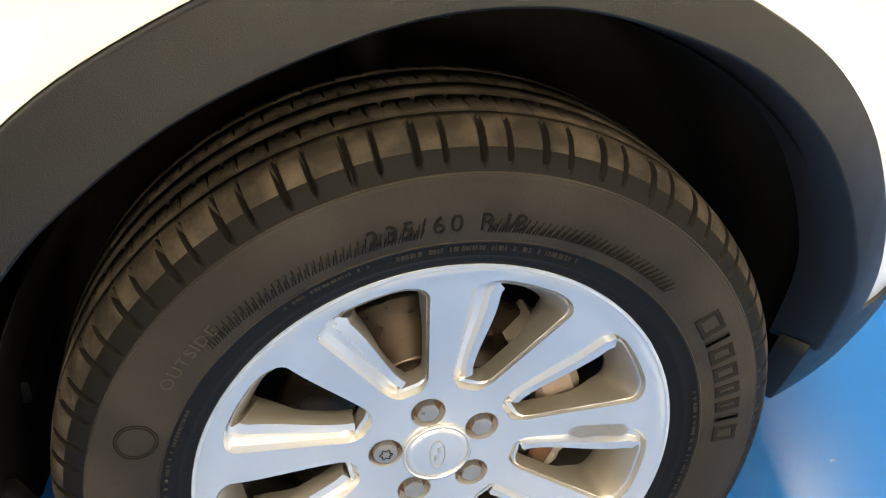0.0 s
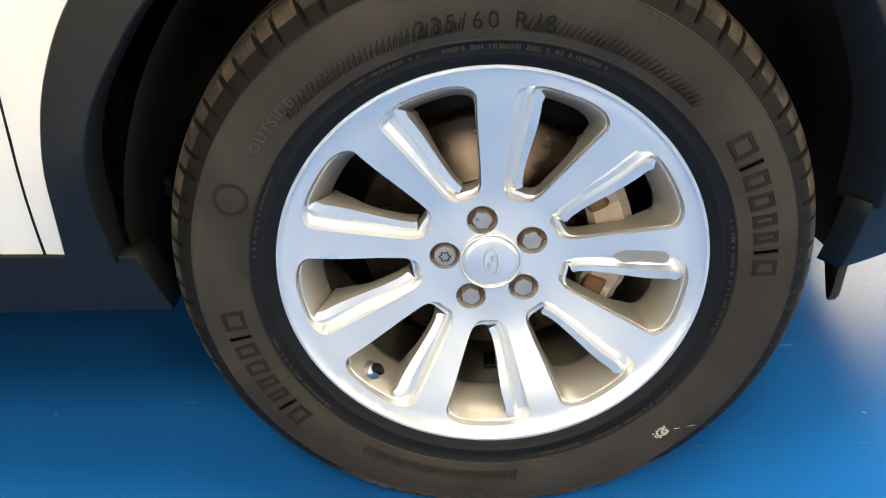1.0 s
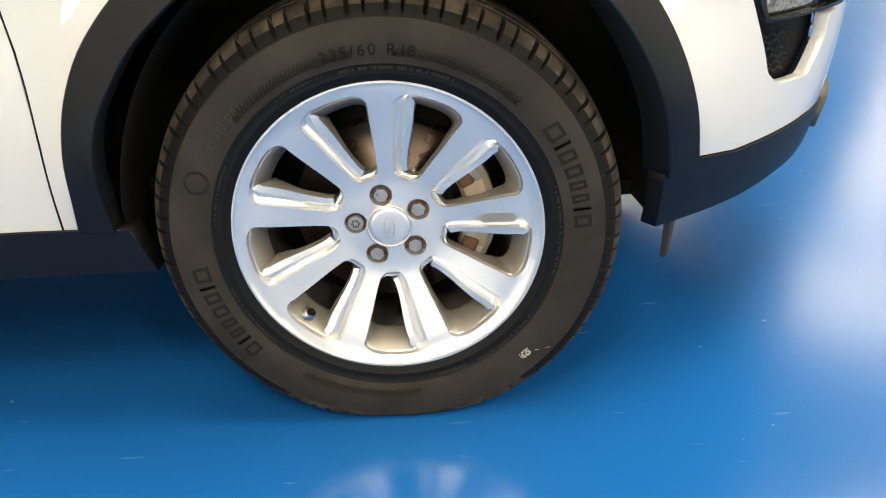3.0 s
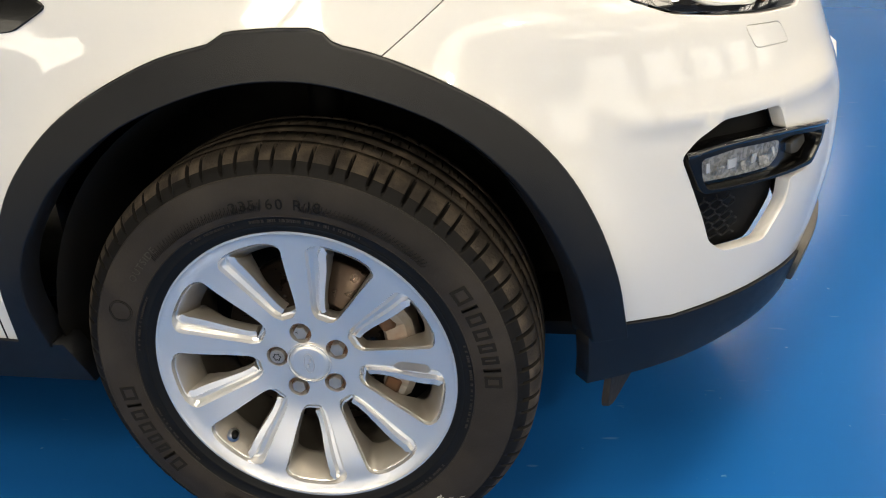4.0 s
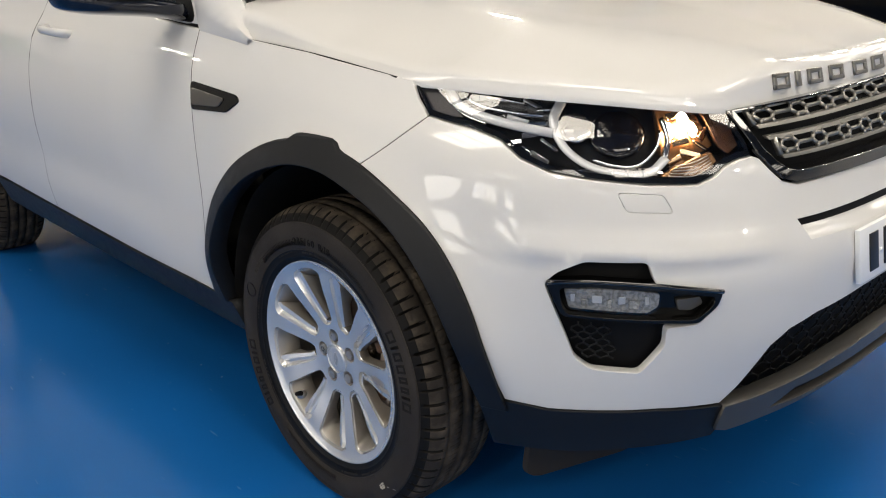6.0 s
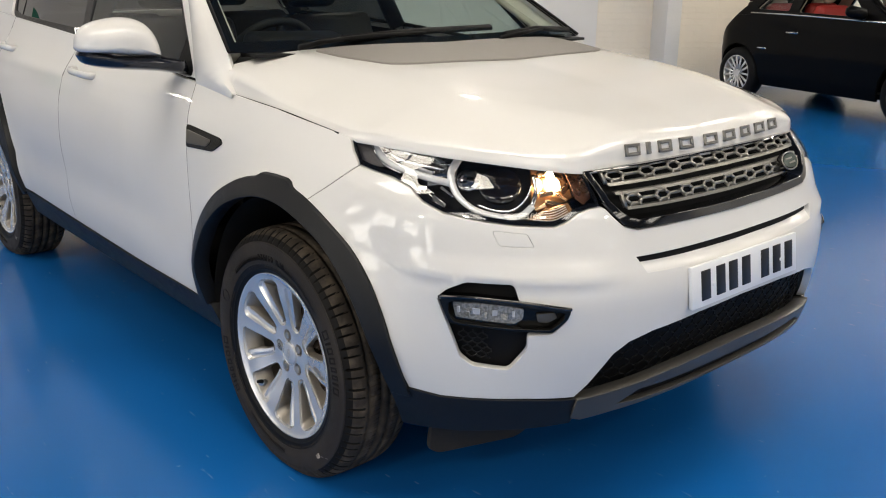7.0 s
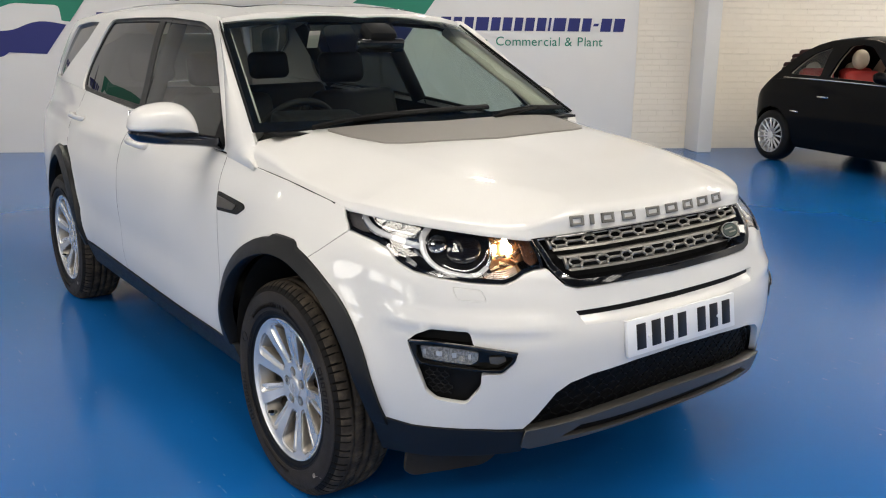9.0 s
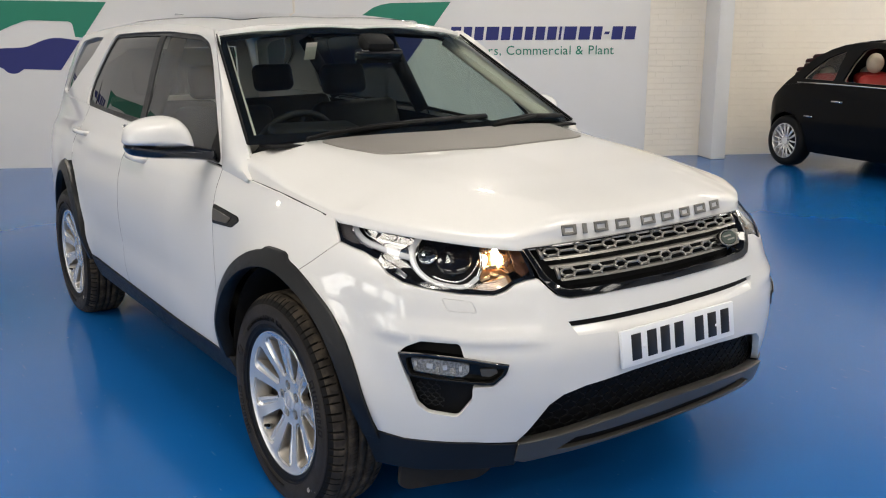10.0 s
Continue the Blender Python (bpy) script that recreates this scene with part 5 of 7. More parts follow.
def brakes(x, s):
    """Disc, hat, hub and caliper, which stay with the car."""
    m = pose(x, s * TRACK, HUB_Z, 0, 0, STEER if x > -1 else 0) @ (Matrix() if s < 0 else Matrix.Rotation(math.pi, 4, "Z"))

    def put(ob):
        ob.matrix_basis = m
        return ob
    d = put(part("brake_disc", lathe([(0.0001, 0.028), (0.064, 0.028), (0.074, 0.024), (0.078, 0.008), (0.080, 0.004), (0.156, 0.004), (0.158, -0.001), (0.158, -0.02), (0.156, -0.024), (0.09, -0.024)], 80), DISC, suv, "worn brake disc with a rusty hat"))
    cal = bmesh.new()
    rows = []
    for k in range(22):
        t = radians(-36 + 4.0 * k)
        e = 1.0 if 2 <= k <= 19 else 0.75
        n = 0.004 * math.sin(k * 1.7)
        rows.append([cal.verts.new(wp(0.147 + e * a * 1.5, t, 0.006 + e * b + n)) for a, b in ((-0.017, -0.024), (0.014, -0.024), (0.017, -0.018), (0.017, 0.018), (0.010, 0.028), (-0.012, 0.028), (-0.017, 0.020))])
    for p, q in zip(rows, rows[1:]):
        bridge(cal, p, q)
    cal.faces.new(rows[0])
    cal.faces.new(rows[-1])
    bmesh.ops.recalc_face_normals(cal, faces=cal.faces)
    c = put(part("brake_caliper", cal, CALIPER, suv, "grey caliper with rust stains"))
    for t in (-24, 0, 26):
        bm = box(0.026, 0.014, 0.030, Matrix.Translation(wp(0.138, radians(t), 0.032)) @ Matrix.Rotation(-radians(t), 4, "Y"), 0.004, 1)
        part("caliper_rib", bm, RUST, c)
    put(part("dust_shield", lathe([(0.06, -0.045), (0.15, -0.045), (0.172, -0.060), (0.218, -0.075)], 60), MATBLACK, suv))
    put(part("hub_carrier", lathe([(0.0001, -0.05), (0.05, -0.05), (0.06, -0.09), (0.0001, -0.10)], 24), RUST, suv))


fw = build_wheel("front_wheel", "silver nine-spoke alloy wheel with a dusty black tyre")
fw.parent = suv
fw.matrix_basis = pose(0, -TRACK, HUB_Z, 0, 0, STEER)
for x, s in ((REAR_X, -1), (0, 1), (REAR_X, 1)):
    w = copy_thing(fw, pose(x, s * TRACK, HUB_Z, 0, 0, STEER if x > -1 else 0) @ (Matrix() if s < 0 else Matrix.Rotation(math.pi, 4, "Z")))
    w.name = "rear_wheel" if x < -1 else "front_wheel"
    if x < -1:
        for o in list(w.children_recursive):
            if o.name.startswith(("size_marking", "side_marking")):
                bpy.data.objects.remove(o)
for w in [o for o in suv.children if o.name.startswith(("front_wheel", "rear_wheel"))]:
    for k in ("category", "group", "kind"):
        if k in w:
            del w[k]
for x in (0, REAR_X):
    for s in (-1, 1):
        brakes(x, s)

# wing vent
vent = rounded(sides([(-0.532, 0.966), (-0.315, 0.950), (-0.297, 0.936), (-0.352, 0.905), (-0.520, 0.896)]), 0.012, 3)
va, vb = panel("wing_vent", vent, TRIMBLACK, out=0.004, depth=0.008, gap=0, edge=0.002, step=0.02, label="black wing vent with a satin metal blade")
blade = rounded(sides([(-0.523, 0.951), (-0.362, 0.938), (-0.386, 0.916), (-0.513, 0.909)]), 0.008, 3)
for v, f in ((va, on(0.008)[0]), (vb, on(0.008)[1])):
    part("vent_blade", skin(blade, f, 0.02, depth=0.006, gap=0, edge=0.002), VENTGREY, v, "satin metal blade")

# doors: lower skins, handles, sill
BELT = soften(lerp_table([(-4.0, 1.245), (-3.4, 1.238), (-2.68, 1.215), (-1.61, 1.170), (-0.563, 1.090), (0, 1.05)]), -4, 0, 0.1)
front_door = [(x - 0.001, z) for x, z in DOOR_EDGE] + [(-0.9, BELT(-0.9)), (-1.3, BELT(-1.3)), (-1.62, BELT(-1.62)), (-1.625, 0.9), (-1.61, 0.6), (-1.60, 0.43), (-1.0, 0.415)]
rear_door = [(-1.60, 0.43), (-1.61, 0.6), (-1.625, 0.9), (-1.62, BELT(-1.62)), (-2.0, BELT(-2.0)), (-2.58, BELT(-2.58)), (-2.60, 1.05), (-2.55, 0.92), (-2.45, 0.86), (-2.36, 0.76), (-2.27, 0.62), (-2.255, 0.445)]
quarter = [(-2.58, BELT(-2.58)), (-2.60, 1.05), (-2.55, 0.92), (-2.66, 0.905), (-2.78, 0.905), (-2.90, 0.885), (-3.03, 0.83), (-3.13, 0.74), (-3.21, 0.60), (-3.25, 0.45), (-3.45, 0.45), (-3.66, 0.5), (-3.72, 0.9), (-3.71, 1.15), (-3.70, BELT(-3.4)), (-3.0, BELT(-3.0))]
doors = panel("front_door", [(x, z) for x, z in front_door], label="white front door", step=0.04)
panel("rear_door", rear_door, label="white rear door", step=0.04)
panel("rear_quarter", quarter, label="white rear quarter panel", step=0.05)
sill = [(-0.47, 0.408), (-1.0, 0.412), (-1.6, 0.426), (-2.25, 0.44), (-2.24, 0.33), (-1.6, 0.325), (-1.0, 0.32), (-0.38, 0.315), (-0.40, 0.405)]
panel("sill", sill, CLAD, out=0.006, depth=0.05, step=0.05, label="dark grey plastic sill")
for s in (-1, 1):
    for x, z in ((-1.40, 1.046), (-2.46, 1.078)):
        w = side_w(x, z)
        h = part("door_handle", tube([(x + 0.095, s * (w - 0.004), z - 0.002), (x + 0.085, s * (w + 0.022), z), (x + 0.04, s * (w + 0.034), z + 0.004), (x - 0.06, s * (w + 0.034), z + 0.006), (x - 0.09, s * (w + 0.022), z + 0.006), (x - 0.10, s * (w - 0.004), z + 0.005)], 0.016, 10, flat=0.7), PAINT, suv, "white door handle")

# dark strips added behind the joints between panels, in place of the gaps' shade
def seal(line, f, r=0.0032):
    part("panel_seal", tube([f(-0.0028)(ux(x, z), z) for x, z in curve(line, 0.03)], r, 6), MATBLACK, suv)


for f in ((lambda o: on(o)[0]), (lambda o: on(o)[1])):
    seal(DOOR_EDGE, f)
    seal([(-1.60, 0.43), (-1.61, 0.6), (-1.625, 0.9), (-1.62, BELT(-1.62))], f)
    seal([(-2.58, BELT(-2.58)), (-2.60, 1.05), (-2.55, 0.92)], f)
    part("panel_seal", tube([f(-0.0045)(*p) for p in resample(sides([SEAM]) + lamps([LAMP_LOW[0]]), 0.02)[:8]], 0.0022, 6), MATBLACK, suv)
for s in (-1, 1):
    part("bonnet_seal", tube([(x - 0.001, s * (abs(y) + 0.0005), z - 0.0045) for x, y, z in edge_line[:len(edge_line) // 2] if x < 0.19], 0.0031, 6), MATBLACK, suv)

# glasshouse: frames and panes on the upper flank
A_FRONT = [(-0.563, 1.098), (-0.65, 1.19), (-0.78, 1.335), (-0.93, 1.475), (-1.02, 1.552), (-1.10, 1.60)]
ROOFLINE = [(-1.10, 1.60), (-1.4, 1.628), (-1.8, 1.645), (-2.3, 1.65), (-2.8, 1.64), (-3.2, 1.625), (-3.50, 1.60)]
WIN_F = [(-0.70, 1.108), (-0.715, 1.19), (-0.83, 1.305), (-1.0, 1.455), (-1.12, 1.535), (-1.25, 1.565), (-1.755, 1.588), (-1.60, BELT(-1.6) + 0.02), (-1.2, BELT(-1.2) + 0.015)]
WIN_R = [(-1.665, BELT(-1.68) + 0.02), (-1.82, 1.589), (-2.1, 1.59), (-2.565, 1.585), (-2.61, 1.52), (-2.65, 1.44), (-2.695, 1.355), (-2.705, 1.285), (-2.67, 1.235), (-2.59, 1.222)]
WIN_Q = rounded([(-2.84, 1.585), (-3.09, 1.588), (-3.36, 1.565), (-3.45, 1.44), (-3.55, 1.265), (-3.36, 1.245), (-3.10, 1.39), (-2.92, 1.49)], 0.03, 3)
frame_poly = A_FRONT + ROOFLINE[1:] + [(-3.63, 1.32), (-3.70, BELT(-3.4)), (-3.0, BELT(-3.0)), (-2.3, BELT(-2.3)), (-1.6, BELT(-1.6)), (-1.0, BELT(-1.0))]
DLO = rounded([(-0.585, 1.098), (-0.675, 1.19), (-0.82, 1.325), (-0.98, 1.47), (-1.10, 1.548), (-1.25, 1.582), (-1.7, 1.604), (-2.15, 1.605), (-2.59, 1.598), (-2.63, 1.53), (-2.67, 1.447), (-2.715, 1.364), (-2.73, 1.28), (-2.69, 1.222), (-2.60, 1.207), (-1.6, BELT(-1.6) + 0.003), (-1.0, BELT(-1.0) + 0.003)], 0.05, 4)
panel("upper_body", frame_poly, PAINT, step=0.05, holes=[DLO, WIN_Q], depth=0.03, label="white pillars and roof edge")
panel("window_surround", DLO, CLAD, out=-0.012, step=0.05, holes=[WIN_F, WIN_R], depth=0.01, gap=-0.004, label="black window surround")
for nm, poly, mt, lb in (("front_window", WIN_F, SIDEGLASS, "clear front door window"), ("rear_window", WIN_R, DARKGLASS, "tinted rear door window"), ("quarter_window", WIN_Q, DARKGLASS, "tinted rear quarter window")):
    for f in on(-0.016)[:2]:
        bm = skin(poly, f, 0.05, depth=0, gap=-0.006)
        lay = bm.verts.layers.float_vector["n"]
        for v in bm.verts:
            v[lay] = Vector((v[lay].x, v[lay].y, v[lay].z * (0.50 + 0.85 * smooth(1.22, 1.60, v.co.z)))).normalized()
        part(nm, bm, mt, suv, lb)

# windscreen and its pillars
WS_B, WS_T = (-0.425, 0.795, 1.188), (-1.065, 0.635, 1.578)


def screen(s, t, out=0.0):
    """s from -1 (right) to 1, t from the cowl to the roof."""
    y = s * (WS_B[1] + (WS_T[1] - WS_B[1]) * t)
    x = WS_B[0] + (WS_T[0] - WS_B[0]) * t + (0.115 - 0.02 * t) * (1 - abs(s) ** 2.4)
    z = WS_B[2] + (WS_T[2] - WS_B[2]) * t + (0.012 + 0.045 * t) * (1 - abs(s) ** 2.2)
    return (x + out * 0.5, y, z + out * 0.8)


ws = [(-1, 0), (-0.5, 0), (0, 0), (0.5, 0), (1, 0), (1, 0.5), (1, 1), (0.5, 1), (0, 1), (-0.5, 1), (-1, 1), (-1, 0.5)]
part("windscreen", skin(offset(ws, -0.01), screen, 0.08, depth=0, gap=0, edge=0), SCREEN, suv, "clear green-tinted windscreen")
part("windscreen_edge", skin(ws, lambda s, t, o=0.0: screen(s, t, o - 0.004), 0.08, [[(-0.955, 0.075), (0.955, 0.075), (0.945, 0.93), (-0.945, 0.93)]], depth=0.0, gap=0, edge=0, edgestep=0.06), GLOSSBLACK, suv, "black windscreen border")
PILLAR_X = lerp_table([(0, -0.563), (0.12, -0.62), (0.2, -0.652), (0.45, -0.785), (0.7, -0.93), (0.88, -1.02), (1.0, -1.10)])
PILLAR_Z = lerp_table([(0, 1.098), (0.12, 1.155), (0.2, 1.192), (0.45, 1.338), (0.7, 1.476), (0.88, 1.555), (1.0, 1.60)])
for s in (-1, 1):
    bm = bmesh.new()
    rows = []
    for k in range(20):
        # the outer edge follows the door frame
        t = max(0, (k - 5) / 14)
        a = Vector(screen(s, t, 0.002))
        foot = min(1, k / 5)
        a = Vector((-0.335, s * 0.808, 1.068)).lerp(a, foot) if foot < 1 else a
        xo = PILLAR_X(t) + 0.235 * (1 - foot)
        zo = PILLAR_Z(t) - 0.024 * (1 - foot) - 0.013 * smooth(0.25, 0.0, t)
        o = Vector(body(xo, zo))
        o.y = abs(o.y) * s
        m = (a + o) / 2 + Vector((0.018, s * 0.018, 0.012))
        rows.append([bm.verts.new(p) for p in (a + Vector((-0.012, -s * 0.02, -0.016)), a, a.lerp(m, 0.6), m, m.lerp(o, 0.5) + Vector((0, s * 0.004, 0.003)), o, o + Vector((0, -s * 0.02, -0.004)))])
    for a, b in zip(rows, rows[1:]):
        bridge(bm, a, b, closed=False)
    bmesh.ops.recalc_face_normals(bm, faces=bm.faces)
    part("windscreen_pillar", bm, PAINT, suv, "white windscreen pillar", sharp=50)
    part("pillar_seal", tube([screen(s * 0.995, k / 10, 0.004) for k in range(11)], 0.006, 6), MATBLACK, suv)
    part("pillar_trim", tube([Vector(screen(s * 0.99, k / 10)) + Vector((-0.06, -s * 0.035, -0.02)) for k in range(11)], 0.035, 8, flat=0.6), CREAM, suv, "cream inner pillar trim")

# roof
ROOF_C = lerp_table([(-3.75, 1.625), (-3.4, 1.668), (-3.0, 1.700), (-2.5, 1.718), (-2.0, 1.718), (-1.5, 1.700), (-1.2, 1.672), (-0.95, 1.628)])
ROOF_E = lerp_table([(x, z) for x, z in ROOFLINE[::-1]])


def roof_half(x):
    return side_w(x, ROOF_E(x)) + 0.003


def roof(x, y, out=0.0):
    e = min(ROOF_E(x), 1.652) - 0.001
    return (x, y, ROOF_C(x) - (ROOF_C(x) - e) * (abs(y) / roof_half(x)) ** 3.2 + out)


roof_side = [(x, roof_half(x)) for x in (-1.06, -1.2, -1.4, -1.7, -2.0, -2.4, -2.8, -3.1, -3.3, -3.5)]
roof_poly = [(-0.985, -0.4), (-0.955, 0), (-0.985, 0.4)] + roof_side + [(-3.60, 0.35), (-3.62, 0), (-3.60, -0.35)] + [(x, -y) for x, y in roof_side[::-1]]
glass_roof = rounded([(-1.22, -0.46), (-1.22, 0.46), (-2.75, 0.45), (-2.75, -0.45)], 0.05)
part("roof", skin(roof_poly, roof, 0.06, [glass_roof], depth=0.02), PAINT, suv, "white roof")
part("roof_glass", skin(glass_roof, lambda x, y, o=0.0: roof(x, y, o + 0.003), 0.06, depth=0.01), GLOSSBLACK, suv, "black glass roof panel")
part("roof_trim", skin([(-1.02, -0.5), (-0.975, 0), (-1.02, 0.5), (-1.10, 0.5), (-1.06, 0), (-1.10, -0.5)], lambda x, y, o=0.0: roof(x, y, o + 0.002), 0.06, depth=0.004), PAINT, suv)
bm = tube([Vector(roof(-3.15, 0.0)) + Vector((0, 0, -0.01)), Vector(roof(-3.15, 0)) + Vector((-0.03, 0, 0.035)), Vector(roof(-3.15, 0)) + Vector((-0.16, 0, 0.055))], lambda f: 0.028 - 0.016 * f, 10)
part("roof_aerial", bm, GLOSSBLACK, suv, "black aerial fin")

# tail
tail = [(-0.70, 0.45), (0.70, 0.45), (0.72, 0.8), (0.70, 1.1), (0.64, 1.3), (0.52, 1.58), (0.40, 1.645), (-0.40, 1.645), (-0.52, 1.58), (-0.64, 1.3), (-0.70, 1.1), (-0.72, 0.8)]
tail_x = lambda y, z: -3.72 + 0.25 * smooth(1.0, 1.7, z) + 0.10 * (abs(y) / 0.8) ** 3
part("tailgate", skin(tail, lambda y, z, o=0.0: (tail_x(y, z) - o, y, z), 0.08, [[(-0.54, 1.2), (0.54, 1.2), (0.46, 1.53), (-0.46, 1.53)]], depth=0.02), PAINT, suv, "white tailgate")
part("rear_screen", skin([(-0.54, 1.2), (0.54, 1.2), (0.46, 1.53), (-0.46, 1.53)], lambda y, z, o=0.0: (tail_x(y, z) - o, y, z), 0.1, depth=0), DARKGLASS, suv, "tinted rear screen")
part("rear_bumper", box(0.22, 1.46, 0.24, pose(-3.63, 0, 0.47), 0.05, 3), CLAD, suv, "dark grey rear bumper")
for s in (-1, 1):
    part("tail_lamp", box(0.08, 0.10, 0.18, pose(-3.68, s * 0.62, 1.06), 0.02, 3), REDLENS, suv, "red tail lamp")

# mirrors
def dome(outline, centre, x0, deep, s):
    """A shell bulging forwards from an outline of (y, z)."""
    bm = bmesh.new()
    o = curve(outline + outline[:1], 0.012)[:-1]
    rows = [[bm.verts.new((x0 - 0.03, s * (centre[0] + (y - centre[0]) * 0.97), centre[1] + (z - centre[1]) * 0.97)) for y, z in o]]
    for k in range(13):
        g = math.pi / 2 * k / 13
        e = math.cos(g) ** 0.62
        rows.append([bm.verts.new((x0 + deep * math.sin(g), s * (centre[0] + (y - centre[0]) * e), centre[1] + (z - centre[1]) * e)) for y, z in o])
    for a, b in zip(rows, rows[1:]):
        bridge(bm, a, b)
    bm.faces.new(rows[0])
    bm.faces.new(rows[-1])
    bmesh.ops.recalc_face_normals(bm, faces=bm.faces)
    return bm


for s in (-1, 1):
    cap = [(0.904, 1.166), (0.912, 1.205), (0.930, 1.243), (0.961, 1.272), (1.006, 1.285), (1.056, 1.283), (1.101, 1.272), (1.133, 1.255), (1.148, 1.232), (1.153, 1.208), (1.150, 1.189), (1.086, 1.180), (1.006, 1.172)]
    mir = part("door_mirror", dome(cap, (1.026, 1.205), -0.67, 0.095, s), PAINT, suv, "white door mirror on a gloss black foot", sharp=60)
    foot = [(0.821, 1.148), (0.906, 1.164), (1.006, 1.170), (1.086, 1.178), (1.148, 1.187), (1.146, 1.165), (1.131, 1.150), (1.086, 1.138), (1.036, 1.131), (0.936, 1.121), (0.821, 1.108)]
    part("mirror_foot", dome(foot, (0.986, 1.150), -0.672, 0.085, s), NAVYBLACK, mir, "gloss black lower mirror shell")
    part("mirror_glass", box(0.004, 0.2, 0.085, pose(-0.702, s * 1.04, 1.215), 0.002), CHROME, mir)
    if s > 0:
        swing = Matrix.Translation((-0.68, 0.875, 0)) @ Matrix.Rotation(radians(72), 4, "Z") @ Matrix.Translation((0.68, -0.875, 0))
        for o in [mir] + list(mir.children):
            o.data.transform(swing)
    part("mirror_corner", skin([(-0.598, 1.104), (-0.655, 1.163), (-0.722, 1.225), (-0.735, 1.112)], lambda x, z, o=0.0, s=s: (x, s * (side_w(x, z) + o - 0.006), z), 0.03, depth=0.01, gap=0), MATBLACK, mir)

part("underbody", box(4.1, 1.28, 0.03, pose(-1.45, 0, 0.31), 0.005), MATBLACK, suv, "black underbody")
for s in (-1, 1):
    part("floor_side", box(1.62, 0.22, 0.03, pose(-1.37, s * 0.75, 0.325), 0.005), MATBLACK, suv)

# wipers
for pts in (([(-0.33, -0.60, 1.205), (-0.345, -0.50, 1.220), (-0.365, -0.30, 1.235), (-0.38, -0.05, 1.242)], [(-0.355, -0.42, 1.228), (-0.385, -0.10, 1.246), (-0.40, 0.28, 1.246)]), ([(-0.315, 0.25, 1.212), (-0.335, 0.40, 1.224), (-0.36, 0.52, 1.232)], [(-0.34, 0.30, 1.222), (-0.37, 0.5, 1.232), (-0.41, 0.72, 1.215)])):
    wroot = part("wiper_arm", tube(pts[0], lambda f: 0.013 - 0.006 * f, 8, flat=0.6), MATBLACK, suv, "black wiper arm and blade")
    part("wiper_blade", tube(pts[1], 0.008, 6, flat=1.6), MATBLACK, wroot)
part("cowl", skin([(-0.34, -0.74), (-0.30, 0), (-0.34, 0.74), (-0.44, 0.74), (-0.40, 0), (-0.44, -0.74)], lambda x, y, o=0.0: (x, y, 1.186 + o), 0.08, depth=0.01, gap=0), MATBLACK, suv, "black plastic cowl")

# cabin
def seat(x, y, w, back, parent):
    root = part("seat", box(0.50, w, 0.16, pose(x, y, 0.66, 0, -6, 0), 0.05, 3), SEATCLOTH, parent, "black leather seat")
    part("backrest", box(0.13, w, back, pose(x - 0.31, y, 0.66 + back / 2, 0, -18, 0), 0.05, 3), SEATCLOTH, root)
    part("headrest", box(0.09, min(w, 0.26), 0.17, pose(x - 0.31 - 0.20, y, 0.66 + back + 0.10, 0, -14, 0), 0.04, 3), SEATCLOTH, root)


for y in (-0.37, 0.37):
    seat(-1.28, y, 0.50, 0.60, suv)
    seat(-2.18, y, 0.62, 0.58, suv)
dash = bmesh.new()
rows = []
for x, z in ((-0.42, 1.165), (-0.55, 1.18), (-0.68, 1.17), (-0.78, 1.10), (-0.80, 0.95), (-0.72, 0.7)):
    rows.append([dash.verts.new((x + 0.05 * (1 - (y / 0.75) ** 2), y, z - 0.03 * (abs(y) / 0.75) ** 3)) for y in np.linspace(-0.75, 0.75, 13)])
for a, b in zip(rows, rows[1:]):
    bridge(dash, a, b, closed=False)
dashboard = part("dashboard", dash, CABIN, suv, "dark dashboard", sharp=60)
part("instrument_hood", box(0.16, 0.38, 0.07, pose(-0.70, -0.37, 1.19, 0, 10, 0), 0.03, 3), CABIN, dashboard)
wm = pose(-0.90, -0.37, 1.10, 0, -62, 0)
steer = part("steering_wheel", tube([wm @ Vector((0.185 * math.cos(t), 0.185 * math.sin(t), 0)) for t in (2 * math.pi * k / 36 for k in range(36))], 0.016, 10, True), CABIN, suv, "black steering wheel")
part("steering_hub", box(0.16, 0.17, 0.05, wm, 0.02, 2), CABIN, steer)
for a in (0, 180, 270):
    part("steering_spoke", tube([wm @ Vector((0, 0, 0)), wm @ Vector((0.18 * math.cos(radians(a + 90)), 0.18 * math.sin(radians(a + 90)), 0))], 0.014, 6), CABIN, steer)
part("cabin_floor", box(3.2, 1.5, 0.03, pose(-2.0, 0, 0.42), 0.005), CABIN, suv)
part("bulkhead", box(0.03, 1.5, 0.7, pose(-0.45, 0, 0.75), 0.005), MATBLACK, suv)
part("headlining", skin([(-1.1, -0.52), (-1.1, 0.52), (-3.4, 0.5), (-3.4, -0.5)], lambda x, y, o=0.0: tuple(Vector(roof(x, y)) + Vector((0, 0, -0.035 + o))), 0.1, depth=0), CABIN, suv, "dark headlining")
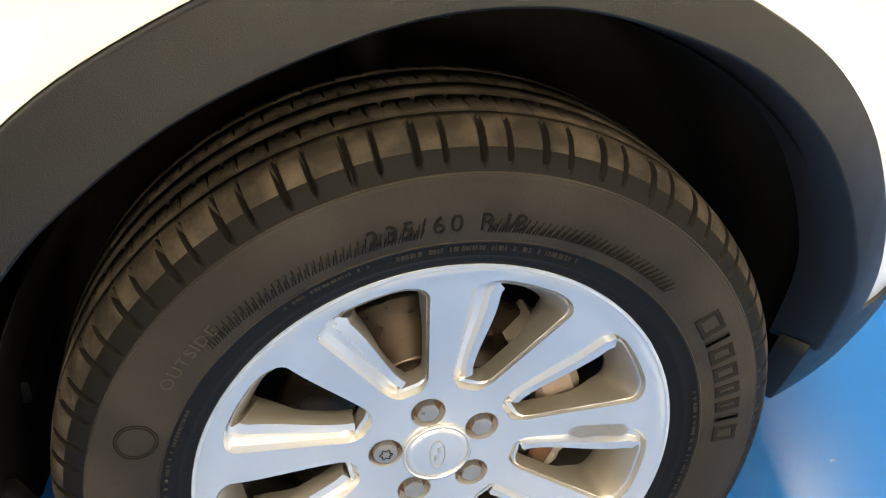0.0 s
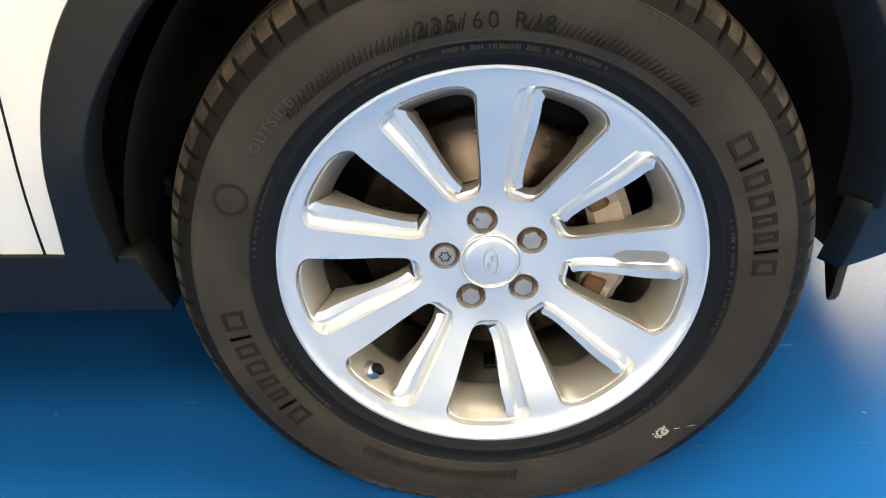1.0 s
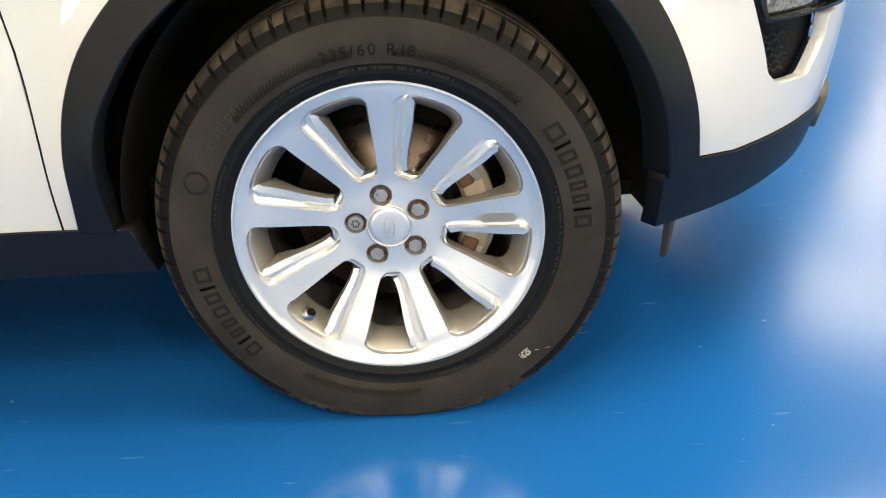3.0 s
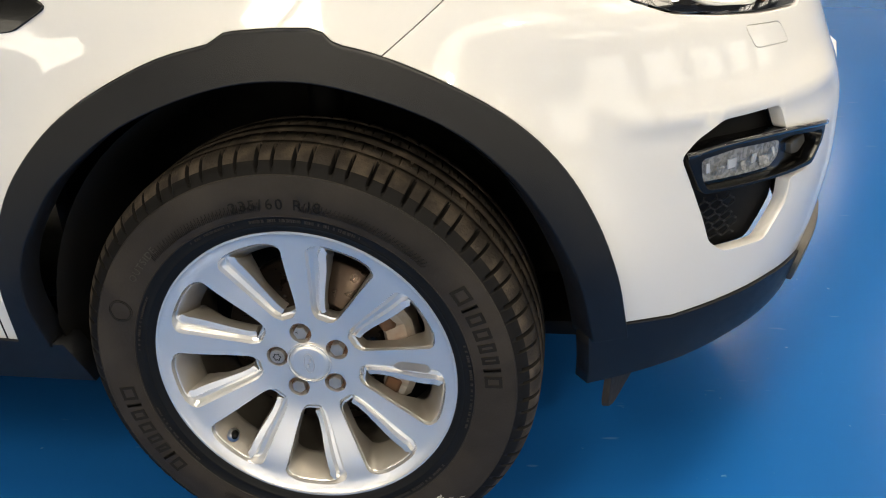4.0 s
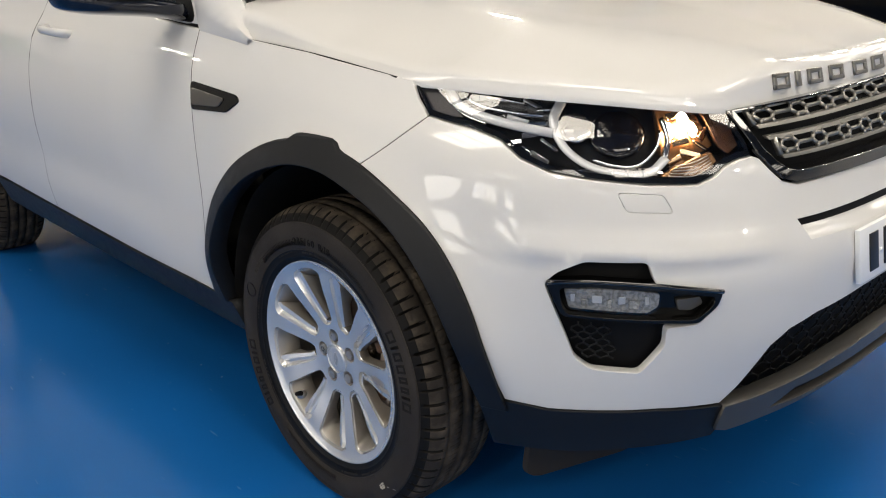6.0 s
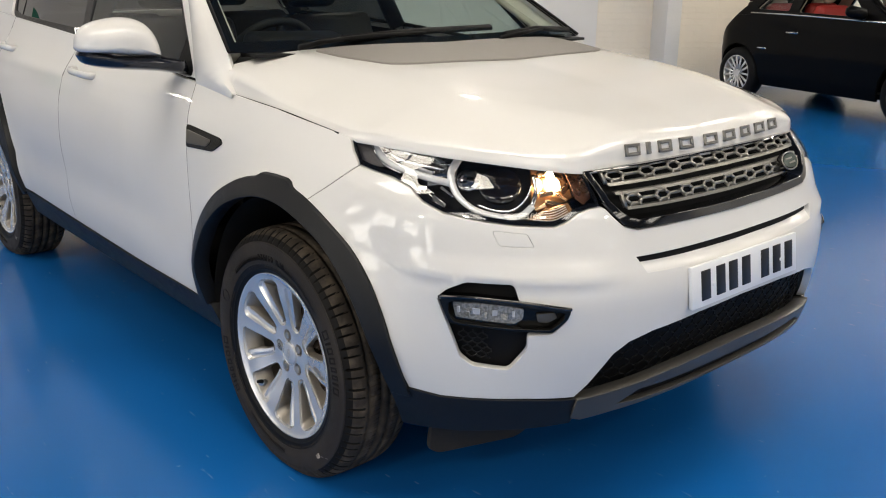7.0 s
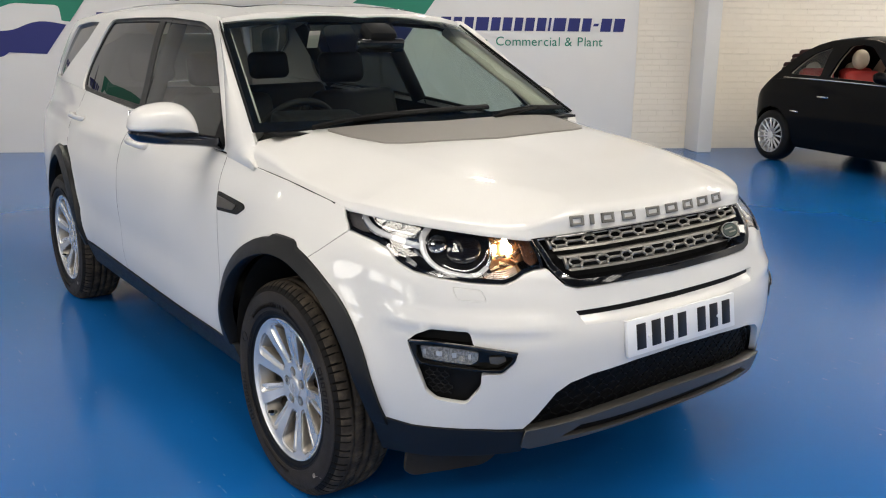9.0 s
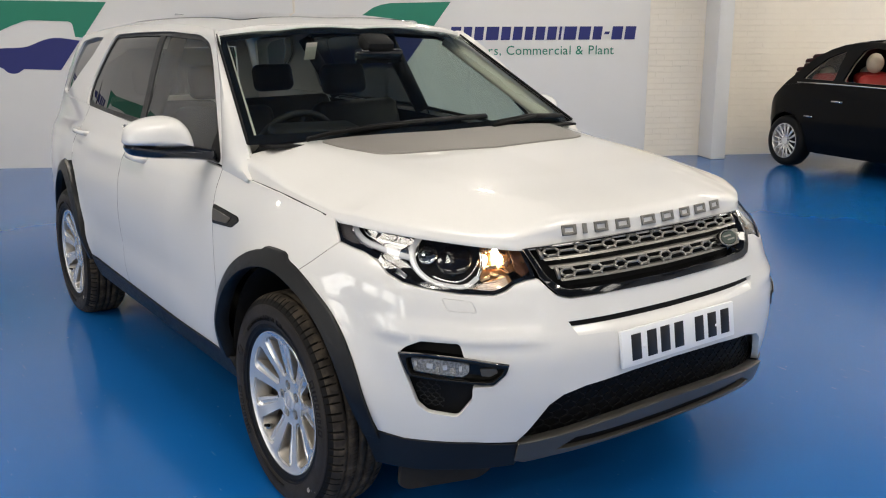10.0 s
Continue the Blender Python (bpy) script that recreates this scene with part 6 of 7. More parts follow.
for s in (-1, 1):
    part("door_trim", skin([(-0.6, 0.5), (-0.6, 1.09), (-1.6, BELT(-1.6) - 0.01), (-2.6, BELT(-2.6) - 0.01), (-2.6, 0.5)], lambda x, z, o=0.0, s=s: (x, s * (side_w(x, z) - 0.07), z), 0.1, depth=0), CABIN, suv)
    for x0, x1 in ((-1.60, -1.66), (-2.52, -2.62)):
        part("pillar_lining", tube([(x0, s * (side_w(x0, BELT(x0)) - 0.05), BELT(x0)), (x1, s * (side_w(x1, 1.58) - 0.05), 1.58)], 0.04, 8, flat=0.7), CABIN, suv)
part("rear_view_mirror", box(0.03, 0.24, 0.065, pose(-0.80, 0.0, 1.50, 0, 10, 0), 0.015, 2), GLOSSBLACK, suv)
part("sensor_pod", box(0.10, 0.14, 0.06, pose(-0.82, 0.0, 1.555, 0, 30, 0), 0.02, 2), CABIN, suv)
part("paper_tag", box(0.002, 0.05, 0.08, pose(-0.86, -0.30, 1.52, 4, 30, 0)), CREAM, suv, "white paper tag behind the windscreen")
for o in bpy.data.objects:
    if o.name.startswith(("windscreen", "front_window", "rear_window", "quarter_window", "rear_screen", "lens")) and o.type == "MESH" and "edge" not in o.name and "pillar" not in o.name:
        o.visible_shadow = False


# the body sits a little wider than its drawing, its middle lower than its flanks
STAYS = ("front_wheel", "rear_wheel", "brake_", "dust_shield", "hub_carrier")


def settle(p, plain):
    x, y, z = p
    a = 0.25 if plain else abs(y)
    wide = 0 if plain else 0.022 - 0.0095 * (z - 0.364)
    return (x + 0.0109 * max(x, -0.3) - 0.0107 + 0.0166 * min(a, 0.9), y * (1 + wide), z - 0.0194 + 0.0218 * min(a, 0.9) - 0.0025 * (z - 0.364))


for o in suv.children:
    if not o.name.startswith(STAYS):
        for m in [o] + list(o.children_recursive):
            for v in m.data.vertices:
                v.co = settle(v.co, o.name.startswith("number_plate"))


# ---- the hall
WO, WD, WN = Vector((-9.51, 0.075, FLOOR_Z)), Vector((0.4972, 0.8677, 0)).normalized(), Vector((0.8677, -0.4972, 0)).normalized()
HALL = Matrix.Translation(WO) @ Matrix((WD, WN, Vector((0, 0, 1)))).transposed().to_4x4()   # x along the banner wall, y into the hall


def hp(a, b, c=0.0):
    return HALL @ Vector((a, b, c))


def floor_mat():
    m = mat("blue_epoxy", (0.005, 0.112, 0.380), 0.19, 0, 1.3, 0.06)
    t = m.node_tree
    b = t.nodes["Principled BSDF"]
    b.inputs["Specular IOR Level"].default_value = 0.42
    co = t.nodes.new("ShaderNodeTexCoord")
    # pale dust specks and a few scratches
    last = b.inputs["Base Color"].links[0].from_socket
    for scale, lo, hi, amount, stretch in ((38, 0.765, 0.79, 0.5, 1), (9, 0.72, 0.76, 0.25, 7), (110, 0.77, 0.79, 0.4, 1)):
        mp = t.nodes.new("ShaderNodeMapping")
        mp.inputs["Scale"].default_value = (1, stretch, 1)
        mp.inputs["Rotation"].default_value = (0, 0, 0.6 * stretch)
        n = t.nodes.new("ShaderNodeTexNoise")
        n.inputs["Scale"].default_value, n.inputs["Detail"].default_value = scale, 2
        q = t.nodes.new("ShaderNodeMapRange")
        q.inputs["From Min"].default_value, q.inputs["From Max"].default_value, q.inputs["To Max"].default_value = lo, hi, amount
        r = t.nodes.new("ShaderNodeMix")
        r.data_type = "RGBA"
        r.inputs["B"].default_value = (0.22, 0.33, 0.50, 1)
        t.links.new(co.outputs["Object"], mp.inputs["Vector"])
        t.links.new(mp.outputs["Vector"], n.inputs["Vector"])
        t.links.new(n.outputs["Fac"], q.inputs["Value"])
        t.links.new(q.outputs["Result"], r.inputs["Factor"])
        t.links.new(last, r.inputs["A"])
        last = r.outputs["Result"]
    t.links.new(last, b.inputs["Base Color"])
    return m


FLOOR = floor_mat()
WHITEWALL = mat("white_wall_paint", (0.74, 0.72, 0.68), 0.7, 0, 2.0, 0.05, 0.3, 30)
BANNER = mat("white_banner_vinyl", (0.83, 0.80, 0.755), 0.45, 0, 3, 0.02)
NAVY = mat("navy_print", (0.014, 0.020, 0.15), 0.45, 0, 5, 0.04)
GREEN = mat("green_print", (0.010, 0.21, 0.125), 0.45, 0, 5, 0.04)
ROOFMAT = mat("dark_roof_sheet", (0.16, 0.16, 0.16), 0.7, 0, 2, 0.15)
TRUSS = mat("grey_painted_steel", (0.22, 0.22, 0.23), 0.5, 0.2, 8, 0.15)


def setting(name, bm, material, label="", category=""):
    return tagged(part(name, bm, material, None, label), label, category, "", "structure")


setting("floor", box(60, 50, 0.2, HALL @ pose(6, 16, -0.1)), FLOOR, "glossy blue epoxy floor", "floor")


def brick_mat():
    m = mat("white_painted_brick", (0.87, 0.79, 0.665), 0.6, 0, 3, 0.05)
    t = m.node_tree
    b = t.nodes["Principled BSDF"]
    co = t.nodes.new("ShaderNodeTexCoord")
    sw = t.nodes.new("ShaderNodeSeparateXYZ")
    jo = t.nodes.new("ShaderNodeCombineXYZ")
    br = t.nodes.new("ShaderNodeTexBrick")
    t.links.new(co.outputs["Object"], sw.inputs[0])
    t.links.new(sw.outputs["X"], jo.inputs["X"])
    t.links.new(sw.outputs["Z"], jo.inputs["Y"])
    t.links.new(jo.outputs[0], br.inputs["Vector"])
    br.inputs["Scale"].default_value = 1.0
    br.inputs["Brick Width"].default_value, br.inputs["Row Height"].default_value, br.inputs["Mortar Size"].default_value = 0.225, 0.075, 0.006
    br.inputs["Color1"].default_value, br.inputs["Color2"].default_value, br.inputs["Mortar"].default_value = (1, 1, 1, 1), (0.8, 0.8, 0.8, 1), (0, 0, 0, 1)
    bu = t.nodes.new("ShaderNodeBump")
    bu.inputs["Strength"].default_value, bu.inputs["Distance"].default_value = 0.8, 0.01
    t.links.new(br.outputs["Color"], bu.inputs["Height"])
    t.links.new(bu.outputs["Normal"], b.inputs["Normal"])
    return m


BRICK = brick_mat()
H = 6.2
wall_n = setting("wall_north", box(60, 0.3, H, pose(6, -0.15, H / 2)), BRICK, "white-painted brick wall", "wall")
wall_n.matrix_world = HALL
bm = bmesh.new()
add_box(bm, 60, 0.3, 1.2, HALL @ pose(6, 30.15, 0.6))
add_box(bm, 60, 0.3, 1.8, HALL @ pose(6, 30.15, H - 0.9))
for k in range(9):
    add_box(bm, 2.0 if 0 < k < 8 else 8.0, 0.3, H - 3.0, HALL @ pose(-18 + 6.0 * k, 30.15, 1.2 + (H - 3.0) / 2))
setting("wall_south", bm, WHITEWALL, "plain white wall with a row of tall windows", "wall")
for k in range(8):
    bm = bmesh.new()
    for j in range(5):
        add_box(bm, 0.06, 0.08, 3.2, HALL @ pose(-17 + 6.0 * k + 1.0 * j, 30.1, 2.8))
    for z in (1.2, 2.27, 3.33, 4.4):
        add_box(bm, 4.0, 0.08, 0.06, HALL @ pose(-15 + 6.0 * k, 30.1, z))
    setting("window_%d" % (k + 1), bm, TRUSS, "grey steel window bars", "window")
la = bpy.data.lights.new("window_daylight", "AREA")
la.shape, la.size, la.size_y, la.energy, la.color = "RECTANGLE", 46, 3.2, 1250, (1.0, 0.95, 0.88)
lo = new("window_daylight", la)
lo.matrix_world = HALL @ pose(6, 30.35, 2.8) @ Matrix.Rotation(radians(-90), 4, "X")
bm = bmesh.new()
add_box(bm, 0.3, 30, 2.2, HALL @ pose(-18, 15, 1.1))
add_box(bm, 0.3, 30, 0.6, HALL @ pose(-18, 15, H - 0.3))
for k in range(6):
    add_box(bm, 0.3, 1.6 if 0 < k < 5 else 5.0, 3.4, HALL @ pose(-18, 2.5 + 5.0 * k, 3.9))
setting("wall_west", bm, WHITEWALL, "plain white wall with high windows", "wall")
for k in range(5):
    bm = bmesh.new()
    for j in range(4):
        add_box(bm, 0.08, 0.06, 3.4, HALL @ pose(-17.9, 3.9 + 5.0 * k + 0.8 * j + 0.4, 3.9))
    for z in (3.3, 4.5):
        add_box(bm, 0.08, 3.4, 0.06, HALL @ pose(-17.9, 5.0 + 5.0 * k, z))
    setting("window_%d" % (k + 9), bm, TRUSS, "grey steel window bars", "window")
la = bpy.data.lights.new("window_daylight", "AREA")
la.shape, la.size, la.size_y, la.energy, la.color = "RECTANGLE", 25, 3.4, 2150, (1.0, 0.95, 0.88)
lo = new("window_daylight", la)
lo.matrix_world = HALL @ pose(-18.2, 15, 3.9) @ Matrix.Rotation(radians(90), 4, "Z") @ Matrix.Rotation(radians(-90), 4, "X")
setting("wall_east", box(0.3, 30, H, HALL @ pose(30.0, 15, H / 2)), WHITEWALL, "plain white wall", "wall")

# roof with four strips of rooflights, panes between the trusses
# the first strip is added, unseen, to throw the white car's shadow to its right
STRIPS = ((3.6, 1.2), (9.35, 1.55), (16.6, 1.2), (23.0, 1.2))
edges = [-0.3]
for c, half in STRIPS:
    edges += [c - half, c + half]
edges.append(30.3)
bm = bmesh.new()
for a, b in zip(edges[0::2], edges[1::2]):
    add_box(bm, 60, b - a, 0.15, HALL @ pose(6, (a + b) / 2, H + 0.075))
for c, half in STRIPS:
    for k in range(11):
        add_box(bm, 2.2, 2 * half, 0.15, HALL @ pose(-20.6 + 5.6 * k, c, H + 0.075))
        for j in (-0.57, 0.57):
            add_box(bm, 0.09, 2 * half, 0.06, HALL @ pose(-17.8 + 5.6 * k + j, c, H + 0.075))
# covers added over stretches of the two strips by the banner wall, shaping light
for a0, a1, b0, b1 in ((-24, 11.0, 2.4, 4.8), (-24, -4.0, 7.8, 10.9), (11.3, 15.2, 7.8, 10.9), (-24, 13.0, 7.8, 9.2), (13.0, 36, 10.2, 10.9)):
    add_box(bm, a1 - a0, b1 - b0, 0.05, HALL @ pose((a0 + a1) / 2, (b0 + b1) / 2, H + 0.175))
setting("ceiling", bm, ROOFMAT, "dark sheeted roof with rooflights", "ceiling")
for c, wide, watts, a0, a1 in ((3.6, 2.4, 800, 11.0, 24), (10.05, 1.7, 1150, -3.5, 11.3), (9.0, 2.4, 850, 15.2, 30), (16.6, 2.4, 1700, -18, 30), (23.0, 2.4, 1300, -18, 30)):
    la = bpy.data.lights.new("rooflight", "AREA")
    la.shape, la.size, la.size_y, la.energy, la.color = "RECTANGLE", a1 - a0, wide, watts, (1.0, 0.93, 0.83)
    lo = new("rooflight", la)
    lo.matrix_world = HALL @ pose((a0 + a1) / 2, c, H + 0.25)


def truss(a):
    """A zigzag steel truss across the hall."""
    bm = bmesh.new()
    for z in (H - 0.15, H - 0.95):
        add_tube(bm, [hp(a, 0, z), hp(a, 30, z)], 0.05, 4)
    n = 24
    for k in range(n):
        y0, y1 = 30 * k / n, 30 * (k + 1) / n
        z0, z1 = (H - 0.15, H - 0.95) if k % 2 else (H - 0.95, H - 0.15)
        add_tube(bm, [hp(a, y0, z0), hp(a, y1, z1)], 0.03, 4)
    return tagged(part("roof_truss", bm, TRUSS, None, "grey steel roof truss"), "grey steel roof truss under the roof", "truss", "roof trusses", "structure")


for k in range(8):
    truss(-15 + 5.6 * k)


def bay_fill_lamp(a, b):
    root = thing("high_bay_lamp", "round hanging lamp, unseen, added as fill light", "ceiling lamp", "hall lamps", at=Matrix.Translation(hp(a, b, H - 1.2)))
    bm = lathe([(0.05, 0.16), (0.12, 0.14), (0.20, 0.02), (0.21, 0.0)], 28)
    bmesh.ops.rotate(bm, verts=bm.verts, matrix=Matrix.Rotation(radians(-90), 3, "X"))
    part("shade", bm, TRUSS, root)
    bm = bmesh.new()
    bmesh.ops.create_cone(bm, cap_ends=True, segments=24, radius1=0.17, radius2=0.17, depth=0.02, matrix=Matrix.Translation((0, 0, 0.012)))
    part("diffuser", bm, LAMPGLOW, root, "glowing diffuser")
    part("cord", tube([(0, 0, 0.15), (0, 0, 1.2)], 0.008, 6), TRUSS, root)


LAMPGLOW = glow("lamp_glow", (1.0, 0.93, 0.82), 280)
# unseen hanging lamps added as fill, four to brighten the wall by the black car
for a, b in ((11.4, 4.6), (13.2, 2.6), (15.2, 4.6), (17.6, 2.6), (12, 15.0)):
    bay_fill_lamp(a, b)
for a in (-6, 0, 6):
    for b in (2.6, 15.0):
        bay_fill_lamp(a, b)

# pier on the brick wall
pier = setting("wall_pier", box(0.20, 0.45, H, pose(8.95, 0.225, H / 2), 0.015, 2), WHITEWALL, "white-painted pier against the brick wall", "pillar")
pier.matrix_world = HALL


# printed banners along the wall
def on_wall(a, z, out=0.0):
    return HALL @ Vector((a, 0.012 + out, z))


def print_shape(name, poly, material, parent, a0, lift=0.003, label="", smooth_it=False):
    p = [(a0 + a, z) for a, z in poly]
    return part(name, skin(ccw(p), lambda a, z, o=0.0: on_wall(a, z, o + 0.004 + lift), 0.3, depth=0.0, gap=0, edge=0), material, parent, label)


def banner(a0, a1, logo, wide=True):
    root = thing("wall_banner", "large white printed banner with a green and navy car logo", "banner", "wall banners", at=HALL @ pose((a0 + a1) / 2, 0.012, 0.0))
    inv = root.matrix_world.inverted()

    def fix(ob):
        ob.matrix_parent_inverse = inv
        return ob
    fix(part("sheet", box(a1 - a0, 0.012, 4.2, HALL @ pose((a0 + a1) / 2, 0.006, 2.1), 0.002), BANNER, root, "white banner sheet"))
    # green swoosh with a van's roof cut out, over a navy car
    g = [(0.205, 2.025), (-0.104, 1.60), (-0.20, 1.612), (-0.217, 1.75), (-0.232, 1.78), (-0.27, 1.795), (-0.72, 1.812), (-0.79, 1.80), (-0.943, 1.745), (-1.08, 1.685)]
    g += [(-1.35, 1.56), (-1.9, 1.40), (-2.2, 1.20), (-2.1, 1.60), (-1.8, 1.95), (-1.3, 2.05)] if wide else [(-1.06, 1.74), (-0.927, 1.86), (-0.782, 1.955), (-0.68, 1.99), (-0.566, 2.01)]
    fix(print_shape("green_swoosh", g, GREEN, root, logo, label="green printed swoosh"))
    b = curve([(-1.9, 1.22), (-1.5, 1.40), (-1.107, 1.475), (-0.93, 1.482), (-0.772, 1.50), (-0.563, 1.58), (-0.394, 1.60), (-0.149, 1.565)], 0.06) + [(-0.406, 1.212), (-0.848, 1.228)] + curve([(-0.855, 1.222), (-0.91, 1.185), (-0.975, 1.172), (-1.04, 1.188), (-1.082, 1.228)], 0.03) + [(-1.132, 1.258), (-1.55, 1.245)]
    fix(print_shape("navy_car", b, NAVY, root, logo, label="navy printed car outline"))
    # the name as plain bars, one for each letter, and the line of words below it
    x = logo + 0.194
    for w in (0.15, 0.13, 0.14, 0.18, 0.14, 0.14, 0.13, 0.14, 0.14, 0.06, 0.18, 0.17, 0.14, 0.09, 0.16, 0.16):
        lo, hi = (1.615, 1.65) if w == 0.09 else (1.548, 1.716)
        bar = print_shape("name_bar", [(0, lo), (w * 1.1025 - 0.035, lo), (w * 1.1025 - 0.015, hi), (0.02, hi)], NAVY, root, x)
        fix(bar)
        x += w * 1.1025
    words = glyphs("Cars, Commercial & Plant", 0.166, 0.0005)
    gap = (1.438 - sum(w for _, w in words[6:])) / (len(words) - 7)
    x = logo + 0.926 - sum(w + gap for _, w in words[:6])
    for me, w in words:
        bm = bmesh.new()
        bm.from_mesh(me)
        for v in bm.verts:
            v.co = on_wall(x + v.co.x, 1.36 + v.co.y, 0.008 + v.co.z)
        if bm.verts:
            fix(part("letter", bm, GREEN, root))
        bpy.data.meshes.remove(me)
        x += w + gap


banner(3.49, 8.09, 5.25, False)
banner(-1.95, 3.46, 1.0)
banner(-6.2, -1.98, -3.25)
banner(-10.6, -6.23, -6.9)


# ---- the small black convertible
def build_black_car(m):
    root = thing("black_convertible", "small black convertible with folded roof and red and cream seats", "car", at=m)

    def w(x, z):
        p = max(0.05, 1 - abs((x - 1.25) / 1.83) ** 12) ** 0.5
        return p * float(np.interp(z, [0.15, 0.3, 0.55, 0.8, 0.98, 1.2, 1.42, 1.5], [0.72, 0.78, 0.81, 0.80, 0.765, 0.67, 0.55, 0.46]))
    arch = lambda cx: [(cx + 0.345 * math.cos(t), 0.30 + 0.345 * math.sin(t)) for t in (radians(a) for a in range(200, -21, -20))]
    low = [(-0.43, 0.26)] + arch(0.0)[1:-1] + [(0.36, 0.20), (1.94, 0.20)] + arch(2.30)[1:-1] + [(2.75, 0.22), (2.98, 0.35), (3.01, 0.55), (2.95, 0.72), (2.6, 0.86), (2.0, 0.955), (1.0, 0.975), (0.25, 0.985), (-0.12, 0.955), (-0.28, 0.82), (-0.42, 0.64), (-0.48, 0.46)]
    cab = [(-0.12, 0.955), (0.25, 0.985), (1.0, 0.975), (2.0, 0.955), (1.62, 1.20), (1.34, 1.395), (1.18, 1.43), (1.0, 1.44), (0.8, 1.438), (0.6, 1.415), (0.42, 1.365), (0.24, 1.275), (0.12, 1.17), (0.0, 1.06)]
    qwin = rounded([(0.17, 1.035), (0.29, 1.155), (0.43, 1.265), (0.66, 1.345), (0.67, 1.025)], 0.03, 3)
    dwin = rounded([(0.79, 1.02), (0.84, 1.22), (0.90, 1.355), (1.05, 1.378), (1.22, 1.355), (1.50, 1.16), (1.70, 1.0)], 0.03, 3)
    for s in (-1, 1):
        f = lambda x, z, o=0.0, s=s: (x, s * (w(x, z) + o), z)
        part("flank", skin(low, f, 0.07, depth=0.03), BLACKCAR, root, "black painted flank")
        part("window_frame", skin(cab, f, 0.06, [qwin, dwin], depth=0.03), BLACKCAR, root)
        part("inner_trim", skin(cab, lambda x, z, o=0.0, f=f: f(x, z, o - 0.05), 0.1, [qwin, dwin], depth=0), IVORY, root, "cream inner trim")
        part("quarter_glass", skin(qwin, lambda x, z, o=0.0, f=f: f(x, z, o - 0.01), 0.2, depth=0), CLEARGLASS, root)
        part("chrome_line", tube([f(x, z, 0.006) for x, z in ((0.12, 0.992), (0.6, 0.99), (1.0, 0.984), (1.5, 0.972), (1.95, 0.962))], 0.008, 6), CHROME, root)
        part("door_handle", tube([f(x, 0.805, 0.014) for x in (0.74, 0.82, 0.90)], 0.013, 8), CHROME, root)
        part("sill_badge", tube([f(x, 0.62 - 0.03 * (x - 0.3), 0.006) for x in (0.33, 0.46)], 0.011, 6), CHROME, root)
        part("door_mirror", tube([f(1.68, 1.0, 0.0), f(1.70, 1.03, 0.06), f(1.62, 1.06, 0.17), f(1.60, 1.06, 0.20)], lambda k: 0.03 + 0.035 * math.sin(math.pi * min(1, k)), 10), BLACKCAR, root)
        for cx in (0.0, 2.30):
            wheel_small(root, cx, s)
        part("arch_shell", box(3.2, 0.04, 0.5, pose(1.2, s * 0.45, 0.45)), MATBLACK, root)
    prof = [(-0.48, 0.30), (-0.50, 0.46), (-0.44, 0.64), (-0.29, 0.83), (-0.13, 0.955), (0.0, 1.065), (0.12, 1.175), (0.25, 1.28), (0.42, 1.375), (0.6, 1.425), (0.8, 1.448)]
    cov = bmesh.new()
    rows = []
    for x, z in prof + [(1.0, 1.45), (1.18, 1.44), (1.34, 1.405)]:
        ww = w(x, min(z, 1.48)) * (0.96 if z > 0.9 else 1)
        rows.append([cov.verts.new((x, y, z + 0.02 * (1 - (y / max(ww, 0.1)) ** 2) if abs(y) < ww else z - 0.02)) for y in np.linspace(-ww, ww, 13)])
    for k, (a, b) in enumerate(zip(rows, rows[1:])):
        if k != 10:
            bridge(cov, a, b, closed=False)
    part("tail_and_rear_arch", cov, BLACKCAR, root, sharp=60)
    nose = bmesh.new()
    rows = []
    for x, z in ((1.98, 0.98), (2.3, 0.95), (2.6, 0.885), (2.85, 0.77), (2.98, 0.6), (3.0, 0.4), (2.9, 0.22)):
        ww = w(x, z)
        rows.append([nose.verts.new((x + 0.06 * (1 - (y / ww) ** 2), y, z + 0.04 * (1 - (y / ww) ** 2))) for y in np.linspace(-ww, ww, 13)])
    for a, b in zip(rows, rows[1:]):
        bridge(nose, a, b, closed=False)
    part("bonnet_and_nose", nose, BLACKCAR, root, sharp=60)
    part("screen_frame", tube([(1.98, -0.70, 0.97), (1.62, -0.63, 1.21), (1.36, -0.55, 1.40), (1.36, 0.55, 1.40), (1.62, 0.63, 1.21), (1.98, 0.70, 0.97)], 0.03, 8), BLACKCAR, root)
    bm = bmesh.new()
    q = [bm.verts.new(p) for p in ((1.98, -0.68, 0.98), (1.98, 0.68, 0.98), (1.37, 0.53, 1.39), (1.37, -0.53, 1.39))]
    bm.faces.new(q)
    part("windscreen", bm, CLEARGLASS, root)
    for k in range(5):
        part("roof_fold", tube([(-0.10 - 0.05 * (k % 2) + 0.045 * k, -0.60 + 0.02 * k, 1.08 + 0.05 * k), (-0.16 - 0.04 * (k % 2) + 0.045 * k, 0, 1.12 + 0.05 * k), (-0.10 - 0.05 * (k % 2) + 0.045 * k, 0.60 - 0.02 * k, 1.08 + 0.05 * k)], 0.03, 8, flat=0.6), FOLD, root, "dark red folded fabric roof")
    part("floor_pan", box(3.1, 1.3, 0.05, pose(1.2, 0, 0.24)), MATBLACK, root)
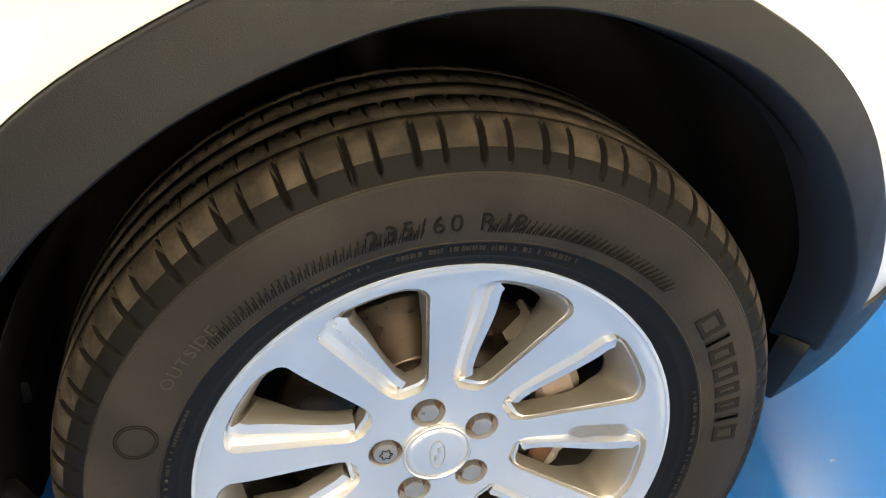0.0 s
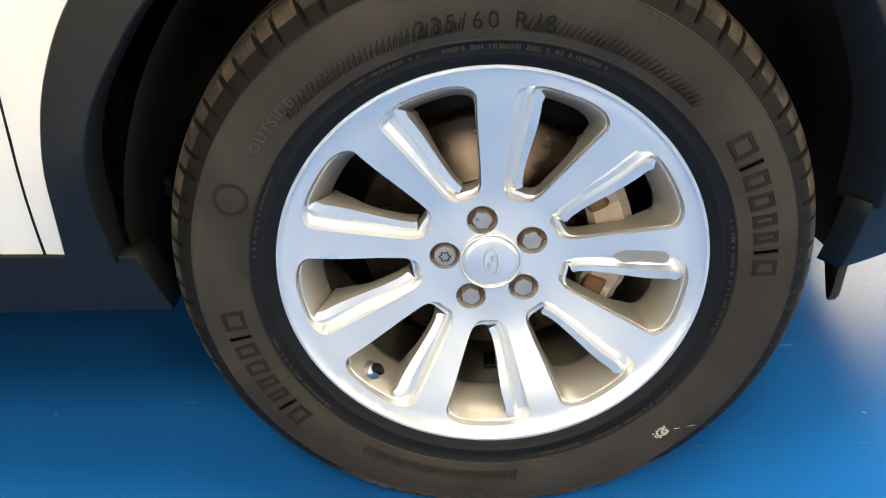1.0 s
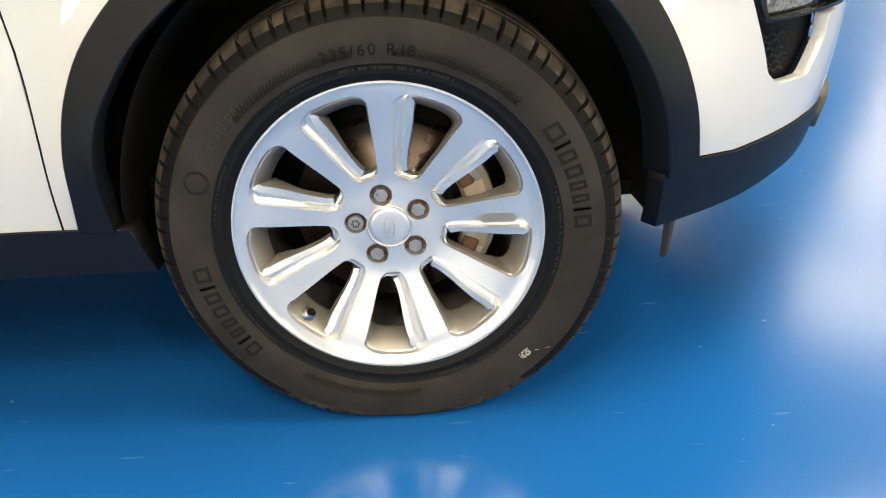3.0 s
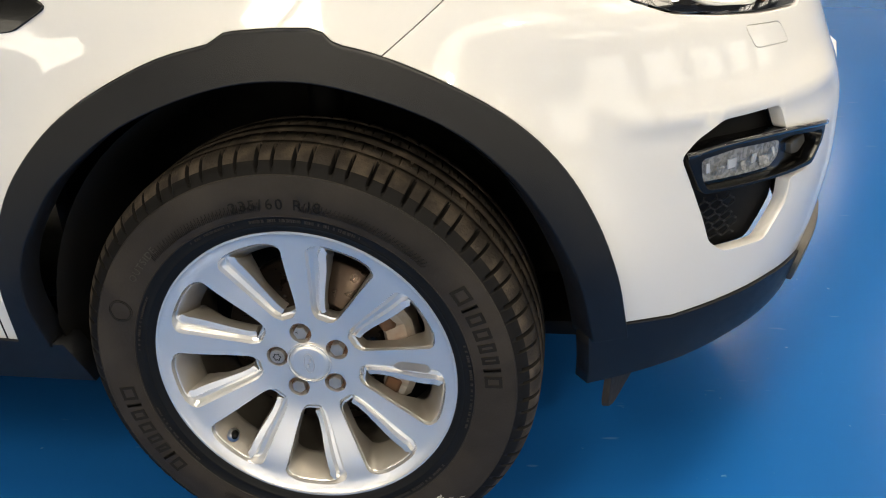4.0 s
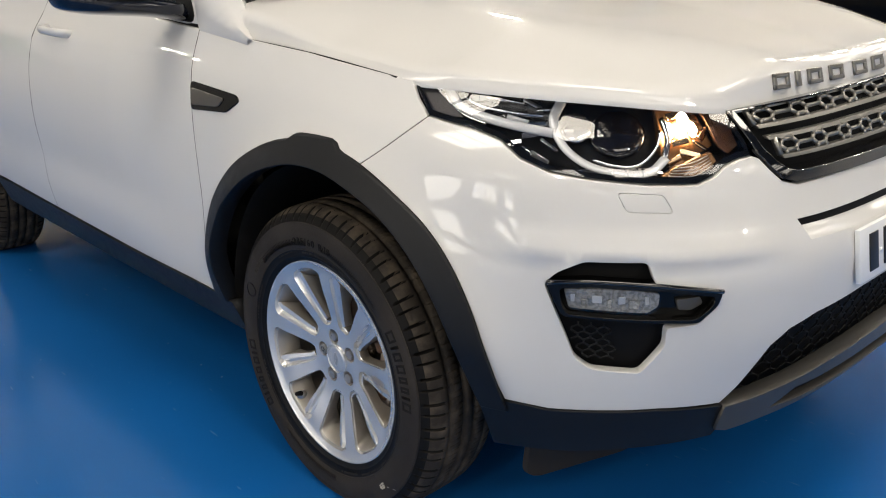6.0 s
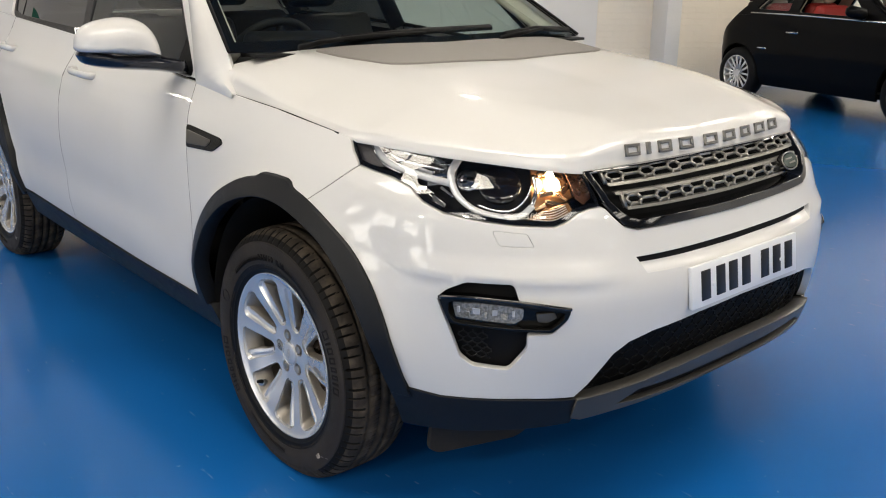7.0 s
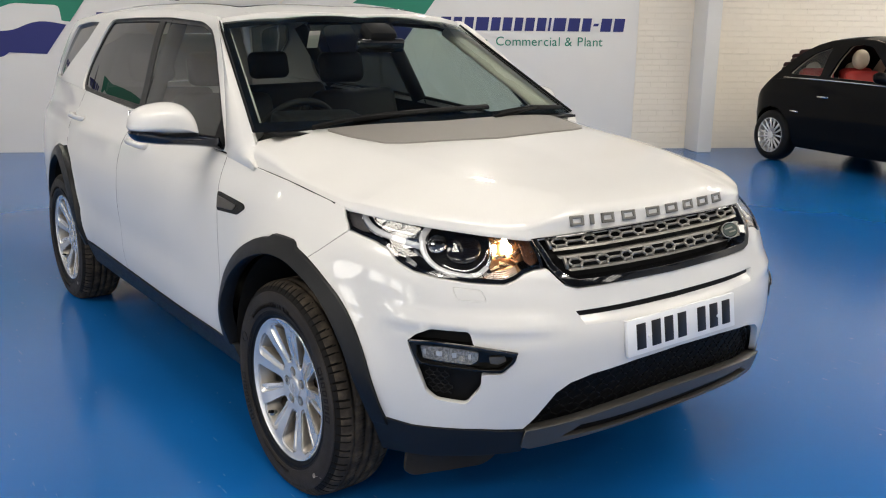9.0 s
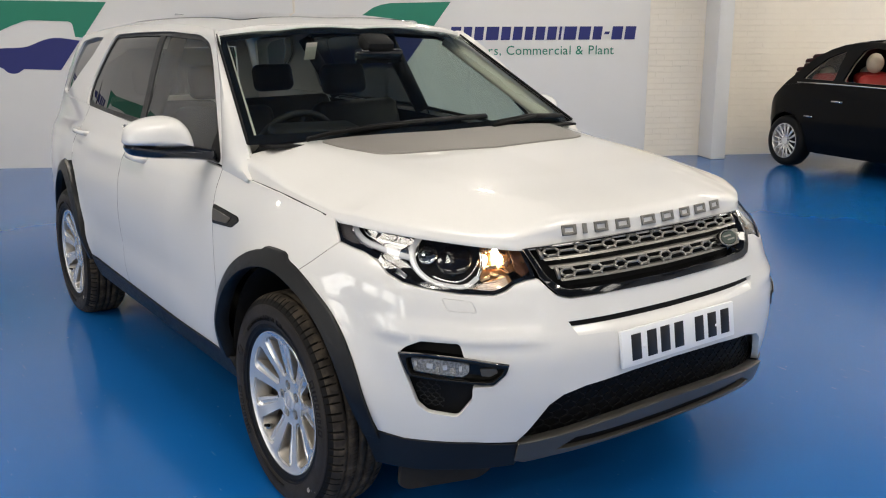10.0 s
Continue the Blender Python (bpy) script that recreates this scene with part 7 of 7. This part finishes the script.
    for x, ys in ((1.05, (-0.34, 0.34)), (0.30, (-0.30, 0.30))):
        for y in ys:
            part("seat_back", box(0.16, 0.46, 0.60, pose(x - 0.12, y, 0.80, 0, -14, 0), 0.07, 3), REDSEAT, root, "red leather seat back")
            bm = bmesh.new()
            bmesh.ops.create_uvsphere(bm, u_segments=18, v_segments=10, radius=0.105, matrix=Matrix.Translation((x - 0.23, y, 1.215 if x > 0.5 else 1.06)) @ Matrix.Diagonal((0.7, 1, 1.05, 1)))
            part("headrest", bm, IVORY, root, "cream headrest")
            part("seat_cushion", box(0.45, 0.46, 0.18, pose(x + 0.15, y, 0.50), 0.06, 3), REDSEAT, root)
    part("dashboard", box(0.3, 1.2, 0.25, pose(1.75, 0, 0.84), 0.08, 3), IVORY, root)
    return root


def wheel_small(root, cx, s):
    m = pose(cx, s * 0.70, 0.30) @ (Matrix() if s < 0 else Matrix.Rotation(math.pi, 4, "Z"))
    if "tyre" not in SMALL:
        SMALL["tyre"] = lathe([(0.20, 0.085), (0.215, 0.095), (0.25, 0.098), (0.285, 0.085), (0.298, 0.06), (0.30, 0.0), (0.298, -0.06), (0.28, -0.09), (0.20, -0.085)], 60)
        f = lathe([(0.202, 0.085), (0.207, 0.092), (0.200, 0.094), (0.192, 0.080), (0.188, 0.02), (0.15, 0.0)], 60)
        bmesh.ops.create_cone(f, cap_ends=True, segments=30, radius1=0.05, radius2=0.04, depth=0.03, matrix=pose(0, -0.065, 0, 90, 0, 0))
        for k in range(15):
            t = 2 * math.pi * k / 15
            add_tube(f, [wp(0.03, t, 0.065), wp(0.11, t, 0.072), wp(0.197, t + (0.03 if k % 2 else -0.03), 0.082)], 0.0125, 6)
        SMALL["rim"] = f
        SMALL["back"] = lathe([(0.0001, 0.01), (0.195, 0.01)], 30)
    for nm, mt in (("tyre", BEADRUBBER), ("rim", ALLOY), ("back", MATBLACK)):
        ob = part({"back": "brake_shadow_plate"}.get(nm, nm), SMALL[nm].copy(), mt, root)
        ob.matrix_basis = m


SMALL = {}
CLEARGLASS = glass("clear_window", (0.88, 0.91, 0.90))
FOLD = mat("dark_red_fabric", (0.035, 0.008, 0.008), 0.85, 0, 60, 0.2)
build_black_car(Matrix.Translation((-3.57, 8.54, FLOOR_Z)) @ Matrix.Rotation(radians(-17), 4, "Z") @ Matrix.Scale(1.04, 4))
for o in bpy.data.objects:
    if o.name.startswith(("quarter_glass",)):
        o.visible_shadow = False
